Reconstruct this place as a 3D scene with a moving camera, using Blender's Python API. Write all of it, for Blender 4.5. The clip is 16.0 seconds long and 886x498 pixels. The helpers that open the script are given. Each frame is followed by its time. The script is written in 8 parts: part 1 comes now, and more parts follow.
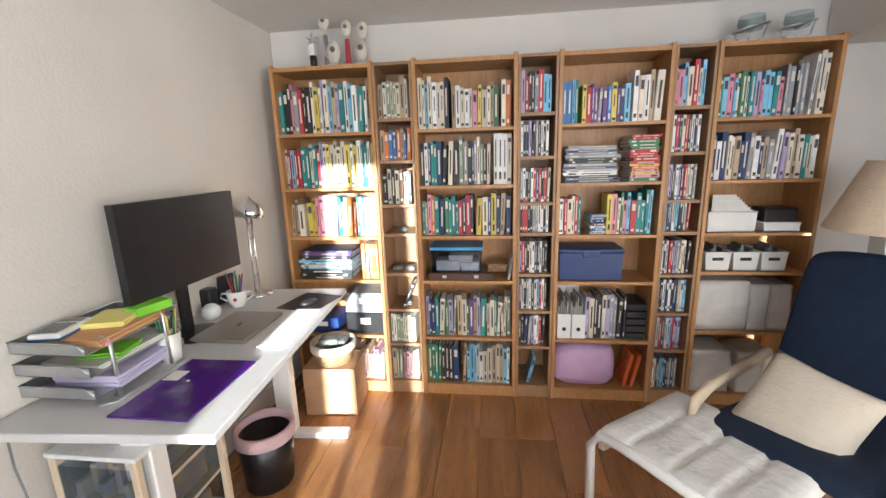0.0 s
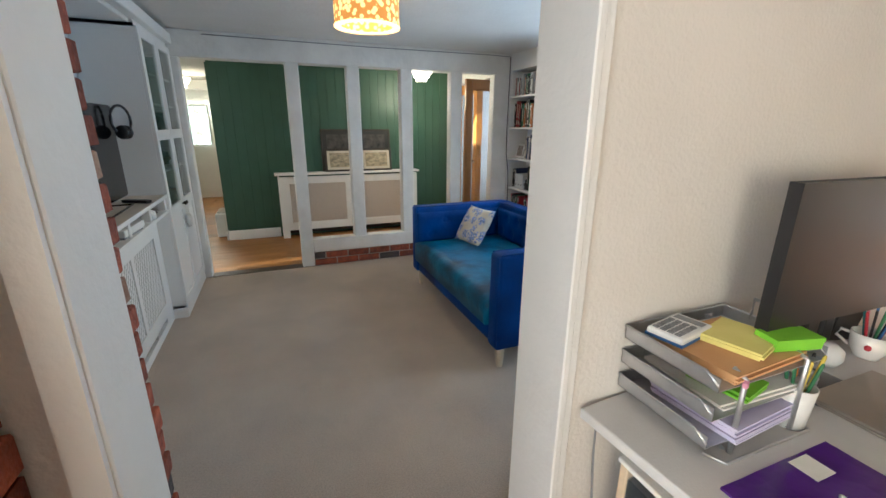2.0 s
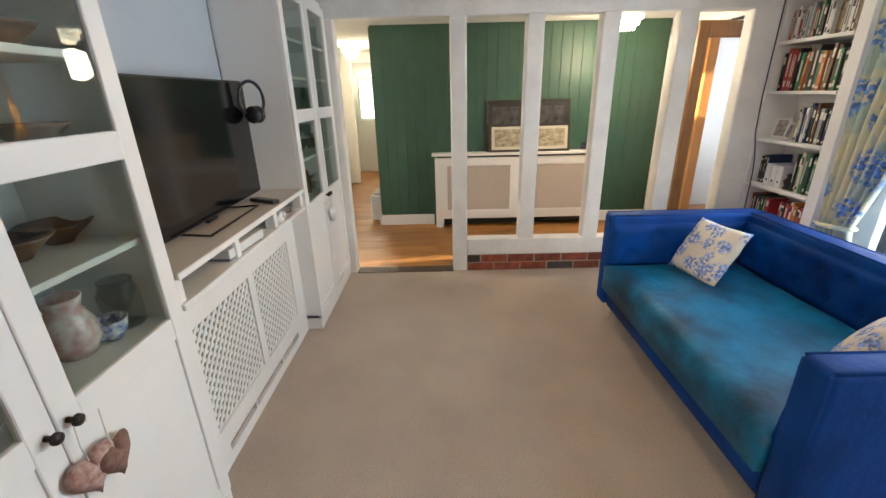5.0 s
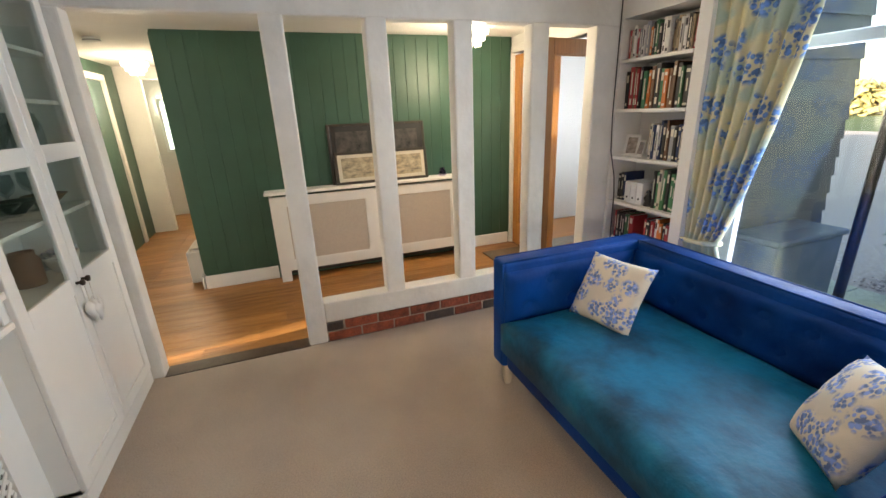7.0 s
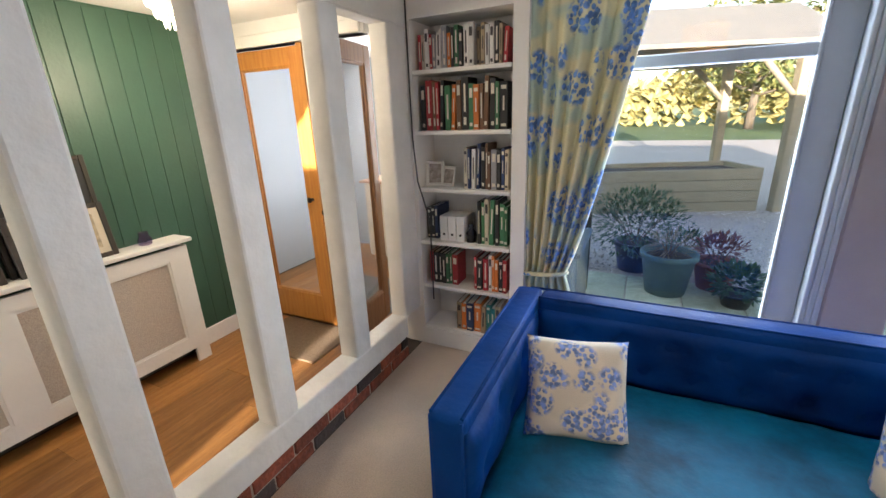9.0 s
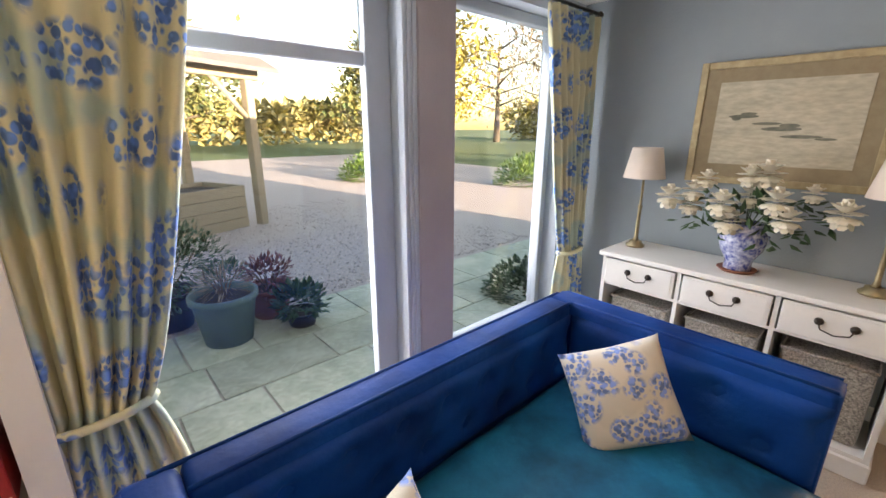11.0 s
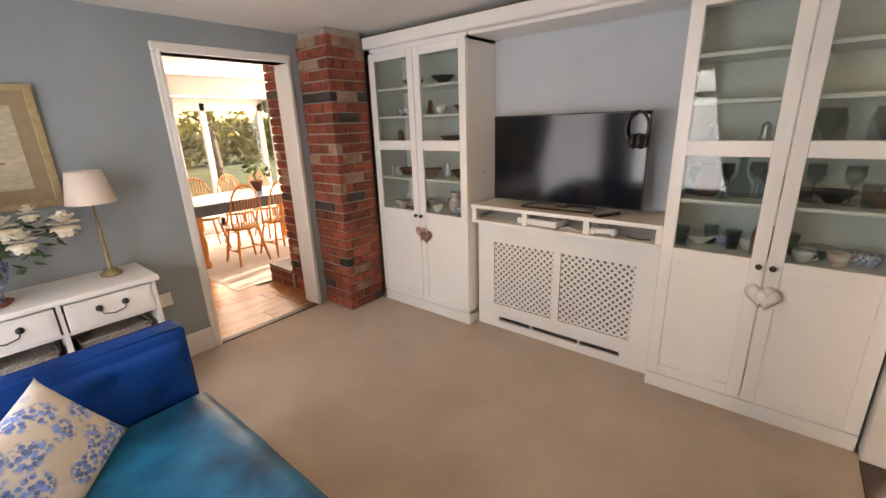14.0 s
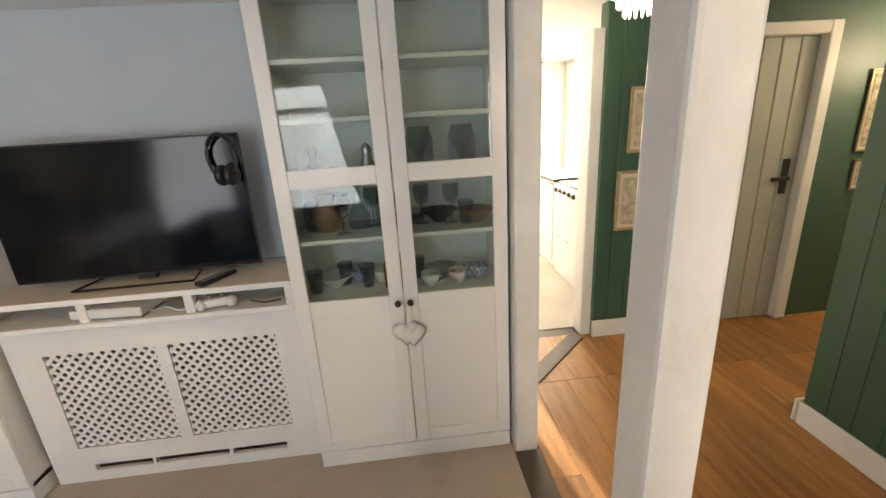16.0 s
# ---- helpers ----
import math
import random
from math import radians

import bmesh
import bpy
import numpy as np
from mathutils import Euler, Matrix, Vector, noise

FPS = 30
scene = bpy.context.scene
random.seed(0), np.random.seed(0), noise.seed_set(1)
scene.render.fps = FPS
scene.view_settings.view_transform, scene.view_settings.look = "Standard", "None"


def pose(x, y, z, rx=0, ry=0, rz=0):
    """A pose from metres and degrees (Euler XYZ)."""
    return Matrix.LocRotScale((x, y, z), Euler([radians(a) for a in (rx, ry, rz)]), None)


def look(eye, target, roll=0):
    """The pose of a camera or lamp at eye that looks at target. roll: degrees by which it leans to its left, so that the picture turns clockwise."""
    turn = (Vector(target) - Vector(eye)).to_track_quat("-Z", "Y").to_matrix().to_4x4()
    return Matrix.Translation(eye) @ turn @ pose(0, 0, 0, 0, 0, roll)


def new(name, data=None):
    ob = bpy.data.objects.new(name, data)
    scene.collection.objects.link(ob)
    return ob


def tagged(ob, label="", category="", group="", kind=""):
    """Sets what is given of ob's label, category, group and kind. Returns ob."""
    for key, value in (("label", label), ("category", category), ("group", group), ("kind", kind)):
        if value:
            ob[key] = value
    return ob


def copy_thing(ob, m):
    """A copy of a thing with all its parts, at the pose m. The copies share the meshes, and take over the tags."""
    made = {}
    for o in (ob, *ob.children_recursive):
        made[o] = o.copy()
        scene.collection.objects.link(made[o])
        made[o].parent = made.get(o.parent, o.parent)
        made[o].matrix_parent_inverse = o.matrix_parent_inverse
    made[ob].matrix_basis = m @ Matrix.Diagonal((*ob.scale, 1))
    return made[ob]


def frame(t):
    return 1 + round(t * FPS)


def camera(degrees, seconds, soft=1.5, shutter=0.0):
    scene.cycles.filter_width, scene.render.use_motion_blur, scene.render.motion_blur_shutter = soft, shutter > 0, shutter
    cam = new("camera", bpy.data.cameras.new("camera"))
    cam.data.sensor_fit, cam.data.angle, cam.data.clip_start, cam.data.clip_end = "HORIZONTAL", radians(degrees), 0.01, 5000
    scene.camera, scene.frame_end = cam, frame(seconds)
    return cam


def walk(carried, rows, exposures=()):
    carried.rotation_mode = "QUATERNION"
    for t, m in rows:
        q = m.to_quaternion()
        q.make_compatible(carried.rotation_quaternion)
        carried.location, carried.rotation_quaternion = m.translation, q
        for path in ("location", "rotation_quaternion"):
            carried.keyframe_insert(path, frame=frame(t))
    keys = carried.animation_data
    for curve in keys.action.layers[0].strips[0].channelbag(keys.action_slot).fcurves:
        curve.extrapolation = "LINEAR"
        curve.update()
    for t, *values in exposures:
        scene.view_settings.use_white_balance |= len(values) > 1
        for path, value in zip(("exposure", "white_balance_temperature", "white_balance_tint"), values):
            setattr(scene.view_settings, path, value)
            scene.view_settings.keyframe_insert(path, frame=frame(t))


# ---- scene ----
cam = camera(93.9, 16.0)

PATH = [
    (0, (0.354, 0.006, 1.411), (0.109, 1.944, 0.981), -1.7),
    (0.5, (0.216, -0.008, 1.419), (-0.623, 1.746, 0.95), -0.7),
    (1, (0.057, 0.024, 1.424), (-1.233, 1.464, 0.914), -0.3),
    (1.5, (-0.12, 0.053, 1.427), (-1.715, 1.13, 0.881), 0.0),
    (2, (-0.293, 0.165, 1.404), (-2.074, 0.871, 0.831), 0.4),
    (2.5, (-0.528, 0.271, 1.404), (-2.393, 0.656, 0.791), 0.2),
    (3, (-0.744, 0.283, 1.411), (-2.633, 0.394, 0.765), 0.6),
    (5.5, (-1.376, 0.242, 1.428), (-3.248, 0.23, 0.724), -1.4),
    (6, (-1.489, 0.272, 1.42), (-3.358, 0.495, 0.746), -1.8),
    (6.5, (-1.722, 0.344, 1.425), (-3.561, 0.785, 0.776), -2.1),
    (7, (-2.006, 0.342, 1.432), (-3.788, 0.988, 0.796), -2.3),
    (7.5, (-2.342, 0.287, 1.458), (-4.029, 1.15, 0.818), -2.3),
    (8, (-2.681, 0.33, 1.445), (-4.256, 1.393, 0.821), -2.0),
    (8.5, (-2.998, 0.369, 1.476), (-4.321, 1.735, 0.858), -2.3),
    (9, (-3.297, 0.444, 1.478), (-4.134, 2.152, 0.859), -2.2),
    (11.5, (-3.709, 1.441, 1.398), (-2.074, 2.474, 0.889), -0.7),
    (12, (-3.677, 1.584, 1.401), (-1.814, 2.088, 0.878), -1.3),
    (12.5, (-3.74, 1.709, 1.45), (-1.819, 1.637, 0.898), -1.6),
    (13, (-3.86, 1.748, 1.461), (-2.047, 1.125, 0.891), -2.0),
    (13.5, (-4.013, 1.761, 1.476), (-2.441, 0.675, 0.883), -2.0),
    (14, (-4.08, 1.747, 1.483), (-2.862, 0.272, 0.897), -2.0),
    (14.5, (-4.12, 1.729, 1.48), (-3.406, -0.041, 0.882), -0.7),
    (15, (-4.123, 1.646, 1.477), (-3.818, -0.239, 0.883), -0.4),
    (15.5, (-4.134, 1.388, 1.487), (-4.046, -0.526, 0.912), -1.8),
    (16, (-4.13, 1.021, 1.51), (-4.29, -0.88, 0.911), -3.5),
]
walk(cam, [(t, look(eye, target, roll)) for t, eye, target, roll in PATH], [(0, 2.3, 5200, 5), (1.5, 2.15, 5400, 3), (3.0, 2.6, 5700, 8), (5.5, 2.85, 6400, 10), (7.0, 2.7, 6500, 10), (9.0, 2.55, 6100, 12), (11.5, 2.6, 7800, 22), (12.0, 2.3, 8400, 26), (13.0, 2.45, 8600, 28), (14.5, 2.75, 7000, 16), (15.5, 2.7, 7000, 14), (16.0, 2.55, 6900, 12)])

# ---- world, sun, lamps, exposure ----
SUN_AZ, SUN_EL = radians(171.6), radians(7.5)
world = bpy.data.worlds.new("world")
scene.world = world
world.use_nodes = True
wn = world.node_tree
sky = wn.nodes.new("ShaderNodeTexSky")
sky.sky_type, sky.sun_disc, sky.sun_elevation, sky.sun_rotation = "NISHITA", False, SUN_EL, SUN_AZ
bg = wn.nodes["Background"]
bg.inputs[1].default_value = 0.15
wn.links.new(sky.outputs[0], bg.inputs[0])

sun = new("sun", bpy.data.lights.new("sun", "SUN"))
sun.data.energy, sun.data.angle, sun.data.color = 5.0, radians(0.55), (1.0, 0.88, 0.72)
sun_from = Vector((math.sin(SUN_AZ) * math.cos(SUN_EL), math.cos(SUN_AZ) * math.cos(SUN_EL), math.sin(SUN_EL)))
sun.matrix_world = look(sun_from * 30, (0, 0, 0))


def area(name, eye, target, w, h, power, color):
    lamp = new(name, bpy.data.lights.new(name, "AREA"))
    lamp.data.shape, lamp.data.size, lamp.data.size_y, lamp.data.energy, lamp.data.color = "RECTANGLE", w, h, power, color
    lamp.matrix_world = look(eye, target)
    return lamp


def bulb(name, place, power, color, radius=0.04):
    lamp = new(name, bpy.data.lights.new(name, "POINT"))
    lamp.data.energy, lamp.data.color, lamp.data.shadow_soft_size = power, color, radius
    lamp.location = place
    return lamp


# area lamps: daylight at living room, dining and hall-end windows, plus added fills
area("daylight_window_west", (-3.20, 3.06, 1.05), (-3.20, 0.6, 0.7), 1.2, 1.8, 11, (0.84, 0.92, 1.0))
area("daylight_window_east", (-1.78, 3.06, 1.10), (-1.78, 0.6, 0.9), 1.0, 1.5, 4.5, (0.84, 0.91, 1.0))
# added fill in front of the south wall, which has only narrow slits
area("daylight_study_south", (1.1, -3.00, 1.2), (1.1, 0.0, 0.9), 2.5, 1.8, 16, (0.97, 0.97, 1.0))
area("daylight_dining_east", (2.33, -1.35, 1.05), (0.0, -1.2, 0.8), 1.6, 1.7, 26, (1.0, 0.82, 0.62))
# added fill to brighten the kitchen; no window is built behind it
area("daylight_kitchen", (-5.6, -4.05, 1.4), (-5.4, -1.5, 1.0), 1.6, 1.1, 22, (1.0, 0.88, 0.68))
area("daylight_hall_end", (-9.6, -1.0, 1.5), (-7.0, -1.0, 1.0), 0.8, 1.0, 7, (1.0, 0.90, 0.75))
# added fill to brighten the porch, in front of a closed wall
area("daylight_porch", (-5.3, 4.35, 1.4), (-5.3, 2.5, 1.0), 1.0, 1.2, 9, (0.95, 0.93, 0.9))
bulb("pendant_bulb", (-2.93, 0.73, 2.03), 1.3, (1.0, 0.62, 0.25))
bulb("chandelier_bulb", (-5.30, 1.84, 1.74), 4.5, (1.0, 0.80, 0.54), 0.13)
bulb("chandelier_bulb", (-7.50, -0.98, 1.74), 4.5, (1.0, 0.80, 0.54), 0.13)

scene.view_settings.exposure = 2.4


# ---- materials ----
MATS = {}


def material(name, c1, c2=None, rough=0.6, scale=8.0, bump=0.0, bscale=None, metal=0.0, stretch=(1, 1, 1), rnd=0.0, spec=0.5,
             fine=0.0, sheen=0.0, trans=0.0, emit=0.0, island=0.0, coat=0.0):
    """A procedural surface: two colours mixed by noise at two scales, relief, and a tint that differs from piece to piece."""
    if name in MATS:
        return MATS[name]
    m = bpy.data.materials.new(name)
    m.use_nodes = True
    n, l = m.node_tree.nodes, m.node_tree.links
    b = n["Principled BSDF"]
    c2 = c2 or tuple(v * 0.86 for v in c1)
    tc = n.new("ShaderNodeTexCoord")
    mp = n.new("ShaderNodeMapping")
    mp.inputs["Scale"].default_value = stretch
    l.new(tc.outputs["Object"], mp.inputs[0])
    vec = mp.outputs[0]
    if rnd:
        info = n.new("ShaderNodeObjectInfo")
        off = n.new("ShaderNodeVectorMath")
        off.operation = "MULTIPLY_ADD"
        off.inputs[1].default_value, off.inputs[2].default_value = (1, 1, 1), (0, 0, 0)
        mul = n.new("ShaderNodeMath")
        mul.operation, mul.inputs[1].default_value = "MULTIPLY", 37.0
        l.new(info.outputs["Random"], mul.inputs[0])
        add = n.new("ShaderNodeVectorMath")
        l.new(mp.outputs[0], add.inputs[0])
        l.new(mul.outputs[0], add.inputs[1])
        vec = add.outputs[0]
    nz = n.new("ShaderNodeTexNoise")
    nz.inputs["Scale"].default_value, nz.inputs["Detail"].default_value, nz.inputs["Roughness"].default_value = scale, 6, 0.6
    l.new(vec, nz.inputs["Vector"])
    ramp = n.new("ShaderNodeValToRGB")
    ramp.color_ramp.elements[0].position, ramp.color_ramp.elements[1].position = 0.35, 0.65
    ramp.color_ramp.elements[0].color, ramp.color_ramp.elements[1].color = (*c1, 1), (*c2, 1)
    l.new(nz.outputs["Fac"], ramp.inputs[0])
    col = ramp.outputs[0]
    if fine:
        fz = n.new("ShaderNodeTexNoise")
        fz.inputs["Scale"].default_value, fz.inputs["Detail"].default_value = fine, 3
        l.new(vec, fz.inputs["Vector"])
        fr = n.new("ShaderNodeMapRange")
        fr.inputs[1].default_value, fr.inputs[2].default_value, fr.inputs[3].default_value, fr.inputs[4].default_value = 0.3, 0.7, 0.82, 1.12
        l.new(fz.outputs["Fac"], fr.inputs[0])
        hsv0 = n.new("ShaderNodeHueSaturation")
        l.new(fr.outputs[0], hsv0.inputs["Value"])
        l.new(col, hsv0.inputs["Color"])
        col = hsv0.outputs[0]
    if rnd or island:
        hsv = n.new("ShaderNodeHueSaturation")
        mr = n.new("ShaderNodeMapRange")
        a = rnd or island
        mr.inputs[3].default_value, mr.inputs[4].default_value = 1 - a, 1 + a
        if rnd:
            l.new(info.outputs["Random"], mr.inputs[0])
        else:
            geo = n.new("ShaderNodeNewGeometry")
            l.new(geo.outputs["Random Per Island"], mr.inputs[0])
        l.new(mr.outputs[0], hsv.inputs["Value"])
        l.new(col, hsv.inputs["Color"])
        col = hsv.outputs[0]
    l.new(col, b.inputs["Base Color"])
    rr = n.new("ShaderNodeMapRange")
    rr.inputs[3].default_value, rr.inputs[4].default_value = max(0.02, rough - 0.08), min(1, rough + 0.08)
    l.new(nz.outputs["Fac"], rr.inputs[0])
    l.new(rr.outputs[0], b.inputs["Roughness"])
    b.inputs["Metallic"].default_value = metal
    b.inputs["Specular IOR Level"].default_value = spec
    b.inputs["Sheen Weight"].default_value = sheen
    b.inputs["Transmission Weight"].default_value = trans
    b.inputs["Coat Weight"].default_value = coat
    if emit:
        l.new(col, b.inputs["Emission Color"])
        b.inputs["Emission Strength"].default_value = emit
    if bump:
        bz = n.new("ShaderNodeTexNoise")
        bz.inputs["Scale"].default_value, bz.inputs["Detail"].default_value = bscale or scale * 6, 4
        l.new(vec, bz.inputs["Vector"])
        bp = n.new("ShaderNodeBump")
        bp.inputs["Strength"].default_value, bp.inputs["Distance"].default_value = bump, 0.01
        l.new(bz.outputs["Fac"], bp.inputs["Height"])
        l.new(bp.outputs[0], b.inputs["Normal"])
    MATS[name] = m
    return m


def glass(name, color=(1, 1, 1), rough=0.0, thin=0.9):
    """Clear pane: mostly see-through, with a mirror's gloss at low angles."""
    m = bpy.data.materials.new(name)
    m.use_nodes = True
    n, l = m.node_tree.nodes, m.node_tree.links
    out = n["Material Output"]
    tr, gl, mix, fr = n.new("ShaderNodeBsdfTransparent"), n.new("ShaderNodeBsdfGlossy"), n.new("ShaderNodeMixShader"), n.new("ShaderNodeLayerWeight")
    tr.inputs[0].default_value = (*[c * thin ** 0.5 for c in color], 1)
    gl.inputs["Roughness"].default_value = rough
    fr.inputs[0].default_value = 0.5
    p5, add = n.new("ShaderNodeMath"), n.new("ShaderNodeMath")
    p5.operation, p5.inputs[1].default_value = "POWER", 5.0
    add.operation, add.inputs[1].default_value, add.inputs[2].default_value = "MULTIPLY_ADD", 0.9, 0.035
    l.new(fr.outputs["Facing"], p5.inputs[0])
    l.new(p5.outputs[0], add.inputs[0])
    l.new(add.outputs[0], mix.inputs[0])
    l.new(tr.outputs[0], mix.inputs[1])
    l.new(gl.outputs[0], mix.inputs[2])
    l.new(mix.outputs[0], out.inputs[0])
    return m


def floral(name, base, blue, leaf, size=9.0):
    """Printed cloth: clusters of blue petals and pale leaves on a light ground."""
    m = bpy.data.materials.new(name)
    m.use_nodes = True
    n, l = m.node_tree.nodes, m.node_tree.links
    b = n["Principled BSDF"]
    tc = n.new("ShaderNodeTexCoord")

    def noise_at(scale, detail):
        z = n.new("ShaderNodeTexNoise")
        z.inputs["Scale"].default_value, z.inputs["Detail"].default_value = scale, detail
        l.new(tc.outputs["Object"], z.inputs["Vector"])
        return z.outputs["Fac"]

    def cut(src, lo, hi):
        r = n.new("ShaderNodeMapRange")
        r.inputs[1].default_value, r.inputs[2].default_value = lo, hi
        l.new(src, r.inputs[0])
        return r.outputs[0]

    def mixed(fac, a, c):
        x = n.new("ShaderNodeMixRGB")
        l.new(fac, x.inputs[0])
        for s, v in ((1, a), (2, c)):
            if isinstance(v, tuple):
                x.inputs[s].default_value = (*v, 1)
            else:
                l.new(v, x.inputs[s])
        return x.outputs[0]

    vo = n.new("ShaderNodeTexVoronoi")
    vo.inputs["Scale"].default_value = size
    l.new(tc.outputs["Object"], vo.inputs["Vector"])
    petals = n.new("ShaderNodeTexVoronoi")
    petals.inputs["Scale"].default_value = size * 6
    l.new(tc.outputs["Object"], petals.inputs["Vector"])
    cluster = cut(vo.outputs["Distance"], 0.56, 0.44)
    pet = cut(petals.outputs["Distance"], 0.66, 0.5)
    both = n.new("ShaderNodeMath")
    both.operation = "MULTIPLY"
    l.new(cluster, both.inputs[0])
    l.new(pet, both.inputs[1])
    ground = mixed(cut(noise_at(size * 0.7, 2), 0.50, 0.56), base, leaf)
    blues = mixed(cut(noise_at(size * 5, 1), 0.4, 0.6), blue, tuple(min(1, v * 1.9) for v in blue))
    l.new(mixed(both.outputs[0], ground, blues), b.inputs["Base Color"])
    b.inputs["Roughness"].default_value = 0.85
    bz = n.new("ShaderNodeBump")
    bz.inputs["Strength"].default_value, bz.inputs["Distance"].default_value = 0.25, 0.004
    l.new(noise_at(260, 2), bz.inputs["Height"])
    l.new(bz.outputs[0], b.inputs["Normal"])
    return m


M = material
white_paint = M("white_paint", (0.78, 0.77, 0.74), (0.72, 0.71, 0.68), 0.45, 3, 0.15, 60)
white_beam = M("white_beam", (0.76, 0.75, 0.72), (0.66, 0.65, 0.62), 0.5, 4, 0.5, 18)
white_satin = M("white_satin", (0.80, 0.80, 0.78), (0.76, 0.76, 0.74), 0.3, 2, 0.06, 90)
cream_wall = M("cream_wall", (0.70, 0.66, 0.60), (0.66, 0.62, 0.56), 0.85, 2, 0.2, 90)
ceiling_paint = M("ceiling_paint", (0.76, 0.75, 0.72), (0.70, 0.69, 0.66), 0.9, 1.5, 0.25, 40)
grey_wall = M("grey_wall", (0.29, 0.33, 0.35), (0.26, 0.30, 0.32), 0.85, 2, 0.2, 80)
pale_grey_wall = M("pale_grey_wall", (0.50, 0.55, 0.60), (0.46, 0.51, 0.56), 0.85, 2, 0.2, 80)
green_wall = M("green_wall", (0.040, 0.100, 0.066), (0.034, 0.085, 0.056), 0.42, 3, 0.10, 60)
mauve_wall = M("mauve_wall", (0.42, 0.37, 0.38), (0.38, 0.33, 0.34), 0.8, 3, 0.2, 80)
# white window paint dimmed to blue-grey, as if shaded against the daylight
dimmed_paint = M("dimmed_window_paint", (0.46, 0.50, 0.55), (0.41, 0.45, 0.50), 0.4, 3, 0.15, 60)
carpet_mat = M("carpet", (0.60, 0.49, 0.385), (0.50, 0.405, 0.32), 0.95, 2.2, 1.0, 260, fine=150, sheen=0.2)
rug_mat = M("pale_carpet", (0.62, 0.57, 0.50), (0.55, 0.50, 0.44), 0.95, 3, 0.8, 220, fine=120)
oak_floor = M("oak_floor", (0.40, 0.19, 0.066), (0.25, 0.11, 0.036), 0.28, 5, 0.12, 70, stretch=(6, 0.5, 1), rnd=0.22, fine=60)
hall_oak = M("hall_oak", (0.40, 0.185, 0.050), (0.25, 0.105, 0.026), 0.42, 4, 0.2, 60, stretch=(6, 0.5, 1), rnd=0.20, fine=50)
dark_strip = M("dark_threshold", (0.07, 0.045, 0.03), (0.05, 0.03, 0.02), 0.5, 12, 0.2)
shelf_oak = M("bookcase_oak", (0.46, 0.25, 0.095), (0.38, 0.19, 0.065), 0.42, 6, 0.08, 90, stretch=(8, 8, 0.7), fine=40)
# porch door oak twice: orange as lit from beyond, then darkened as shaded
lit_door_oak = M("lit_door_oak", (0.52, 0.24, 0.055), (0.42, 0.17, 0.035), 0.4, 6, 0.1, 80, stretch=(8, 8, 0.6))
shaded_door_oak = M("shaded_door_oak", (0.26, 0.12, 0.035), (0.18, 0.075, 0.022), 0.4, 6, 0.1, 80, stretch=(8, 8, 0.6))
mortar = M("mortar", (0.42, 0.36, 0.30), (0.33, 0.28, 0.23), 0.95, 20, 0.6, 90)
brick_red = M("brick_red", (0.34, 0.085, 0.042), (0.15, 0.042, 0.028), 0.85, 16, 0.9, 60, rnd=0.35, fine=60)
brick_pale = M("brick_pale", (0.42, 0.30, 0.22), (0.28, 0.13, 0.08), 0.9, 10, 0.9, 50, rnd=0.25, fine=50)
brick_dark = M("brick_dark", (0.030, 0.026, 0.028), (0.060, 0.042, 0.038), 0.6, 12, 0.6, 60, rnd=0.3)
velvet = M("blue_velvet", (0.0, 0.058, 0.31), (0.0, 0.020, 0.12), 0.6, 3.5, 0.3, 30, spec=0.18, sheen=0.0, fine=14)
# teal seat velvet; bright patches put the nap's sheen into the colour
velvet_seat = M("teal_blue_velvet", (0.004, 0.17, 0.35), (0.001, 0.042, 0.10), 0.5, 3.2, 0.35, 30, spec=0.35, fine=9)
navy_cloth = M("navy_cloth", (0.003, 0.012, 0.035), (0.006, 0.020, 0.052), 0.85, 20, 0.6, 200)
cream_cloth = M("cream_cloth", (0.66, 0.60, 0.50), (0.60, 0.54, 0.44), 0.9, 6, 0.5, 60)
white_cloth = M("white_cloth", (0.74, 0.73, 0.71), (0.68, 0.67, 0.65), 0.85, 6, 0.4, 40)
birch = M("birch", (0.62, 0.52, 0.38), (0.56, 0.46, 0.33), 0.4, 8, 0.05)
metal_chrome = M("chrome", (0.75, 0.75, 0.74), (0.70, 0.70, 0.69), 0.12, 5, metal=1.0)
metal_silver = M("silver_mesh", (0.55, 0.56, 0.57), (0.48, 0.49, 0.50), 0.35, 20, metal=0.8)
metal_dark = M("dark_metal", (0.05, 0.04, 0.035), (0.03, 0.025, 0.02), 0.4, 20, metal=0.7)
brass_old = M("aged_brass", (0.36, 0.29, 0.17), (0.26, 0.21, 0.12), 0.4, 20, metal=0.6)
gold_frame = M("gold_frame", (0.44, 0.35, 0.20), (0.34, 0.26, 0.14), 0.4, 30, 0.3, metal=0.35)
black_plastic = M("black_plastic", (0.012, 0.012, 0.013), (0.018, 0.018, 0.02), 0.35, 10)
black_screen = M("black_screen", (0.004, 0.004, 0.005), (0.005, 0.005, 0.006), 0.11, 1)
white_plastic = M("white_plastic", (0.74, 0.74, 0.73), (0.70, 0.70, 0.69), 0.35, 6)
grey_plastic = M("grey_plastic", (0.25, 0.26, 0.27), (0.20, 0.21, 0.22), 0.45, 10)
paper = M("paper", (0.80, 0.78, 0.74), (0.74, 0.72, 0.68), 0.85, 15)
ceramic = M("white_ceramic", (0.76, 0.75, 0.72), (0.70, 0.69, 0.66), 0.2, 10, coat=0.3)
shade_cloth = M("shade_cloth", (0.72, 0.62, 0.54), (0.68, 0.58, 0.50), 0.85, 10, 0.2, 300)
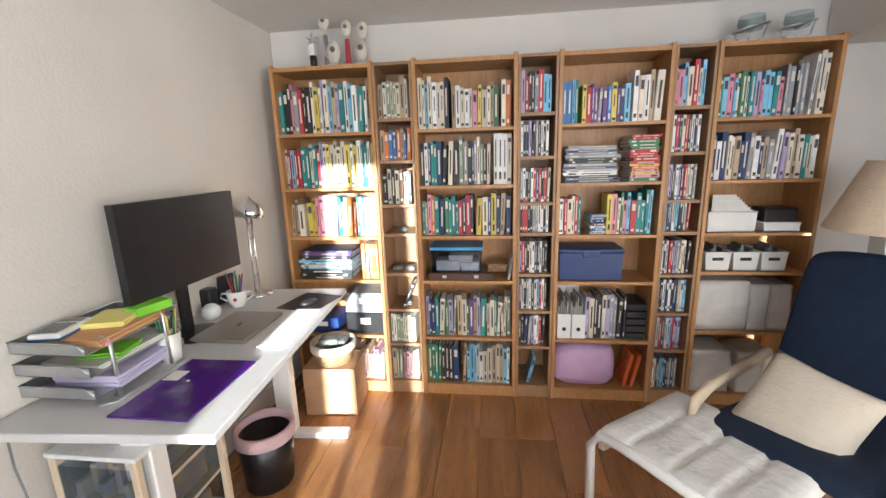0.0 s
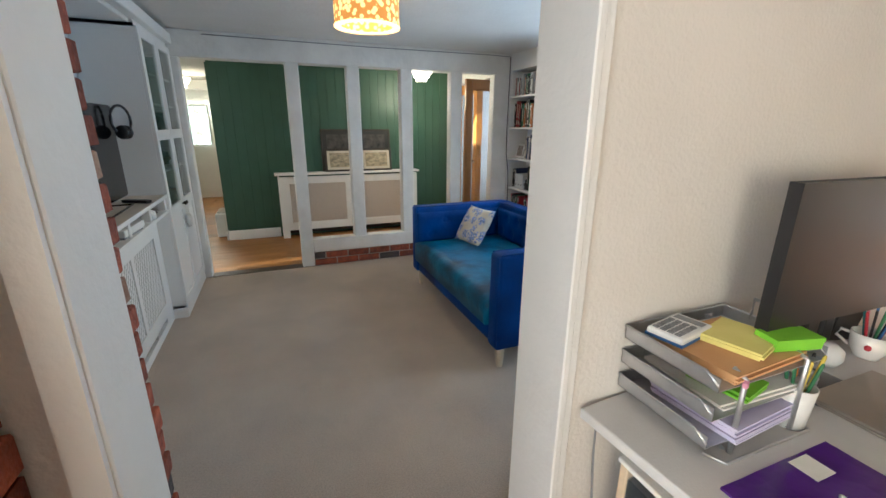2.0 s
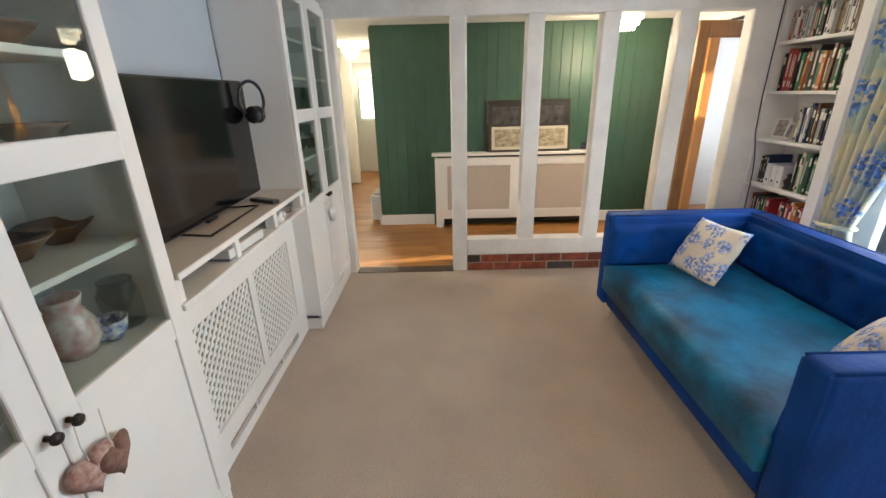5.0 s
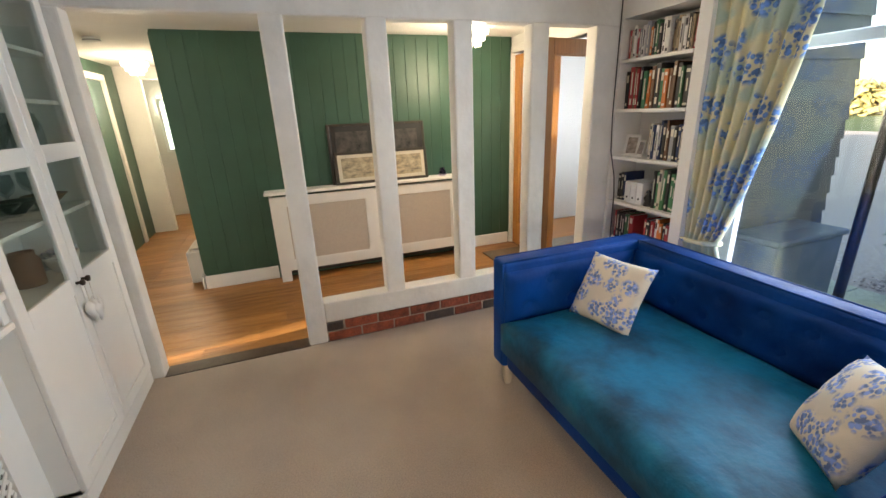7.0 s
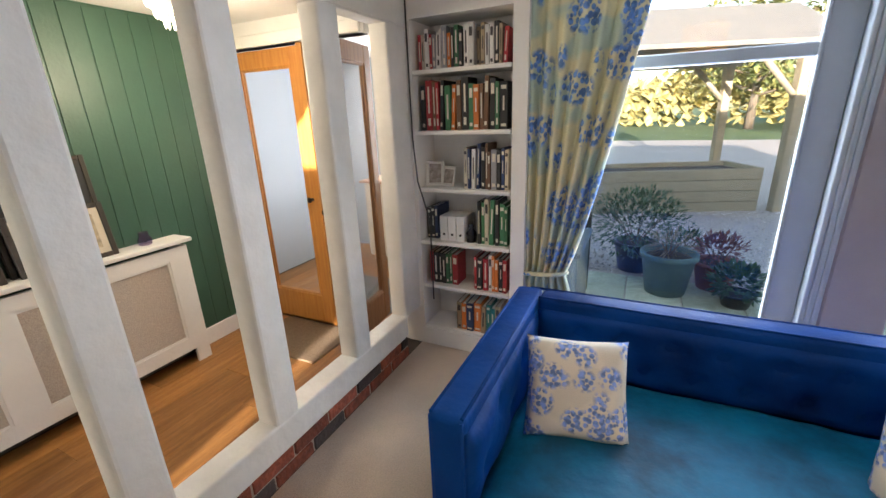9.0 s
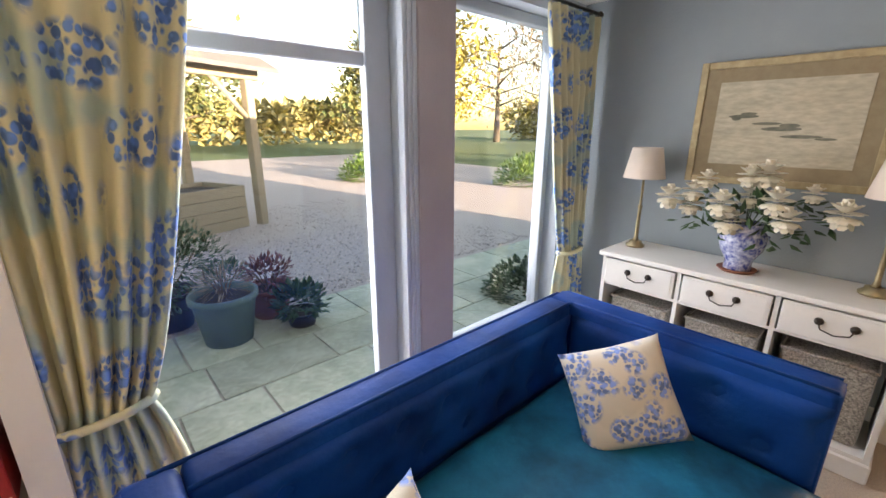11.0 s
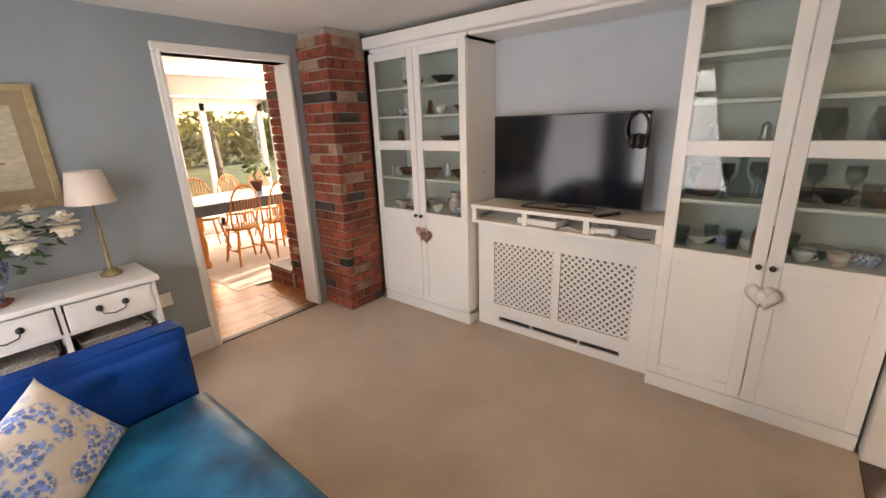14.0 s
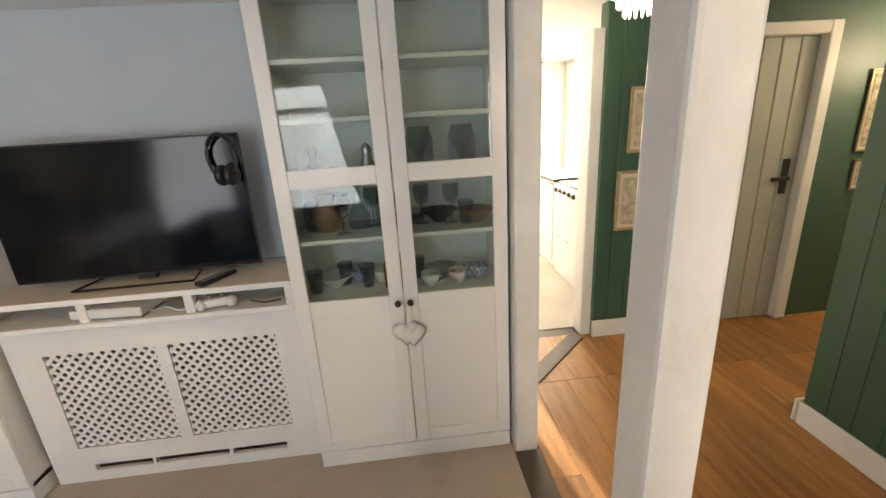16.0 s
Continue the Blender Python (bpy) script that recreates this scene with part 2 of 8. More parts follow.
leaf_green = M("leaf_green", (0.045, 0.10, 0.035), (0.025, 0.065, 0.02), 0.5, 12, island=0.35)
leaf_bright = M("leaf_bright", (0.12, 0.20, 0.03), (0.07, 0.13, 0.02), 0.5, 12, island=0.35)
petal = M("petal_cream", (0.78, 0.74, 0.62), (0.70, 0.64, 0.50), 0.7, 20, island=0.15)
terracotta = M("terracotta", (0.26, 0.09, 0.05), (0.20, 0.07, 0.04), 0.8, 12, 0.3)
clear_glass = glass("window_glass")
cab_glass = glass("cabinet_glass", (0.93, 0.97, 0.95))
tumbler = glass("glassware", (0.9, 0.95, 0.95), 0.02, 0.82)
curtain_cloth = floral("curtain_floral", (0.64, 0.60, 0.38), (0.08, 0.16, 0.36), (0.44, 0.52, 0.42), 6.0)
cushion_cloth = floral("cushion_floral", (0.66, 0.62, 0.54), (0.12, 0.19, 0.42), (0.60, 0.57, 0.50), 11)


# ---- building helpers ----
def bx(bm, x0, y0, z0, x1, y1, z1, mat=None, bevel=0.0, segs=1):
    """A box in bm, with rounded edges if bevel is given."""
    x0, x1, y0, y1, z0, z1 = min(x0, x1), max(x0, x1), min(y0, y1), max(y0, y1), min(z0, z1), max(z0, z1)
    m = Matrix.Translation(((x0 + x1) / 2, (y0 + y1) / 2, (z0 + z1) / 2)) @ Matrix.Diagonal((x1 - x0, y1 - y0, z1 - z0, 1))
    if mat:
        m = mat @ m
    made = bmesh.ops.create_cube(bm, size=1, matrix=m)["verts"]
    if bevel:
        edges = list({e for v in made for e in v.link_edges})
        bmesh.ops.bevel(bm, geom=edges, offset=bevel, segments=segs, profile=0.5, affect="EDGES")
    return bm


def boxes(*specs, bevel=0.0, segs=1):
    bm = bmesh.new()
    for s in specs:
        bx(bm, *s, bevel=bevel, segs=segs)
    return bm


def lathe(profile, seg=20, bm=None, mat=None):
    """Turns (radius, height) pairs round the z axis."""
    bm = bm or bmesh.new()
    rings = []
    for r, z in profile:
        if r < 1e-4:
            rings.append([bm.verts.new((0, 0, z))])
        else:
            rings.append([bm.verts.new((r * math.cos(a), r * math.sin(a), z)) for a in np.linspace(0, math.tau, seg, endpoint=False)])
    for a, b in zip(rings, rings[1:]):
        for i in range(seg):
            j = (i + 1) % seg
            if len(a) == 1 and len(b) > 1:
                bm.faces.new((a[0], b[j], b[i])).smooth = True
            elif len(b) == 1 and len(a) > 1:
                bm.faces.new((a[i], a[j], b[0])).smooth = True
            elif len(a) > 1:
                bm.faces.new((a[i], a[j], b[j], b[i])).smooth = True
    if mat:
        bmesh.ops.transform(bm, matrix=mat, verts=[v for ring in rings for v in ring])
    return bm


def tube(points, r, seg=8, bm=None, close=False):
    """A round bar along points; r may be one radius or one for each point."""
    bm = bm or bmesh.new()
    pts = [Vector(p) for p in points]
    rs = r if isinstance(r, (list, tuple)) else [r] * len(pts)
    rings = []
    for i, p in enumerate(pts):
        a = pts[i - 1] if (i or close) else p
        b = pts[(i + 1) % len(pts)] if (i < len(pts) - 1 or close) else p
        d = (b - a).normalized()
        u = d.cross((0, 0, 1)) if abs(d.z) < 0.95 else d.cross((1, 0, 0))
        u.normalize()
        w = d.cross(u)
        rings.append([bm.verts.new(p + rs[i] * (u * math.cos(t) + w * math.sin(t))) for t in np.linspace(0, math.tau, seg, endpoint=False)])
    n = len(rings)
    for i in range(n if close else n - 1):
        a, b = rings[i], rings[(i + 1) % n]
        for k in range(seg):
            bm.faces.new((a[k], a[(k + 1) % seg], b[(k + 1) % seg], b[k])).smooth = True
    if not close:
        bm.faces.new(rings[0][::-1])
        bm.faces.new(rings[-1])
    return bm


def mesh_of(name, bm, mat, smooth=False):
    me = bpy.data.meshes.new(name)
    bmesh.ops.recalc_face_normals(bm, faces=bm.faces)
    bm.to_mesh(me)
    bm.free()
    for m in mat if isinstance(mat, (list, tuple)) else [mat]:
        me.materials.append(m)
    if smooth:
        for p in me.polygons:
            p.use_smooth = True
    return me


def part(name, bm, mat, parent, label="", smooth=False, kind=""):
    ob = new(name, mesh_of(name, bm, mat, smooth))
    ob.parent = parent
    return tagged(ob, label=label, kind=kind)


def thing(name, label, category, place=(0, 0, 0), turn=0, group="", tilt=(0, 0)):
    ob = new(name)
    ob.empty_display_size = 0.1
    ob.matrix_basis = pose(*place, tilt[0], tilt[1], turn)
    return tagged(ob, label, category, group)


def solid(name, bm, mat, label, category, place=(0, 0, 0), turn=0, group="", smooth=False, tilt=(0, 0)):
    ob = new(name, mesh_of(name, bm, mat, smooth))
    ob.matrix_basis = pose(*place, tilt[0], tilt[1], turn)
    return tagged(ob, label, category, group)


def structure(name, bm, mat, label="", smooth=False):
    ob = new(name, mesh_of(name, bm, mat, smooth))
    return tagged(ob, label=label, kind="structure")


def settle(scale=(1, 1, 1), move=(0, 0, 0), done=set()):
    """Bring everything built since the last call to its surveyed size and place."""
    m = Matrix.Translation(move) @ Matrix.Diagonal((*scale, 1))
    for ob in scene.objects:
        if ob.name not in done:
            done.add(ob.name)
            if ob.parent is None and (scale != (1, 1, 1) or move != (0, 0, 0)):
                ob.matrix_basis = m @ ob.matrix_basis


STUDY = ((0.913, 0.92, 0.95), (0.034, 0.029, 0))


# ---- shell ----
CEIL, SCEIL = 2.14, 2.28
structure("floor_living", boxes((-4.55, -0.95, -0.12, -1.09, 2.86, 0.0)), carpet_mat, "beige cut pile carpet")
study_sub = structure("floor_study", boxes((-1.23, -3.55, -0.12, 2.75, 2.85, -0.012)), dark_strip, "warm brown wooden plank floor")
hall_sub = structure("floor_hall", boxes((-9.9, -4.3, -0.12, -4.55, 4.4, -0.012)), dark_strip, "honey oak wide plank floor")
structure("threshold", boxes((-4.66, -0.51, -0.02, -4.54, 0.312, 0.006), bevel=0.003), dark_strip, "dark wooden threshold strip")
structure("threshold", boxes((-1.12, -0.112, -0.02, -1.06, 0.716, 0.008), bevel=0.003), dark_strip, "dark wooden threshold strip")
structure("ceiling_living", boxes((-4.66, -1.0, CEIL, -1.04, 2.9, CEIL + 0.1)), ceiling_paint, "white painted plaster ceiling")
structure("ceiling_study", boxes((-1.04, -3.55, 0.95 * SCEIL - 0.004, 2.8, 2.9, 0.95 * SCEIL + 0.1)), ceiling_paint, "white painted plaster ceiling")
structure("ceiling_hall", boxes((-9.9, -4.3, 2.08, -4.66, 4.5, 2.2)), ceiling_paint, "cream painted plaster ceiling")

# wall between living room and study: grey on one side, cream on the other, with the doorway through it
ew = boxes((-1.04, 0.717, 0, -0.965, 2.9, SCEIL), (-1.04, -0.113, 1.935, -0.965, 0.717, SCEIL), (-1.04, -3.5, 0, -0.965, -0.113, SCEIL))
structure("wall_study_west", ew, cream_wall, "cream painted plaster wall")
ew = boxes((-1.11, 0.717, 0, -1.04, 2.9, SCEIL), (-1.11, -0.113, 1.935, -1.04, 0.717, SCEIL), (-1.11, -1.0, 0, -1.04, -0.113, SCEIL))
structure("wall_living_east", ew, grey_wall, "blue-grey painted plaster wall")
casing = boxes((-1.122, 0.717, 0, -0.95, 0.760, 1.935), (-1.122, -0.146, 0, -0.95, -0.113, 1.935), (-1.122, -0.146, 1.935, -0.95, 0.760, 1.992), bevel=0.006)
for y0, y1 in ((0.712, 0.732), (-0.128, -0.108)):
    bx(casing, -1.130, y0, 0, -0.942, y1, 1.945, bevel=0.003)
structure("door_1", casing, white_paint, "white painted door lining and architrave")

# north wall of living room with two window openings; the alcove; the pier
W1 = (-3.86, -2.53, 0.0, 2.03)
W3 = (-2.30, -1.24, 0.10, 2.05)
nw = boxes((-4.66, 2.90, -0.12, W1[0], 3.03, CEIL), (W1[0], 2.81, -0.14, W1[1], 3.03, W1[2]), (W1[0], 2.81, W1[3], W1[1], 3.03, CEIL),
           (W1[1], 2.83, -0.12, W3[0], 3.03, CEIL), (W3[0], 2.81, -0.12, W3[1], 3.03, W3[2]), (W3[0], 2.81, W3[3], W3[1], 3.03, CEIL),
           (W3[1], 2.81, -0.12, -1.04, 3.03, CEIL))
structure("wall_living_north", nw, dimmed_paint, "pale blue-grey painted plaster wall")
structure("trim_pier", boxes((-2.478, 2.79, 0, -2.237, 2.84, CEIL), bevel=0.01), mauve_wall, "mauve-grey plaster pier between two windows")
structure("wall_alcove", boxes((-4.65, 2.625, 0, -4.52, 2.90, CEIL), (-3.94, 2.625, 0, -3.86, 2.90, CEIL), (-4.52, 2.87, 0, -3.94, 2.90, CEIL),
          (-4.52, 2.625, 1.97, -3.94, 2.87, CEIL), (-4.52, 2.625, 0, -3.94, 2.87, 0.116)), white_paint, "white painted recess for shelves")
structure("baseboard", boxes((-1.125, 0.760, 0, -1.11, 2.81, 0.16), bevel=0.004), white_paint, "white skirting board")
structure("baseboard", boxes((-0.965, 0.760, 0, -0.95, 2.50, 0.13), bevel=0.004), white_paint, "white skirting board")
# south wall behind the wall units
structure("wall_living_south", boxes((-4.62, -1.0, 0, -1.11, -0.93, CEIL)), pale_grey_wall, "pale blue-grey plaster wall")
# study: north, east and south walls
settle()
structure("wall_study_north", boxes((-1.09, 2.72, 0, 2.75, 2.80, SCEIL)), cream_wall, "cream painted plaster wall")
ste = boxes((2.62, -0.55, 0, 2.75, 2.72, SCEIL), (2.62, -3.5, 0, 2.75, -2.2, SCEIL), (2.62, -2.2, 1.95, 2.75, -0.55, SCEIL), (2.62, -2.2, 0, 2.75, -0.55, 0.08))
structure("wall_study_east", ste, cream_wall, "cream painted plaster wall")
# slits in the unseen south wall, sized to cast the study's sun strips
SUN_SLITS = ((0.15, 0.33), (0.37, 0.53), (0.675, 0.745))
sts = boxes((-1.09, -3.5, 0, SUN_SLITS[0][0], -3.40, SCEIL), (SUN_SLITS[0][0], -3.5, 2.22, 2.62, -3.40, SCEIL), (SUN_SLITS[-1][1], -3.5, 0, 2.62, -3.40, 2.22),
            *[(a[1], -3.5, 0, b[0], -3.40, 2.22) for a, b in zip(SUN_SLITS, SUN_SLITS[1:])], (SUN_SLITS[0][0], -3.5, 0, SUN_SLITS[-1][1], -3.40, 0.06))
structure("wall_study_south", sts, cream_wall, "cream wall with tall glazed doors")

settle(*STUDY)

# timber stud screen between living room and hall
SX0, SX1 = -4.653, -4.543
screen = thing("wall_stud_screen", "", "")
tagged(screen, kind="structure", label="white painted timber stud screen on a brick plinth")
for i, (a, b) in enumerate(((0.311, 0.431), (0.855, 0.98), (1.383, 1.51), (1.926, 2.055), (2.43, 2.63))):
    part("stud", boxes((SX0, a, 0 if i == 0 else 0.27, SX1, b, 1.94), bevel=0.012, segs=2), white_beam, screen)
part("sill_rail", boxes((SX0, 0.431, 0.145, SX1 + 0.004, 2.44, 0.285), bevel=0.01, segs=2), white_beam, screen)
part("head_beam", boxes((SX0, -0.66, 1.93, SX1 + 0.003, 2.63, CEIL), bevel=0.008), white_beam, screen)
part("door_post", boxes((SX0 + 0.005, -0.66, 0, SX1, -0.508, 1.935), bevel=0.01, segs=2), white_beam, screen)
part("plinth_core", boxes((SX0 + 0.01, 0.431, 0, SX1 - 0.012, 2.44, 0.144)), mortar, screen, "pale mortar")

# hall: green wall block, far walls, kitchen
settle()
gw = boxes((-6.9, -0.45, 0, -5.90, 2.58, 2.08))
structure("wall_hall_green", gw, green_wall, "dark green painted panelled wall")
hg = bmesh.new()
for i in range(9):
    bx(hg, -6.05 - i * 0.105, -0.47, 0.12, -5.955 - i * 0.105, -0.45, 2.07, bevel=0.004)
for i in range(28):
    bx(hg, -5.901, -0.45 + i * 0.108, 0.12, -5.896, -0.344 + i * 0.108, 2.07, bevel=0.003)
structure("trim_green_boards", hg, green_wall, "green vertical boarding")
structure("baseboard", boxes((-5.90, -0.46, 0, -5.885, 0.15, 0.12), (-5.90, 1.98, 0, -5.885, 2.56, 0.12), (-6.9, -0.485, 0, -5.885, -0.47, 0.12), bevel=0.003), white_paint, "white skirting board")
settle(move=(-0.04, -0.02, 0))
structure("wall_hall_south", boxes((-5.96, -1.64, 0, -5.42, -1.56, 2.08), (-9.6, -1.64, 0, -6.86, -1.56, 2.08), (-6.86, -1.64, 1.90, -5.96, -1.56, 2.08)), green_wall, "dark green painted wall")
hs = bmesh.new()
for i in range(5):
    bx(hs, -5.93 + i * 0.103, -1.56, 0.12, -5.83 + i * 0.103, -1.545, 2.07, bevel=0.004)
structure("trim_green_boards", hs, green_wall, "green vertical boarding")
structure("baseboard", boxes((-5.93, -1.56, 0, -5.42, -1.535, 0.12), bevel=0.003), white_paint, "white skirting board")
settle(move=(0.08, 0.10, 0))
structure("wall_hall_west", boxes((-9.7, -1.64, 0, -9.62, -0.2, 2.08), (-9.7, -0.45, 0, -6.9, -0.37, 2.08)), cream_wall, "cream wall at the hall's end")
# the far wall's low slit is made up to lay sun on the hall floor
structure("wall_kitchen", boxes((-9.7, -4.3, 0, -4.1, -4.22, 0.25), (-9.7, -4.3, 0.95, -4.1, -4.22, 2.08), (-9.7, -4.3, 0.25, -4.285, -4.22, 0.95), (-4.165, -4.3, 0.25, -4.1, -4.22, 0.95),
          (-4.10, -4.3, 0, -4.02, -1.0, 2.08), (-7.4, -4.22, 0, -7.32, -1.64, 2.08),
          (-4.58, -1.08, 0, -4.10, -0.95, 2.08)), white_paint, "white kitchen wall")
settle(move=(0.03, 0.0, 0))
structure("wall_hall_east", boxes((-4.60, -0.95, 0, -4.56, -0.66, 2.08), (-4.72, 2.63, 0, -4.57, 4.4, 2.2)), white_paint, "white plaster wall")
# north end of hall, with the doorway to the porch
settle()
structure("wall_hall_north", boxes((-6.9, 2.52, 0, -5.88, 2.60, 2.08), (-5.88, 2.52, 1.93, -4.75, 2.60, 2.08), (-6.9, 2.13, 0, -6.8, 2.52, 2.08)), white_paint, "white plaster wall")
structure("wall_porch", boxes((-6.6, 4.4, 0, -4.6, 4.48, 2.2), (-6.6, 2.6, 0, -6.5, 4.4, 2.2)), pale_grey_wall, "pale porch wall")


settle(move=(-0.03, 0.055, 0))

# ---- books ----
BOOK_COLOURS = {
    "cream": (0.66, 0.60, 0.48), "white": (0.74, 0.73, 0.70), "black": (0.02, 0.02, 0.022), "navy": (0.02, 0.04, 0.12),
    "blue": (0.05, 0.16, 0.40), "sky": (0.22, 0.48, 0.68), "teal": (0.03, 0.22, 0.22), "green": (0.05, 0.18, 0.08),
    "sage": (0.22, 0.28, 0.20), "red": (0.42, 0.03, 0.04), "orange": (0.62, 0.18, 0.03), "yellow": (0.66, 0.52, 0.08),
    "pink": (0.62, 0.26, 0.34), "purple": (0.14, 0.06, 0.24), "brown": (0.16, 0.08, 0.04), "grey": (0.28, 0.29, 0.31),
    "tan": (0.42, 0.32, 0.20), "lilac": (0.40, 0.34, 0.52),
}
BOOK_MATS = {k: material("book_" + k, c, tuple(v * 0.8 for v in c), 0.5, 14, 0.05, rnd=0.22) for k, c in BOOK_COLOURS.items()}
LIGHT_INK, DARK_INK = material("ink_light", (0.70, 0.66, 0.55), rough=0.6), material("ink_dark", (0.05, 0.045, 0.05), rough=0.6)


def book_mesh(colour, style):
    """A book one unit wide, deep and high: boards, rounded spine, page block, and bars for the spine's lettering."""
    bm = bmesh.new()
    t = 0.10
    bx(bm, -0.5, 0.0, 0.0, -0.5 + t, 1.0, 1.0)
    bx(bm, 0.5 - t, 0.0, 0.0, 0.5, 1.0, 1.0)
    bx(bm, -0.5 + t, 0.0, 0.0, 0.5 - t, 0.03, 1.0)
    bx(bm, -0.40, -0.015, 0.0, 0.40, 0.0, 1.0)
    n0 = len(bm.faces)
    bx(bm, -0.5 + t, 0.03, 0.012, 0.5 - t, 0.975, 0.975)
    n1 = len(bm.faces)
    bars = {0: [(0.25, 0.80, 0.16)], 1: [(0.70, 0.90, 0.30), (0.08, 0.16, 0.26)], 2: [(0.35, 0.88, 0.13), (0.10, 0.25, 0.20)], 3: [(0.06, 0.12, 0.34), (0.84, 0.92, 0.34), (0.4, 0.7, 0.1)]}[style]
    for z0, z1, w in bars:
        bx(bm, -w, -0.021, z0, w, -0.014, z1)
    bm.faces.ensure_lookup_table()
    for i, f in enumerate(bm.faces):
        f.material_index = 0 if i < n0 else 1 if i < n1 else 2
    dark = colour in ("cream", "white", "sky", "yellow", "tan", "lilac", "pink")
    return mesh_of("book", bm, [BOOK_MATS[colour], paper, DARK_INK if dark else LIGHT_INK])


BOOK_MESHES = {(c, s): book_mesh(c, s) for c in BOOK_COLOURS for s in range(4)}
rb = random.Random(7)


def a_book(colour, x, y, z, w, d, h, turn=0.0, lean=0.0, flat=False, front=-1, group="", name="book", category="book"):
    """One book with its spine facing front (-1: towards -y, 1: towards +y); x is its middle, y its spine."""
    ob = new(name, BOOK_MESHES[(colour, rb.randrange(4))])
    base = Matrix.Translation((x, y, z)) @ Matrix.Rotation(radians(turn + (180 if front > 0 else 0)), 4, "Z")
    if flat:
        base = base @ Matrix.Translation((0, 0, w / 2)) @ Matrix.Rotation(radians(90), 4, "Y") @ Matrix.Translation((0, 0, -h / 2))
    elif lean:
        base = base @ Matrix.Rotation(radians(lean), 4, "Y") @ Matrix.Translation((0, 0, 0.5 * w * abs(math.sin(radians(lean)))))
    ob.matrix_basis = base @ Matrix.Diagonal((w, d, h, 1))
    size = "thin" if w < 0.018 else "thick" if w > 0.034 else "slim"
    what = {"book": "book", "dvd_case": "film case"}.get(name, "book")
    if flat:
        tagged(ob, f"{size} {colour} {what} lying flat in a shelf stack", category, group)
    else:
        tagged(ob, f"{size} {colour} {what} {'leaning' if lean else 'standing upright'} on a shelf", category, group)
    return ob


def book_row(x0, x1, y, z, top, palette, front=-1, wide=(0.014, 0.036), tall=(0.72, 0.94), depth=(0.13, 0.17), group="", name="book", category="book", jitter=0.012):
    """Fills a shelf from x0 to x1 with upright books between z and top."""
    x, room = x0, top - z
    while True:
        w = rb.uniform(*wide)
        if x + w > x1:
            break
        h = room * rb.uniform(*tall)
        d = rb.uniform(*depth)
        lean = rb.choice((0, 0, 0, 0, 0, 0, rb.uniform(1, 3)))
        a_book(rb.choice(palette), x + w / 2, y + front * -rb.uniform(0, jitter), z, w, d, h, 0, lean, False, front, group, name, category)
        x += w + rb.uniform(0.0005, 0.002) + (h * math.sin(radians(lean)) if lean else 0)
    return x


def book_pile(x, y, z, count, palette, size=(0.26, 0.19), thick=(0.008, 0.025), front=-1, group=""):
    for _ in range(count):
        w = rb.uniform(*thick)
        a_book(rb.choice(palette), x + rb.uniform(-0.012, 0.012), y + rb.uniform(0, 0.012), z, w, size[1] * rb.uniform(0.9, 1), size[0] * rb.uniform(0.85, 1), rb.uniform(-2, 2), 0, True, front, group)
        z += w + 0.0006
    return z


# ---- living room: sofa ----
def cushion(name, label, place, turn, tilt, size=0.40, thick=0.13, cloth=None, roll=0):
    """A pillow: a square bag with pinched corners and a soft swell."""
    bm = bmesh.new()
    n = 14
    grid = {}
    for s in (1, -1):
        for i in range(n + 1):
            for j in range(n + 1):
                u, v = 2 * i / n - 1, 2 * j / n - 1
                edge = (i in (0, n)) or (j in (0, n))
                if s < 0 and edge:
                    grid[(s, i, j)] = grid[(1, i, j)]
                    continue
                swell = ((1 - u * u) * (1 - v * v)) ** 0.42
                pull = 1 - 0.07 * (1 - abs(u)) ** 0.5 * abs(v) ** 4 - 0.0
                pull2 = 1 - 0.07 * (1 - abs(v)) ** 0.5 * abs(u) ** 4
                wr = 0.006 * noise.noise((u * 3, v * 3, s * 2.0))
                grid[(s, i, j)] = bm.verts.new((u * size / 2 * pull2, s * (swell * thick / 2) + wr, v * size / 2 * pull))
    for s in (1, -1):
        for i in range(n):
            for j in range(n):
                q = [grid[(s, i, j)], grid[(s, i + 1, j)], grid[(s, i + 1, j + 1)], grid[(s, i, j + 1)]]
                if len(set(q)) == 4:
                    bm.faces.new(q)
    bmesh.ops.rotate(bm, cent=(0, 0, 0), matrix=Matrix.Rotation(radians(roll), 3, "Y"), verts=bm.verts)
    return solid(name, bm, cloth or cushion_cloth, label, "cushion", place, turn, "sofa cushions" if cloth is None else "", True, tilt)


SFZ = 0.725
sofa = thing("sofa", "blue velvet sofa with buttoned arms and back on wooden legs", "sofa", (-2.962, 1.715, 0))
HX, HY0, HY1 = 0.799, -0.475, 0.455


def tufted(w, h, d, cols, rows, dimple=0.034):
    """An upholstered panel w wide, h high and d thick: its front (-y) has rows of buttoned dimples."""
    bm = bmesh.new()
    nx, nz = max(8, int(w * 42)), max(8, int(h * 42))
    pts = [((c + 0.5) * w / cols + (0.5 * w / cols if r % 2 else 0) - w / 2, (r + 0.6) * h / (rows + 0.2)) for r in range(rows) for c in range(cols)]
    front, back = {}, {}
    for i in range(nx + 1):
        for k in range(nz + 1):
            x, z = w * i / nx - w / 2, h * k / nz
            e = min(x + w / 2, w / 2 - x, z, h - z)
            swell = 0.022 * min(1, max(0, e) / 0.045) ** 0.5
            dip = sum(dimple * math.exp(-((x - a) ** 2 + (z - b) ** 2) / 0.0007) for a, b in pts)
            dip += sum(dimple * 0.45 * math.exp(-((x - a) ** 2 + (z - b) ** 2) / 0.008) for a, b in pts)
            front[i, k] = bm.verts.new((x, -swell + dip, z))
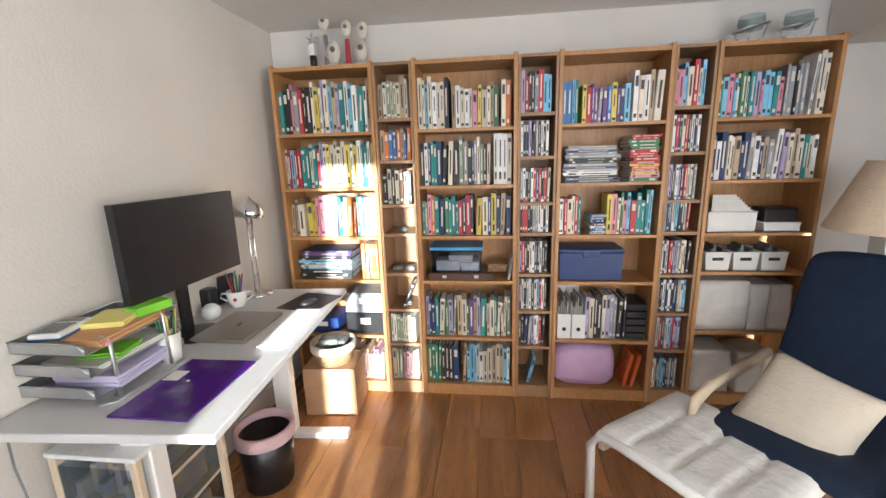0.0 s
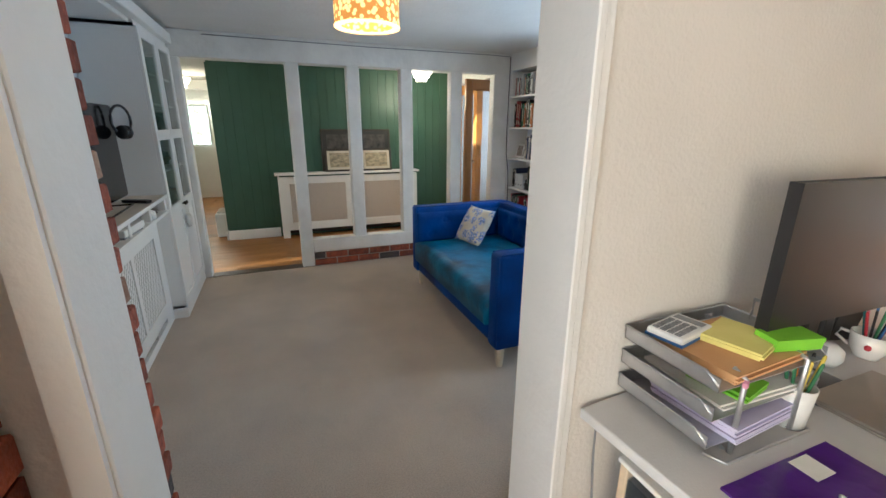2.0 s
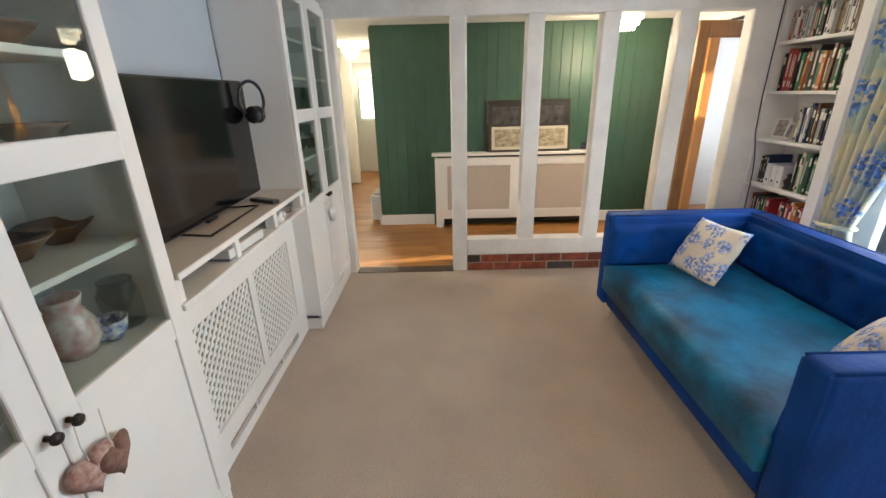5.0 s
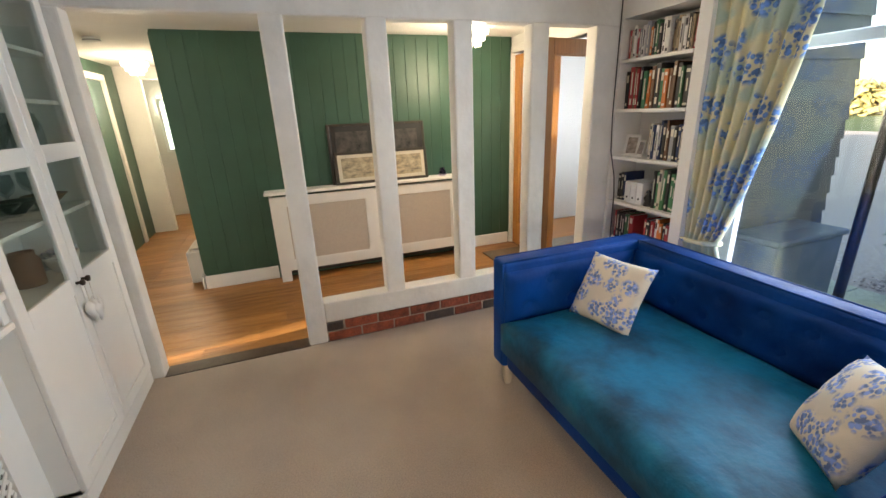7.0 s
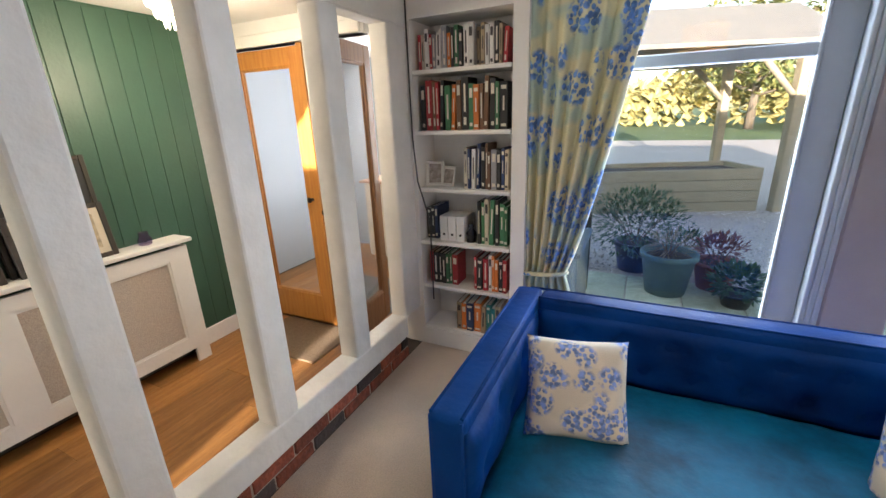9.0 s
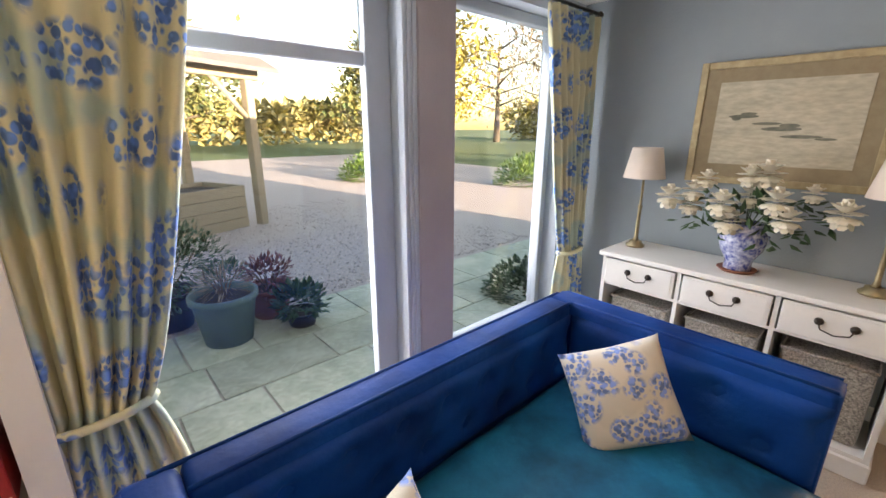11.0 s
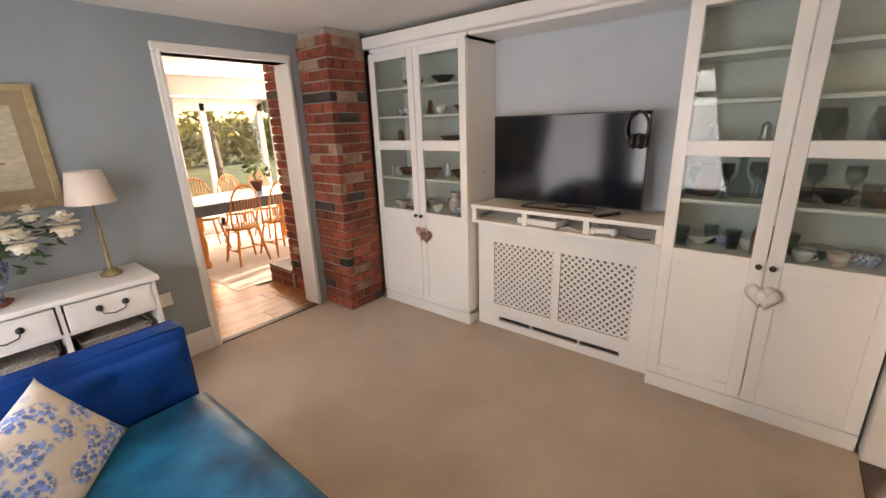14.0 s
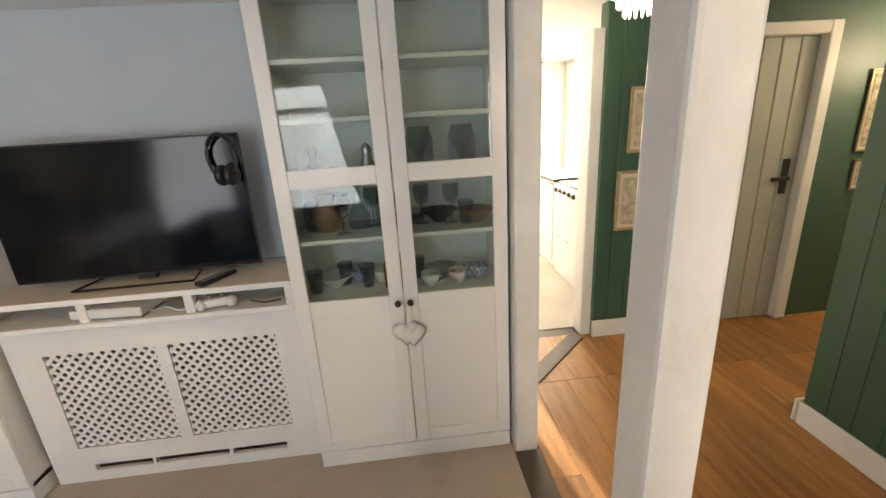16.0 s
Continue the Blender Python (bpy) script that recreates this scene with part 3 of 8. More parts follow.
            back[i, k] = bm.verts.new((x, d, z)) if i in (0, nx) or k in (0, nz) else None
    for i in range(nx):
        for k in range(nz):
            bm.faces.new((front[i, k], front[i + 1, k], front[i + 1, k + 1], front[i, k + 1]))
    ring = [(i, 0) for i in range(nx)] + [(nx, k) for k in range(nz)] + [(i, nz) for i in range(nx, 0, -1)] + [(0, k) for k in range(nz, 0, -1)]
    for a, b in zip(ring, ring[1:] + ring[:1]):
        bm.faces.new((front[a], back[a], back[b], front[b]))
    bm.faces.new([back[r] for r in ring])
    return bm


AT = 0.115
for s, nm in ((-1, "arm"), (1, "arm")):
    x0 = s * HX
    bm = boxes((min(x0, x0 - s * AT), HY0, 0.14, max(x0, x0 - s * AT), HY1, SFZ), bevel=0.024, segs=3)
    arm = part(nm, bm, velvet, sofa, smooth=True)
    pipe = tube([(x0 - s * 0.012, HY0 + 0.012, SFZ - 0.004), (x0 - s * 0.012, HY1 - 0.03, SFZ - 0.004)], 0.006, 6)
    tube([(x0 - s * (AT - 0.012), HY0 + 0.012, SFZ - 0.004), (x0 - s * (AT - 0.012), HY1 - AT, SFZ - 0.004)], 0.006, 6, pipe)
    tube([(x0 - s * 0.012, HY0 + 0.008, 0.16), (x0 - s * 0.012, HY0 + 0.008, SFZ - 0.012)], 0.006, 6, pipe)
    tube([(x0 - s * (AT - 0.012), HY0 + 0.008, 0.16), (x0 - s * (AT - 0.012), HY0 + 0.008, SFZ - 0.012)], 0.006, 6, pipe)
    part("piping", pipe, velvet, arm)
    inner = tufted(HY1 - AT - HY0 - 0.02, SFZ - 0.05 - 0.40, 0.02, 3, 2)
    bmesh.ops.transform(inner, matrix=Matrix.Translation((x0 - s * (AT + 0.008), (HY0 + HY1 - AT) / 2, 0.40)) @ Matrix.Rotation(radians(90 if s < 0 else -90), 4, "Z"), verts=inner.verts)
    part("inner_panel", inner, velvet, arm, smooth=True)
back = part("backrest", boxes((-HX + AT, HY1 - AT, 0.14, HX - AT, HY1, SFZ), bevel=0.022, segs=3), velvet, sofa, smooth=True)
bp = tufted(2 * HX - 2 * AT - 0.01, SFZ - 0.05 - 0.40, 0.02, 8, 2)
bmesh.ops.transform(bp, matrix=Matrix.Translation((0, HY1 - AT - 0.012, 0.40)), verts=bp.verts)
part("buttoned_panel", bp, velvet, back, smooth=True)
pipe = tube([(-HX + 0.06, HY1 - 0.012, SFZ - 0.003), (HX - 0.06, HY1 - 0.012, SFZ - 0.003)], 0.006, 6)
tube([(-HX + AT, HY1 - AT + 0.012, SFZ - 0.003), (HX - AT, HY1 - AT + 0.012, SFZ - 0.003)], 0.006, 6, pipe)
part("piping", pipe, velvet, back)
part("seat_frame", boxes((-HX + AT, HY0 + 0.02, 0.14, HX - AT, HY1 - AT, 0.27), bevel=0.02, segs=2), velvet, sofa, smooth=True)
seat = bmesh.new()
nx, ny = 44, 26
sw, sd = HX - AT - 0.006, HY1 - AT - 0.02
top = {}
for i in range(nx + 1):
    for j in range(ny + 1):
        u, v = 2 * i / nx - 1, 2 * j / ny - 1
        x = u * sw
        y = (HY0 - 0.015) + (sd - HY0 + 0.015) * j / ny
        e = min(1 - abs(u), (1 - abs(v))) * 6
        z = 0.405 + 0.038 * min(1, e) ** 0.5 + 0.010 * noise.noise((x * 2.4, y * 2.4, 3)) + 0.004 * noise.noise((x * 9, y * 7, 5))
        top[i, j] = seat.verts.new((x, y, z))
low = {k: seat.verts.new((v.co.x, v.co.y, 0.26)) for k, v in top.items() if k[0] in (0, nx) or k[1] in (0, ny)}
for i in range(nx):
    for j in range(ny):
        seat.faces.new((top[i, j], top[i + 1, j], top[i + 1, j + 1], top[i, j + 1]))
ring = [(i, 0) for i in range(nx)] + [(nx, j) for j in range(ny)] + [(i, ny) for i in range(nx, 0, -1)] + [(0, j) for j in range(ny, 0, -1)]
for a, b in zip(ring, ring[1:] + ring[:1]):
    seat.faces.new((top[a], low[a], low[b], top[b]))
seat.faces.new([low[r] for r in ring])
part("seat", seat, velvet_seat, sofa, "worn teal-blue velvet seat", smooth=True)
for sx in (-1, 1):
    for sy in (HY0 + 0.06, HY1 - 0.06):
        part("leg", lathe([(0, 0), (0.018, 0), (0.024, 0.02), (0.034, 0.14), (0, 0.14)], 4, mat=Matrix.Translation((sx * (HX - 0.06), sy, 0)) @ Matrix.Rotation(radians(45), 4, "Z")), birch, sofa, "pale wooden leg")

cushion("cushion", "pale cushion with blue flower print on the blue velvet sofa", (-3.43, 1.70, 0.575), 12, (-32, 0), 0.34, 0.12)
cushion("cushion", "cream cushion with blue flower print set on its corner", (-2.50, 1.72, 0.575), -52, (-30, 0), 0.335, 0.12, roll=-17)


# ---- living room: wall units ----
def knob(parent, place, mat=metal_dark, r=0.014):
    part("knob", lathe([(0, 0), (r * 0.5, 0), (r * 0.45, 0.012), (r, 0.02), (r * 0.9, 0.028), (0, 0.031)], 12, mat=Matrix.Translation(place) @ Matrix.Rotation(radians(-90), 4, "X")), mat, parent, "round dark knob")


def glazed_cabinet(x0, x1, label):
    """A tall white cupboard: plinth, carcass, shelves, two doors with two panes each over a solid panel."""
    w = x1 - x0
    c = thing("display_cabinet", label, "cabinet", ((x0 + x1) / 2, -0.56, 0), 0, "display cabinets")
    h, yb = w / 2, -0.36
    body = boxes((-h, yb, 0.08, -h + 0.018, -0.02, 2.0), (h - 0.018, yb, 0.08, h, -0.02, 2.0), (-h, yb, 0.08, h, yb + 0.01, 2.0), (-h, yb, 1.98, h, -0.02, 2.0), (-h, yb, 0.08, h, -0.02, 0.10))
    part("body", body, white_satin, c)
    part("plinth", boxes((-h, yb, 0, h, -0.005, 0.08), bevel=0.003), white_satin, c)
    for z in (0.81, 1.07, 1.32, 1.53, 1.73):
        part("shelf", boxes((-h + 0.018, yb + 0.01, z - 0.009, h - 0.018, -0.03, z + 0.009), bevel=0.002), white_satin, c)
    dw = (w - 0.006) / 2
    for s in (-1, 1):
        a, b = (-h + 0.001, -0.002) if s < 0 else (0.002, h - 0.001)
        st = 0.058
        frame = bmesh.new()
        for q in ((a, 0.0, 0.09, a + st, 0.02, 1.985), (b - st, 0.0, 0.09, b, 0.02, 1.985), (a + st, 0.0, 1.93, b - st, 0.02, 1.985),
                  (a + st, 0.0, 1.29, b - st, 0.02, 1.36), (a + st, 0.0, 0.76, b - st, 0.02, 0.83), (a + st, 0.0, 0.09, b - st, 0.02, 0.15)):
            bx(frame, q[0], q[1] - 0.02, q[2], q[3], q[4] - 0.02, q[5], bevel=0.0025)
        d = part("door", frame, white_satin, c)
        part("panel", boxes((a + st, -0.014, 0.15, b - st, -0.008, 0.76)), white_satin, d)
        part("pane", boxes((a + st, -0.012, 0.83, b - st, -0.009, 1.29)), cab_glass, d, "clear glass pane")
        part("pane", boxes((a + st, -0.012, 1.36, b - st, -0.009, 1.93)), cab_glass, d, "clear glass pane")
        knob(d, (s * 0.026, 0.0, 0.80))
    return c


cab_a = glazed_cabinet(-2.41, -1.50, "tall white glazed cabinet holding china, beside a brick pier")
cab_b = glazed_cabinet(-4.53, -3.647, "tall white glazed cabinet holding glassware, beside the hall opening")
for x0, x1 in ((-2.41, -1.50), (-4.53, -3.647)):
    structure("trim_cabinet_filler", boxes((x0, -0.93, 2.0, x1, -0.58, 2.02)), white_satin)
structure("trim_cornice", boxes((-4.54, -0.60, 2.02, -1.475, -0.535, CEIL - 0.04), (-4.54, -0.93, 2.0, -1.475, -0.60, 2.03), bevel=0.006), white_satin, "white cornice over fitted cupboards")
structure("trim_recess", boxes((-3.647, -0.93, 0.94, -2.41, -0.915, 2.0)), pale_grey_wall, "pale blue-grey recess behind the television")

# media shelf and radiator cover
ms = thing("media_shelf", "white double media shelf under the television", "shelf", (-3.04, -0.6, 0.82))
part("top", boxes((-0.605, -0.31, 0.092, 0.605, 0.03, 0.112), bevel=0.003), M("shelf_top_pale", (0.66, 0.60, 0.52), (0.60, 0.54, 0.46), 0.5, 6, 0.05, stretch=(1, 6, 1)), ms, "pale wood-effect top board")
part("top_edge", boxes((-0.605, 0.03, 0.090, 0.605, 0.036, 0.114), bevel=0.002), white_satin, ms)
part("base_board", boxes((-0.605, -0.31, -0.014, 0.605, 0.03, 0.008), bevel=0.003), white_satin, ms)
for x in (-0.59, -0.20, 0.20, 0.59):
    part("divider", boxes((x - 0.018, -0.03, 0.008, x + 0.018, 0.02, 0.092), bevel=0.003), white_satin, ms)
part("back", boxes((-0.60, -0.31, 0.008, 0.60, -0.30, 0.09)), white_satin, ms)

rc = thing("radiator_cover", "white radiator cover with two diamond lattice grilles", "radiator cover", (-3.04, -0.66, 0))
GX = ((-0.475, -0.025), (0.025, 0.475))
fr = bmesh.new()
for q in ((-0.607, 0.66, 0.607, 0.802), (-0.607, 0.09, 0.607, 0.185), (-0.607, 0.185, -0.475, 0.66), (0.475, 0.185, 0.607, 0.66), (-0.025, 0.185, 0.025, 0.66)):
    bx(fr, q[0], -0.02, q[1], q[2], 0.0, q[3])
bx(fr, -0.607, -0.02, 0.0, 0.607, 0.0, 0.055)
for a, b in ((-0.607, -0.43), (-0.18, -0.165), (0.165, 0.18), (0.43, 0.607)):
    bx(fr, a, -0.02, 0.055, b, 0.0, 0.09)
part("front_frame", fr, white_satin, rc)
# dark grey block paints the shade seen through the lattice
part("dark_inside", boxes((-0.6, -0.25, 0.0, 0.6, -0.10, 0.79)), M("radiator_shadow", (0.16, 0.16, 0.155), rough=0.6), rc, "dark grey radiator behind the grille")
for gx0, gx1 in GX:
    lat = bmesh.new()
    z0, z1, st, hw = 0.185, 0.66, 0.044, 0.0072
    for sgn in (1, -1):
        c0 = -2
        k = -int((gx1 - gx0 + z1 - z0) / st) - 1
        while k * st < (gx1 - gx0) + (z1 - z0):
            off = k * st
            pts = []
            # line x = gx0 + off + sgn*(z - z0), clipped to the panel
            zs = [z0, z1]
            for lim in (gx0, gx1):
                zz = z0 + sgn * (lim - gx0 - off)
                if z0 < zz < z1:
                    zs.append(zz)
            zs = sorted(z for z in zs if gx0 - 1e-6 <= gx0 + off + sgn * (z - z0) <= gx1 + 1e-6)
            if len(zs) >= 2 and zs[-1] - zs[0] > 0.006:
                za, zb = zs[0], zs[-1]
                xa, xb = gx0 + off + sgn * (za - z0), gx0 + off + sgn * (zb - z0)
                L = math.hypot(xb - xa, zb - za)
                mt = Matrix.Translation(((xa + xb) / 2, -0.009 - 0.003 * (sgn > 0), (za + zb) / 2)) @ Matrix.Rotation(math.atan2(-(zb - za), xb - xa), 4, "Y") @ Matrix.Diagonal((L, 0.004, 2 * hw, 1))
                bmesh.ops.create_cube(lat, size=1, matrix=mt)
            k += 1
    part("grille", lat, white_satin, rc, "white diamond lattice")

# television, console, remote, headphones
tv = thing("television", "large black flat television on the white media shelf", "television", (-3.01, -0.72, 0.934), 1.5)
part("screen", boxes((-0.475, -0.012, 0.035, 0.475, -0.006, 0.565)), black_screen, tv, "glossy black screen")
part("bezel", boxes((-0.482, -0.03, 0.026, 0.482, -0.013, 0.573), bevel=0.003), black_plastic, tv)
part("back_shell", boxes((-0.30, -0.06, 0.10, 0.30, -0.03, 0.42), bevel=0.01), black_plastic, tv)
part("stand", tube([(-0.20, -0.09, 0.006), (-0.23, 0.07, 0.006), (0.23, 0.07, 0.006), (0.20, -0.09, 0.006), (0.0, -0.10, 0.006)], 0.005, 6, close=True), metal_dark, tv)
part("neck", boxes((-0.04, -0.05, 0.0, 0.04, -0.03, 0.12), bevel=0.004), black_plastic, tv)
hp = thing("headphones", "black over-ear headphones hung on the corner of the television", "headphones", (-3.44, -0.685, 1.345), 78)
part("headband", tube([(0.052 * math.sin(a) * 0.35, 0.07 * math.sin(a), 0.075 + 0.085 * math.cos(a)) for a in np.linspace(-2.4, 2.4, 18)], 0.008, 8), black_plastic, hp, smooth=True)
for s in (-1, 1):
    part("ear_cup", lathe([(0, 0), (0.036, 0.002), (0.042, 0.016), (0.036, 0.03), (0, 0.03)], 16, mat=Matrix.Translation((0.0, s * 0.035 + 0.01, 0.005)) @ Matrix.Rotation(radians(90 * s), 4, "X")), black_plastic, hp, smooth=True)
con = thing("game_console", "slim white games console on the media shelf", "games console", (-2.93, -0.68, 0.828), -4)
part("body", boxes((-0.14, -0.07, 0.012, 0.14, 0.10, 0.050), bevel=0.006, segs=2), white_plastic, con)
# dark strip paints the shaded gap below the console body
part("base", boxes((-0.13, -0.06, 0.0, 0.13, 0.09, 0.011)), grey_plastic, con, "dark gap line")
ct = thing("game_controller", "white game controller on the media shelf", "game controller", (-3.33, -0.62, 0.828), 15)
gc = bmesh.new()
bx(gc, -0.05, -0.03, 0.01, 0.05, 0.03, 0.045, bevel=0.012, segs=3)
for s in (-1, 1):
    bmesh.ops.create_uvsphere(gc, u_segments=10, v_segments=8, radius=0.028, matrix=Matrix.Translation((s * 0.055, 0.012, 0.024)) @ Matrix.Diagonal((0.8, 1.3, 0.85, 1)))
part("shell", gc, white_plastic, ct, smooth=True)
for s in (-1, 1):
    part("thumb_stick", lathe([(0, 0.04), (0.007, 0.04), (0.007, 0.055), (0.01, 0.058), (0, 0.06)], 10, mat=Matrix.Translation((s * 0.025, 0.005, 0))), grey_plastic, ct)
solid("cable", tube([(-0.12, 0.0, 0.006), (-0.05, 0.03, 0.006), (0.02, -0.02, 0.006), (0.10, 0.02, 0.006), (0.16, -0.01, 0.006)], 0.003, 6), white_plastic, "loose white cable on the media shelf", "cable", (-3.13, -0.64, 0.828))
solid("cable", tube([(-0.08, 0.0, 0.005), (-0.02, 0.02, 0.005), (0.05, -0.015, 0.005)], 0.003, 6), black_plastic, "short black cable on the media shelf", "cable", (-3.50, -0.63, 0.828))
rm = thing("remote_control", "black remote control lying beside the television stand", "remote control", (-3.33, -0.66, 0.934), 62)
part("case", boxes((-0.085, -0.022, 0, 0.085, 0.022, 0.018), bevel=0.005, segs=2), black_plastic, rm)
keys = boxes(*[(-0.07 + i * 0.018, -0.014 + j * 0.011, 0.018, -0.060 + i * 0.018, -0.007 + j * 0.011, 0.0205) for i in range(8) for j in range(3)])
part("keys", keys, grey_plastic, rm)


def heart(label, place, mat, turn=0, lean=0.0, size=0.062):
    h = thing("hanging_heart", label, "ornament", place, turn, "hanging hearts")
    bm = bmesh.new()
    n = 40
    cen = [bm.verts.new((0, s * 0.016, 0)) for s in (-1, 1)]
    rings = []
    for f, y in ((0.6, -0.014), (1.0, 0.0), (0.6, 0.014)):
        rings.append([bm.verts.new((f * size * math.sin(t) ** 3, y, f * size * (13 * math.cos(t) - 5 * math.cos(2 * t) - 2 * math.cos(3 * t) - math.cos(4 * t)) / 15)) for t in np.linspace(0, math.tau, n, endpoint=False)])
    for k in range(n):
        j = (k + 1) % n
        bm.faces.new((cen[0], rings[0][k], rings[0][j]))
        bm.faces.new((cen[1], rings[2][j], rings[2][k]))
        for a, b in zip(rings, rings[1:]):
            bm.faces.new((a[k], b[k], b[j], a[j]))
    part("heart", bm, mat, h, smooth=True)
    part("cord", tube([(0, 0, size * 0.4), (0.004, 0.0, size * 1.1), (0.0, 0.0, 0.135)], 0.002, 5), paper, h)
    return h


heart("white padded heart hung from a cabinet knob by a cord", (-4.088 + 0.0, -0.545, 0.665), white_cloth, 4)
heart("white padded heart hung from a cabinet knob by a cord", (-4.115, -0.537, 0.655), white_cloth, 2, size=0.055)
heart("brown and cream knitted heart hung from a cabinet knob", (-1.975, -0.545, 0.665), M("pink_knit", (0.36, 0.17, 0.15), (0.55, 0.42, 0.36), 0.9, 60, 0.5), -6)
heart("brown knitted heart hung from a cabinet knob", (-2.03, -0.537, 0.65), M("brown_knit", (0.20, 0.10, 0.08), (0.30, 0.18, 0.14), 0.9, 60, 0.5), 8, size=0.055)


# ---- tableware in the cabinets ----
PROFILES = {
    "cup": [(0, 0), (0.02, 0), (0.024, 0.008), (0.038, 0.03), (0.044, 0.06), (0.041, 0.06), (0.034, 0.03), (0.0, 0.012)],
    "tumbler": [(0, 0), (0.026, 0), (0.034, 0.10), (0.032, 0.10), (0.024, 0.008), (0, 0.008)],
    "wine_glass": [(0, 0), (0.032, 0.002), (0.005, 0.008), (0.004, 0.08), (0.028, 0.10), (0.036, 0.13), (0.032, 0.17), (0.030, 0.17), (0.033, 0.13), (0.0, 0.092)],
    "bowl": [(0, 0), (0.03, 0), (0.035, 0.01), (0.075, 0.045), (0.085, 0.055), (0.08, 0.055), (0.03, 0.014), (0, 0.012)],
    "jug": [(0, 0), (0.04, 0), (0.06, 0.04), (0.055, 0.09), (0.036, 0.13), (0.045, 0.16), (0.042, 0.16), (0.032, 0.13), (0, 0.02)],
    "jar": [(0, 0), (0.05, 0), (0.052, 0.10), (0.04, 0.125), (0.042, 0.14), (0.036, 0.14), (0.045, 0.10), (0, 0.006)],
    "figurine": [(0, 0), (0.025, 0), (0.028, 0.03), (0.016, 0.06), (0.022, 0.08), (0.014, 0.10), (0, 0.11)],
    "decanter": [(0, 0), (0.045, 0), (0.05, 0.05), (0.018, 0.11), (0.015, 0.15), (0.022, 0.155), (0.012, 0.16), (0.018, 0.19), (0, 0.20)],
}
rw = random.Random(21)
wood_ware = M("brown_ware", (0.20, 0.10, 0.05), (0.12, 0.06, 0.03), 0.5, 10)
blue_china = M("blue_white_china", (0.70, 0.70, 0.70), (0.06, 0.10, 0.34), 0.2, 60, coat=0.4)
flower_china = M("floral_china", (0.72, 0.70, 0.66), (0.50, 0.24, 0.24), 0.2, 25, coat=0.4)
WARE = {"glass": tumbler, "white": ceramic, "brown": wood_ware, "blue": blue_china, "floral": flower_china, "dark": black_plastic, "tin": metal_silver}


def ware(kind, look_, place, handle=False, scale=1.0, where="cabinet"):
    mat = WARE[look_]
    words = {"glass": "clear glass", "white": "white china", "brown": "brown earthenware", "blue": "blue and white china", "floral": "floral china", "dark": "black glazed", "tin": "silvery metal"}[look_]
    t = thing(kind, f"{words} {kind.replace('_', ' ')} standing on a {where} shelf", kind.replace("_", " "), place, rw.uniform(0, 360), f"{kind.replace('_', ' ')}s in the {where}")
    part("bowl" if kind == "wine_glass" else "vessel", lathe([(r * scale, z * scale) for r, z in PROFILES[kind]], 14), mat, t)
    if handle or kind in ("cup", "jug"):
        r, h = max(p[0] for p in PROFILES[kind]) * scale, PROFILES[kind][-2][1] * scale
        hh = 0.06 * scale if kind == "cup" else 0.12 * scale
        part("handle", tube([(r * 0.8, 0, hh * 0.85), (r * 1.35, 0, hh * 0.9), (r * 1.45, 0, hh * 0.55), (r * 0.8, 0, hh * 0.3)], 0.004 * scale, 6), mat, t)
    return t


def stock(x0, x1, z, items, y=-0.72, scale=1.0, where="cabinet"):
    n = len(items)
    for i, (kind, look_) in enumerate(items):
        x = x0 + (x1 - x0) * (i + 0.5) / n + rw.uniform(-0.012, 0.012)
        ware(kind, look_, (x, y + rw.uniform(-0.07, 0.06), z + 0.0095), scale=scale, where=where)


for x0, x1, rows in (
    (-4.08, -3.70, {0.81: [("jar", "brown"), ("cup", "white"), ("tumbler", "glass"), ("cup", "blue"), ("tumbler", "glass"), ("bowl", "white"), ("tumbler", "glass")], 1.07: [("jar", "glass"), ("wine_glass", "glass"), ("decanter", "glass"), ("wine_glass", "glass"), ("jug", "brown"), ("jar", "glass")], 1.32: [("figurine", "tin"), ("figurine", "dark")], 1.53: [], 1.73: []}),
    (-4.47, -4.12, {0.81: [("cup", "blue"), ("cup", "blue"), ("cup", "floral"), ("bowl", "glass"), ("cup", "white"), ("tumbler", "glass")], 1.07: [("bowl", "brown"), ("tumbler", "glass"), ("wine_glass", "glass"), ("bowl", "dark"), ("wine_glass", "glass"), ("bowl", "glass")], 1.32: [("jar", "glass"), ("jar", "glass")], 1.53: [], 1.73: []}),
    (-1.98, -1.60, {0.81: [("cup", "floral"), ("bowl", "glass"), ("cup", "floral"), ("jug", "white"), ("cup", "white")], 1.07: [("bowl", "brown"), ("jar", "glass"), ("bowl", "brown")], 1.32: [("figurine", "white"), ("figurine", "brown")], 1.53: [("figurine", "brown"), ("cup", "floral"), ("cup", "blue")], 1.73: [("bowl", "brown")]}),
    (-2.38, -2.02, {0.81: [("jar", "glass"), ("cup", "blue"), ("jug", "floral"), ("tumbler", "glass"), ("cup", "white")], 1.07: [("bowl", "dark"), ("bowl", "brown"), ("figurine", "white")], 1.32: [("bowl", "brown"), ("bowl", "brown")], 1.53: [("bowl", "brown"), ("cup", "white")], 1.73: [("figurine", "white"), ("bowl", "dark")]}),
):
    for z, items in rows.items():
        if items:
            stock(x0, x1, z, items, scale=1.12 if z == 1.32 and len(items) == 2 and items[0][1] == "glass" else 1.0)
ware("cup", "floral", (-1.72, -0.63, 0.8195), scale=1.25)
ware("bowl", "floral", (-1.85, -0.65, 0.8195), scale=1.0)
# block letters and a framed card in the east cabinet
lt = thing("block_letters", "white block figures reading 16 on a cabinet shelf", "ornament", (-1.66, -0.63, 1.0795), 180)
tx = bpy.data.curves.new("figures", "FONT")
tx.body, tx.size, tx.extrude, tx.align_x = "16", 0.12, 0.012, "CENTER"
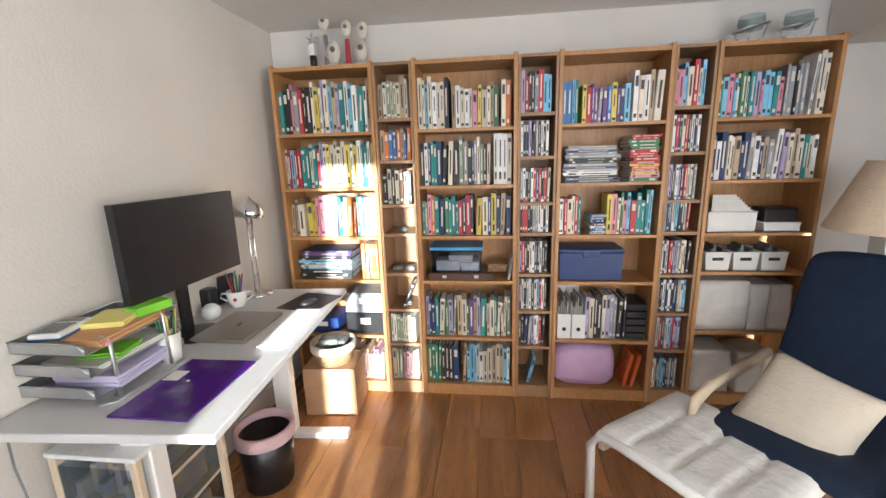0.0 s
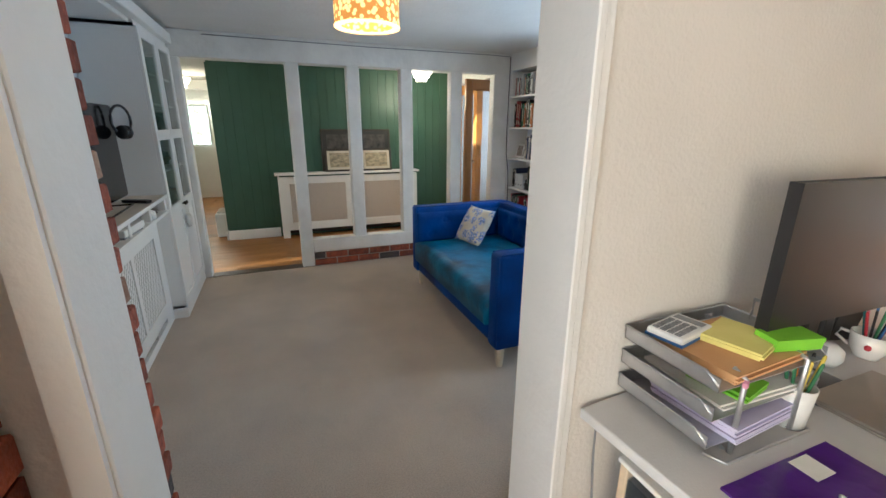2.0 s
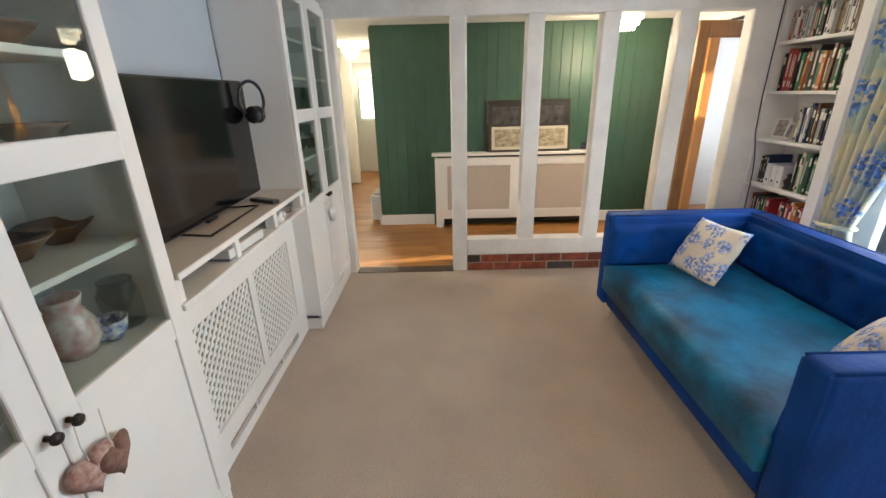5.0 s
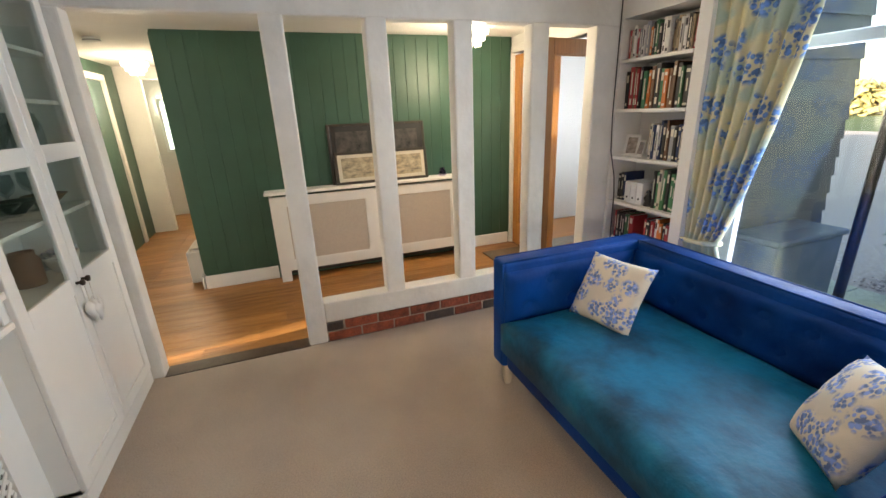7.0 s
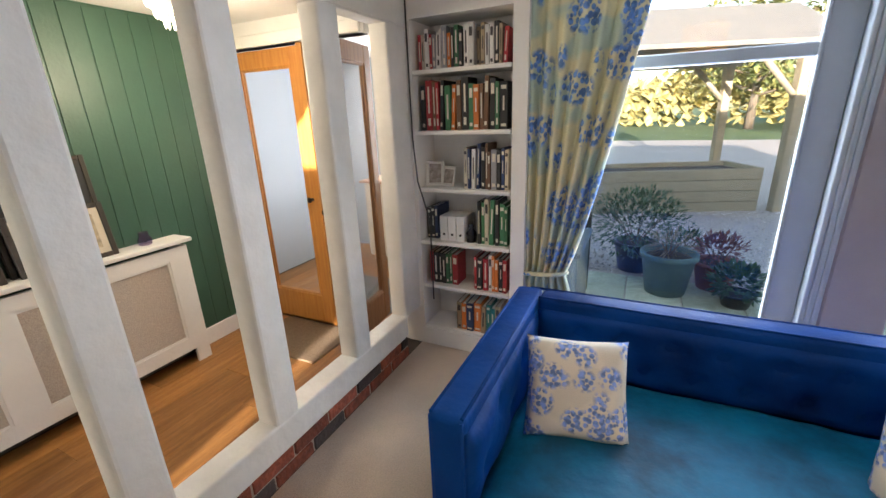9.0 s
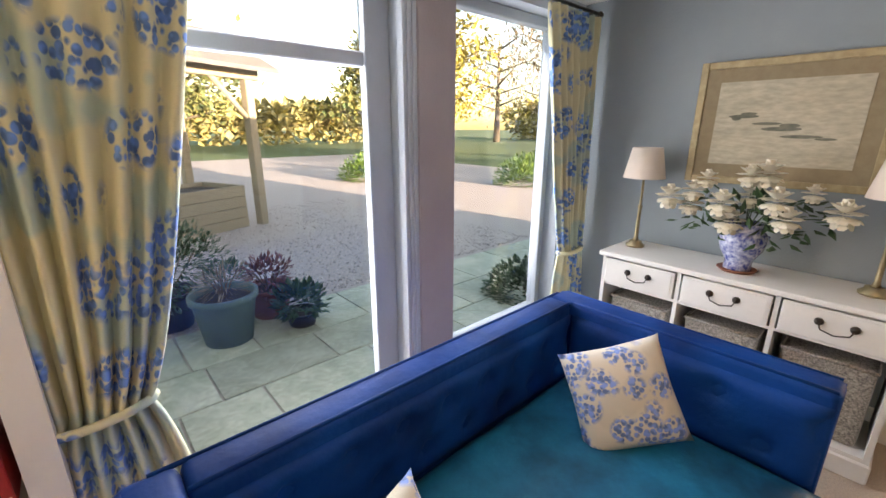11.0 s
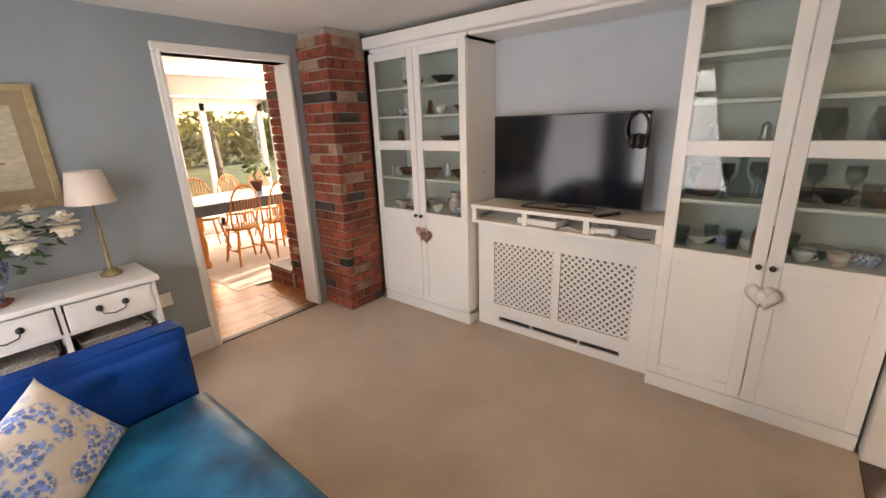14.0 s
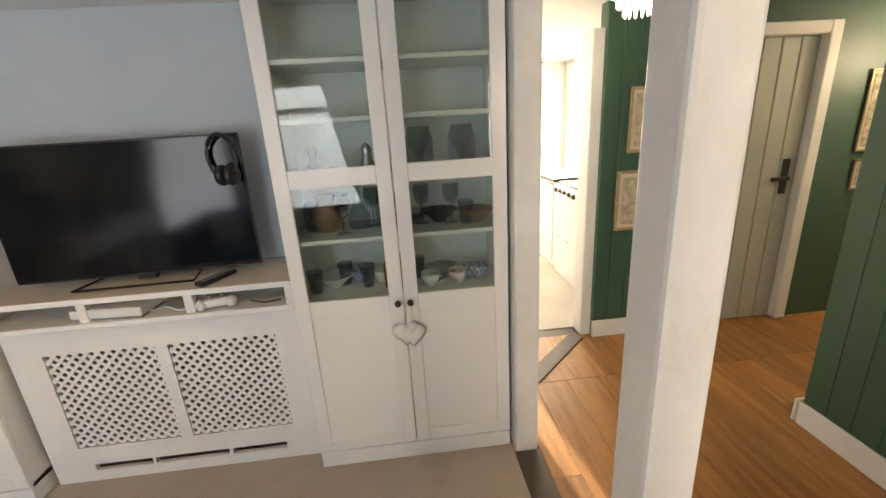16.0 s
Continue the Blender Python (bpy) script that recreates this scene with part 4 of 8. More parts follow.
to = bpy.data.objects.new("figures", tx)
dg = bpy.context.evaluated_depsgraph_get()
me = bpy.data.meshes.new_from_object(to)
bpy.data.objects.remove(to)
me.materials.clear()
me.materials.append(white_satin)
lo = new("figures", me)
lo.parent = lt
lo.matrix_basis = pose(0, 0, 0.0, 90, 0, 0)


def frame_pic(name, label, w, h, place, turn, tilt, frame_mat, mount_mat, pic_mat, border=0.03, mount=0.04, depth=0.022, category="picture"):
    """A framed picture facing -y before it is turned, its base at place."""
    p = thing(name, label, category, place, turn, "", tilt)
    fr = bmesh.new()
    for q in ((-w / 2, 0, -w / 2 + border, h), (w / 2 - border, 0, w / 2, h), (-w / 2 + border, 0, w / 2 - border, border), (-w / 2 + border, h - border, w / 2 - border, h)):
        bx(fr, q[0], 0, q[1], q[2], depth, q[3], bevel=0.003)
    part("frame", fr, frame_mat, p)
    part("mount", boxes((-w / 2 + border, 0.008, border, w / 2 - border, 0.016, h - border)), mount_mat, p)
    b = border + mount
    part("picture", boxes((-w / 2 + b, 0.005, b, w / 2 - b, 0.0078, h - b)), pic_mat, p)
    return p


# ---- console table with lamps, vase and painting ----
console = thing("console_table", "white painted console table with three drawers over wicker baskets", "console table", (-1.325, 1.717, 0), 90)
# in its own frame x runs along the wall (to +y), the front faces -x of the room
CW, CD, CH = 0.625, 0.19, 0.74
part("tabletop", boxes((-CW, -CD + 0.0, CH - 0.028, CW, CD + 0.01, CH), bevel=0.006, segs=2), white_paint, console)
part("carcass", boxes((-CW + 0.03, -CD + 0.03, 0.55, CW - 0.03, -CD + 0.045, CH - 0.028), (-CW + 0.03, -CD + 0.03, 0.545, CW - 0.03, CD - 0.015, 0.56),
     *[(x - 0.009, -CD + 0.03, 0.10, x + 0.009, CD - 0.012, CH - 0.028) for x in (-0.2, 0.2)]), white_paint, console)
part("side", boxes((-CW + 0.02, -CD + 0.03, 0.08, -CW + 0.04, CD - 0.01, CH - 0.028)), white_paint, console)
part("side", boxes((CW - 0.04, -CD + 0.03, 0.08, CW - 0.02, CD - 0.01, CH - 0.028)), white_paint, console)
part("bottom_shelf", boxes((-CW + 0.02, -CD + 0.03, 0.09, CW - 0.02, CD - 0.01, 0.11)), white_paint, console)
part("plinth", boxes((-CW + 0.01, -CD + 0.02, 0, CW - 0.01, CD - 0.0, 0.09), bevel=0.006), white_paint, console)
for x in (-0.40, 0.0, 0.40):
    dr = part("drawer", boxes((x - 0.182, CD - 0.02, 0.56, x + 0.182, CD - 0.004, 0.702), bevel=0.003), white_paint, console)
    part("drawer_panel", boxes((x - 0.167, CD - 0.004, 0.572, x + 0.167, CD - 0.001, 0.69)), white_paint, dr)
    h = tube([(x - 0.055, CD + 0.012, 0.643), (x - 0.045, CD + 0.018, 0.618), (x, CD + 0.02, 0.606), (x + 0.045, CD + 0.018, 0.618), (x + 0.055, CD + 0.012, 0.643)], 0.003, 6)
    part("drop_handle", h, metal_dark, dr, "dark drop handle")
    for s in (-1, 1):
        part("handle_boss", lathe([(0, 0), (0.017, 0), (0.013, 0.012), (0, 0.018)], 12, mat=Matrix.Translation((x + s * 0.055, CD - 0.001, 0.645)) @ Matrix.Rotation(radians(-90), 4, "X")), metal_dark, dr)
wick = M("wicker_weave", (0.50, 0.46, 0.40), (0.14, 0.13, 0.12), 0.8, 130, 0.8, 130)
for x in (-0.40, 0.0, 0.40):
    bk = thing("wicker_basket", "grey and white woven basket inside the console table", "basket", (-1.325, 1.717 + x, 0.11), 90, "baskets in the console table")
    part("weave", boxes((-0.155, -0.12, 0.0, 0.155, 0.135, 0.36), bevel=0.02, segs=2), wick, bk)
    part("rim", tube([(-0.155, -0.12, 0.36), (0.155, -0.12, 0.36), (0.155, 0.135, 0.36), (-0.155, 0.135, 0.36)], 0.008, 6, close=True), wick, bk)


def table_lamp(place, label):
    t = thing("table_lamp", label, "table lamp", place, 0, "pair of table lamps")
    part("base", lathe([(0, 0), (0.05, 0), (0.052, 0.012), (0.036, 0.022), (0.034, 0.034), (0, 0.036)], 20), brass_old, t)
    part("column", lathe([(0, 0.03), (0.018, 0.036), (0.011, 0.055), (0.010, 0.22), (0.014, 0.235), (0.007, 0.25), (0.006, 0.43), (0, 0.43)], 14), brass_old, t)
    sh = lathe([(0.110, 0.40), (0.078, 0.565), (0.075, 0.565), (0.107, 0.40)], 28)
    part("shade", sh, shade_cloth, t, "off-white tapered cloth shade")
    part("carrier", boxes((-0.076, -0.002, 0.555, 0.076, 0.002, 0.559)), metal_dark, t)
    return t


table_lamp((-1.29, 2.245, CH), "brass table lamp with an off-white cloth shade, unlit, on the console")
table_lamp((-1.29, 1.245, CH), "brass table lamp with an off-white cloth shade, unlit, on the console")

vase = thing("vase", "blue and white patterned china vase of cream flowers on a saucer", "vase", (-1.35, 1.72, CH))
china = M("chinoiserie", (0.55, 0.58, 0.70), (0.02, 0.04, 0.26), 0.16, 45, coat=0.5)
part("saucer", lathe([(0, 0), (0.07, 0), (0.085, 0.012), (0.08, 0.013), (0, 0.008)], 24), terracotta, vase, "brown saucer")
part("body", lathe([(0, 0.01), (0.06, 0.012), (0.056, 0.04), (0.060, 0.06), (0.088, 0.11), (0.098, 0.155), (0.09, 0.195), (0.072, 0.21), (0.080, 0.24), (0.076, 0.24), (0.066, 0.21), (0, 0.20)], 28), china, vase)
for s in (-1, 1):
    part("handle", tube([(0, s * 0.075, 0.19), (0, s * 0.10, 0.185), (0, s * 0.10, 0.155), (0, s * 0.085, 0.15)], 0.006, 6), china, vase)


def leaf_blade(bm, at, direction, length, width):
    d = Vector(direction).normalized()
    side = d.cross((0.1, 0.2, 1)).normalized()
    up = side.cross(d)
    p = Vector(at)
    a, b = bm.verts.new(p), bm.verts.new(p + d * length)
    m1, m2 = p + d * length * 0.45 + side * width / 2 - up * width * 0.15, p + d * length * 0.45 - side * width / 2 - up * width * 0.15
    c = bm.verts.new(p + d * length * 0.5 + up * width * 0.12)
    v1, v2 = bm.verts.new(m1), bm.verts.new(m2)
    bm.faces.new((a, v1, c)), bm.faces.new((v1, b, c)), bm.faces.new((a, c, v2)), bm.faces.new((c, b, v2))


def bloom(bm, at, r, rnd_, rings=5):
    """A rounded flower of overlapping cupped petals."""
    p = Vector(at)
    for k in range(rings):
        n = (5, 7, 9, 9, 7)[k]
        el = radians(80 - k * 33)
        for i in range(n):
            a = math.tau * i / n + k * 0.6 + rnd_.uniform(-0.1, 0.1)
            d = Vector((math.cos(a) * math.cos(el), math.sin(a) * math.cos(el), math.sin(el)))
            s = Vector((-math.sin(a), math.cos(a), 0))
            u = s.cross(d)
            w = r * (0.30, 0.38, 0.42, 0.40, 0.34)[k]
            q = [p + d * r * 0.25, p + d * r * 0.75 + s * w, p + d * r * 1.02 + s * w * 0.4 + u * w * 0.25, p + d * r * 1.02 - s * w * 0.4 + u * w * 0.25, p + d * r * 0.75 - s * w]
            bm.faces.new([bm.verts.new(v) for v in q])


rf = random.Random(5)
stems, leaves = bmesh.new(), bmesh.new()
heads = [(-0.02, -0.33, 0.33, 0.055), (0.0, -0.23, 0.37, 0.045), (0.02, -0.24, 0.30, 0.05), (-0.05, -0.09, 0.33, 0.055), (-0.04, -0.05, 0.25, 0.055), (0.02, 0.05, 0.47, 0.055), (0.0, -0.01, 0.46, 0.045),
         (-0.03, 0.11, 0.36, 0.055), (-0.06, 0.16, 0.29, 0.05), (0.01, -0.18, 0.43, 0.04), (0.0, 0.33, 0.33, 0.055), (0.02, 0.22, 0.40, 0.035), (0.06, 0.0, 0.36, 0.05)]
for x, y, z, r in heads:
    # the wall's right-hand side, as the sofa sees it, is towards -y
    y = -y
    tube([(0, 0, 0.18), (x * 0.4, y * 0.4, 0.18 + (z - 0.18) * 0.65), (x, y, z - r * 0.5)], 0.003, 5, stems)
    fb = bmesh.new()
    bloom(fb, (x - 0.05, y, z), r * 1.22, rf)
    part("flower", fb, petal, vase, "cream rose-like flower")
for _ in range(130):
    a, t = rf.uniform(0, math.tau), rf.uniform(0.15, 1.0)
    y, x = math.cos(a) * 0.30 * t, math.sin(a) * 0.08
    z = 0.23 + rf.uniform(-0.07, 0.13) * (1.2 - abs(y))
    leaf_blade(leaves, (x, y, z), (rf.uniform(-1, 1), y * 3 + rf.uniform(-0.6, 0.6), rf.uniform(-0.7, 0.6)), rf.uniform(0.05, 0.085), rf.uniform(0.025, 0.045))
part("stems", stems, leaf_green, vase, "green stems")
part("foliage", leaves, leaf_green, vase, "dark green leaves", kind="stuff")

sea = M("faded_landscape", (0.42, 0.37, 0.27), (0.52, 0.46, 0.34), 0.75, 3.5, stretch=(1, 1, 3), fine=20)
pnt = frame_pic("painting", "gilt-framed faded coastal watercolour on the grey wall", 0.766, 0.60, (-1.138, 1.705, 1.13), 0, (0, 0), gold_frame, M("ochre_mount", (0.30, 0.235, 0.14), (0.26, 0.20, 0.12), 0.8, 20), sea, 0.035, 0.065, 0.025)
pnt.matrix_basis = pose(-1.138, 1.705, 1.13, 0, 0, -90)
ink = bmesh.new()
for u, z, w, h in ((-0.16, 0.335, 0.13, 0.018), (-0.14, 0.347, 0.07, 0.014), (-0.06, 0.30, 0.12, 0.014), (0.0, 0.275, 0.16, 0.02), (0.03, 0.29, 0.08, 0.02), (0.08, 0.24, 0.16, 0.016), (0.17, 0.23, 0.08, 0.012), (-0.19, 0.325, 0.04, 0.02)):
    bmesh.ops.create_circle(ink, cap_ends=True, segments=14, radius=0.5, matrix=Matrix.Translation((u, 0.0044, z)) @ Matrix.Rotation(radians(90), 4, "X") @ Matrix.Diagonal((w, h, 1, 1)))
part("painted_marks", ink, M("dull_green_ink", (0.12, 0.12, 0.09), (0.20, 0.19, 0.14), 0.8, 30), pnt, "dull green painted boats and headland")
so = thing("socket", "cream double socket low on the grey wall", "socket", (-1.112, 1.023, 0.446), 90)
part("plate", boxes((-0.075, -0.002, -0.043, 0.075, 0.010, 0.043), bevel=0.003), white_plastic, so)


# ---- windows ----
def window(name, x0, x1, z0, z1, y, transom=None, sill=True, f=0.05, fz=0.05):
    w = thing(name, "", "")
    tagged(w, kind="structure", label="white painted timber window with clear glass")
    bm = boxes((x0, y - 0.03, z0, x0 + f, y + 0.03, z1), (x1 - f, y - 0.03, z0, x1, y + 0.03, z1), (x0 + f, y - 0.03, z0, x1 - f, y + 0.03, z0 + fz), (x0 + f, y - 0.03, z1 - fz, x1 - f, y + 0.03, z1), bevel=0.006)
    bx(bm, x0 + f, y - 0.045, z0 + fz, x0 + f + 0.014, y - 0.012, z1 - fz, bevel=0.004)
    bx(bm, x1 - f - 0.014, y - 0.045, z0 + fz, x1 - f, y - 0.012, z1 - fz, bevel=0.004)
    if transom:
        bx(bm, x0 + f, y - 0.03, transom - 0.03, x1 - f, y + 0.03, transom + 0.03, bevel=0.006)
    part("window_frame", bm, dimmed_paint, w)
    spans = ((z0 + fz, transom - 0.03), (transom + 0.03, z1 - fz)) if transom else ((z0 + fz, z1 - fz),)
    for a, b in spans:
        p = part("pane", boxes((x0 + f, y - 0.003, a, x1 - f, y + 0.003, b)), clear_glass, w)
        p.visible_shadow = False
    if sill:
        part("window_sill", boxes((x0, 2.80, z0 - 0.022, x1, y - 0.02, z0 + 0.004), bevel=0.006, segs=2), dimmed_paint, w)
    return w


window("window_1", W1[0], W1[1], W1[2], W1[3], 2.95, 1.69, f=0.125)
window("window_2", W3[0], W3[1], W3[2], W3[3], 2.95, f=0.06, fz=0.06)
structure("trim_window_board", boxes((-2.46, 2.40, 0, -1.36, 2.80, 0.10), bevel=0.008, segs=2), dimmed_paint, "low painted board below the window")
cs = bmesh.new()
for i, x in enumerate((-2.548, -2.525, -2.502)):
    bx(cs, x, 2.80 - 0.006 * i, 0.0, x + 0.023, 2.85, CEIL - 0.01, bevel=0.006, segs=2)
structure("trim_window_casing", cs, dimmed_paint, "blue-grey moulded window casing")


# ---- curtains ----
def curtain(label, x0, x1, y, z0, z1, tie_z, tie_x, folds, amp=0.035, gather=0.35):
    """A printed drape: wavy folds, drawn together at the tie-back."""
    c = thing("curtain", label, "curtain", (0, 0, 0), 0, "pair of curtains")
    bm = bmesh.new()
    nu, nv = folds * 14, 60
    g = {}
    for i in range(nu + 1):
        u = i / nu
        for j in range(nv + 1):
            z = z0 + (z1 - z0) * j / nv
            if z > tie_z:
                k = (z - tie_z) / (z1 - tie_z)
                s = gather + (1 - gather) * k ** 0.75
            else:
                k = (tie_z - z) / (tie_z - z0)
                s = gather + (0.75 - gather) * k ** 0.6
            top_x = x0 + (x1 - x0) * u
            tx_ = tie_x + (u - 0.5) * (x1 - x0)
            mid = (x0 + x1) / 2
            cen = tie_x + (mid - tie_x) * (s - gather) / (1 - gather) if z > tie_z else tie_x
            x = cen + (u - 0.5) * (x1 - x0) * s
            a = amp * (0.8 + 0.5 * noise.noise((u * 5, z * 1.3, 1.0))) * (0.7 + 0.5 * (1 - s))
            yy = y + a * math.sin(u * folds * math.tau + 1.2 * noise.noise((u * 3, z * 0.9, 7.0))) + 0.010 * noise.noise((u * 9, z * 4, 3))
            g[i, j] = bm.verts.new((x, yy, z))
    for i in range(nu):
        for j in range(nv):
            bm.faces.new((g[i, j], g[i + 1, j], g[i + 1, j + 1], g[i, j + 1])).smooth = True
    cl = part("drape", bm, curtain_cloth, c)
    so_ = cl.modifiers.new("thickness", "SOLIDIFY")
    so_.thickness = 0.003
    w = (x1 - x0) * gather * 0.5 + 0.015
    part("tie_back", tube([(tie_x + w * math.cos(a), y + (amp + 0.02) * math.sin(a), tie_z + 0.01 * math.cos(a)) for a in np.linspace(0, math.tau, 18, endpoint=False)], 0.014, 8, close=True), curtain_cloth, c)
    return c


curtain("floor-length cream curtain with blue flowers, tied back beside a window", -3.93, -3.32, 2.68, 0.04, 2.04, 0.60, -3.76, 7, gather=0.38)
curtain("floor-length cream curtain with blue flowers, tied back in the corner", -1.68, -1.16, 2.68, 0.04, 2.04, 0.62, -1.27, 7, gather=0.40)
rod = thing("curtain_rail", "dark metal curtain pole above the windows", "curtain rail", (-2.62, 2.68, 2.055))
part("pole", tube([(-1.30, 0, 0), (1.45, 0, 0)], 0.010, 10), metal_dark, rod)
for s, x in ((-1, -1.30), (1, 1.45)):
    part("finial", lathe([(0, -0.02), (0.02, 0), (0.016, 0.02), (0, 0.03)], 10, mat=Matrix.Translation((x, 0, 0)) @ Matrix.Rotation(radians(90 * s), 4, "Y")), metal_dark, rod)
    part("bracket", boxes((x - s * 0.06 - 0.006, 0.0, -0.006, x - s * 0.06 + 0.006, 0.10, 0.006)), metal_dark, rod)

# ---- pendant shade and cable ----
pend = thing("pendant_light", "lit orange drum pendant shade with a cut-out pebble pattern", "pendant light", (-2.93, 0.73, 1.942))
dots = bpy.data.materials.new("pendant_shade")
dots.use_nodes = True
dn, dl = dots.node_tree.nodes, dots.node_tree.links
pb = dn["Principled BSDF"]
tcn, vor, rmp = dn.new("ShaderNodeTexCoord"), dn.new("ShaderNodeTexVoronoi"), dn.new("ShaderNodeValToRGB")
vor.inputs["Scale"].default_value = 34
dl.new(tcn.outputs["Object"], vor.inputs["Vector"])
dl.new(vor.outputs["Distance"], rmp.inputs[0])
rmp.color_ramp.elements[0].position, rmp.color_ramp.elements[1].position = 0.42, 0.50
rmp.color_ramp.elements[0].color, rmp.color_ramp.elements[1].color = (1.0, 0.62, 0.20, 1), (0.42, 0.16, 0.03, 1)
dl.new(rmp.outputs[0], pb.inputs["Base Color"])
dl.new(rmp.outputs[0], pb.inputs["Emission Color"])
pb.inputs["Emission Strength"].default_value = 0.42
part("shade", lathe([(0.185, 0.0), (0.185, 0.19), (0.182, 0.19), (0.182, 0.0), (0.185, 0.0)], 56), dots, pend, "orange drum shade with pale pebble shapes")
part("lower_rim", lathe([(0.187, -0.003), (0.187, 0.006), (0.150, 0.006), (0.150, -0.003), (0.187, -0.003)], 56), M("glowing_rim", (1.0, 0.55, 0.15), rough=0.6, emit=1.2), pend)
part("bulb", lathe([(0, 0.05), (0.02, 0.055), (0.03, 0.08), (0.022, 0.11), (0.012, 0.13), (0, 0.13)], 14), M("warm_bulb", (1.0, 0.75, 0.4), rough=0.4, emit=9.0), pend).visible_shadow = False
part("flex", tube([(0, 0, 0.13), (0, 0, CEIL - 1.942)], 0.004, 6), white_plastic, pend)
settle()
solid("cable", tube([(-4.565, -0.50, CEIL - 0.03), (-4.566, 0.9, CEIL - 0.035), (-4.566, 2.2, CEIL - 0.025), (-4.56, 2.415, CEIL - 0.03)], 0.004, 6), grey_plastic, "thin grey cable clipped under the ceiling", "cable")
solid("cable", tube([(-4.56, 2.422, CEIL - 0.03), (-4.558, 2.418, 1.7), (-4.553, 2.412, 1.35), (-4.53, 2.405, 1.10), (-4.475, 2.405, 0.92), (-4.46, 2.405, 0.80), (-4.462, 2.41, 0.35)], 0.0045, 6), black_plastic, "black cable hanging down the corner wall", "cable")

settle(move=(0.03, 0.19, 0))

# ---- alcove shelves and their books ----
SH = (0.215, 0.440, 0.730, 1.060, 1.390, 1.714)
for z in SH[1:]:
    solid("wall_shelf", boxes((-4.41, 2.425, z - 0.022, -3.84, 2.67, z), bevel=0.003), white_paint, "white painted shelf fitted in the alcove", "shelf", group="alcove shelves")
solid("wall_shelf", boxes((-4.41, 2.43, 0.118, -3.84, 2.67, 0.142), bevel=0.003), white_paint, "white painted shelf fitted in the alcove", "shelf", group="alcove shelves")
AG = "books in the alcove"
dull = ["black", "brown", "grey", "white", "red", "navy", "cream", "tan", "orange"]
book_row(-4.39, -4.05, 2.47, 1.714, 1.955, ["red", "white", "black", "cream", "grey", "green", "orange"], wide=(0.015, 0.03), group=AG)
book_row(-4.05, -3.86, 2.49, 1.714, 1.955, ["red", "white", "cream", "black", "tan"], wide=(0.015, 0.03), group=AG)
book_row(-4.39, -3.86, 2.47, 1.390, 1.69, ["red", "brown", "orange", "black", "black", "brown", "green", "grey"], wide=(0.018, 0.045), tall=(0.78, 0.95), group=AG)
book_row(-4.13, -3.86, 2.47, 1.060, 1.36, ["black", "white", "grey", "navy", "brown", "cream"], wide=(0.014, 0.034), tall=(0.7, 0.86), group=AG)
book_row(-4.40, -4.31, 2.50, 0.730, 1.03, ["black", "navy", "teal"], wide=(0.015, 0.03), tall=(0.65, 0.8), group=AG)
book_row(-4.05, -3.86, 2.47, 0.730, 1.03, ["black", "cream", "tan", "navy", "green"], wide=(0.012, 0.03), tall=(0.78, 0.92), group=AG)
book_row(-4.38, -4.18, 2.47, 0.440, 0.70, ["brown", "black", "green", "red"], wide=(0.02, 0.04), tall=(0.72, 0.82), group=AG)
book_row(-4.07, -3.86, 2.45, 0.440, 0.70, ["red", "red", "orange", "white", "black"], wide=(0.015, 0.035), tall=(0.74, 0.92), group=AG)
book_row(-4.19, -3.88, 2.45, 0.143, 0.42, ["navy", "blue", "teal", "tan", "orange"], wide=(0.025, 0.05), tall=(0.64, 0.78), group=AG)
for x, tn, h in ((-4.35, 14, 0.15), (-4.27, -20, 0.12)):
    frame_pic("photo_frame", "small framed photograph leaning on an alcove shelf", 0.11, h, (x, 2.53, 1.061), tn, (-14, 0), white_paint, paper, M("photo_dull", (0.20, 0.16, 0.14), (0.45, 0.40, 0.36), 0.4, 30), 0.012, 0.006, 0.012, "photo frame")
for x in (-4.27, -4.215, -4.16):
    bf = thing("box_file", "white box file standing on an alcove shelf", "box file", (x, 2.47, 0.731), 0, "box files in the alcove")
    part("case", boxes((-0.026, 0, 0, 0.026, 0.16, 0.155), bevel=0.002), white_plastic, bf)
    # black disc stands in for the dark inside the finger hole
    part("finger_hole", lathe([(0, 0), (0.008, 0), (0.008, 0.002), (0, 0.002)], 12, mat=Matrix.Translation((0, 0.0, 0.04)) @ Matrix.Rotation(radians(90), 4, "X")), black_plastic, bf)
solid("ornament", lathe([(0, 0), (0.03, 0), (0.02, 0.03), (0.032, 0.055), (0.012, 0.085), (0.02, 0.10), (0, 0.115)], 12), black_plastic, "small black ornament on an alcove shelf", "ornament", (-4.10, 2.50, 0.731))


settle(move=(-0.105, 0.197, 0))

# ---- study: bookcases ----
BZ, BY0, BY1 = 2.02, 2.43, 2.715
WIDE_LEVELS = (0.075, 0.395, 0.760, 1.034, 1.329, 1.645)
WIDE4_LEVELS = (0.075, 0.468, 0.822, 1.042, 1.326, 1.646)
NARROW_LEVELS = (0.085, 0.345, 0.575, 0.805, 1.050, 1.225, 1.480, 1.712)
# bookcase oak again, darkened for the shade on the narrow towers
shade_oak = M("shaded_unit_oak", (0.34, 0.20, 0.10), (0.27, 0.15, 0.07), 0.45, 6, 0.08, 90, stretch=(8, 8, 0.7), fine=40)


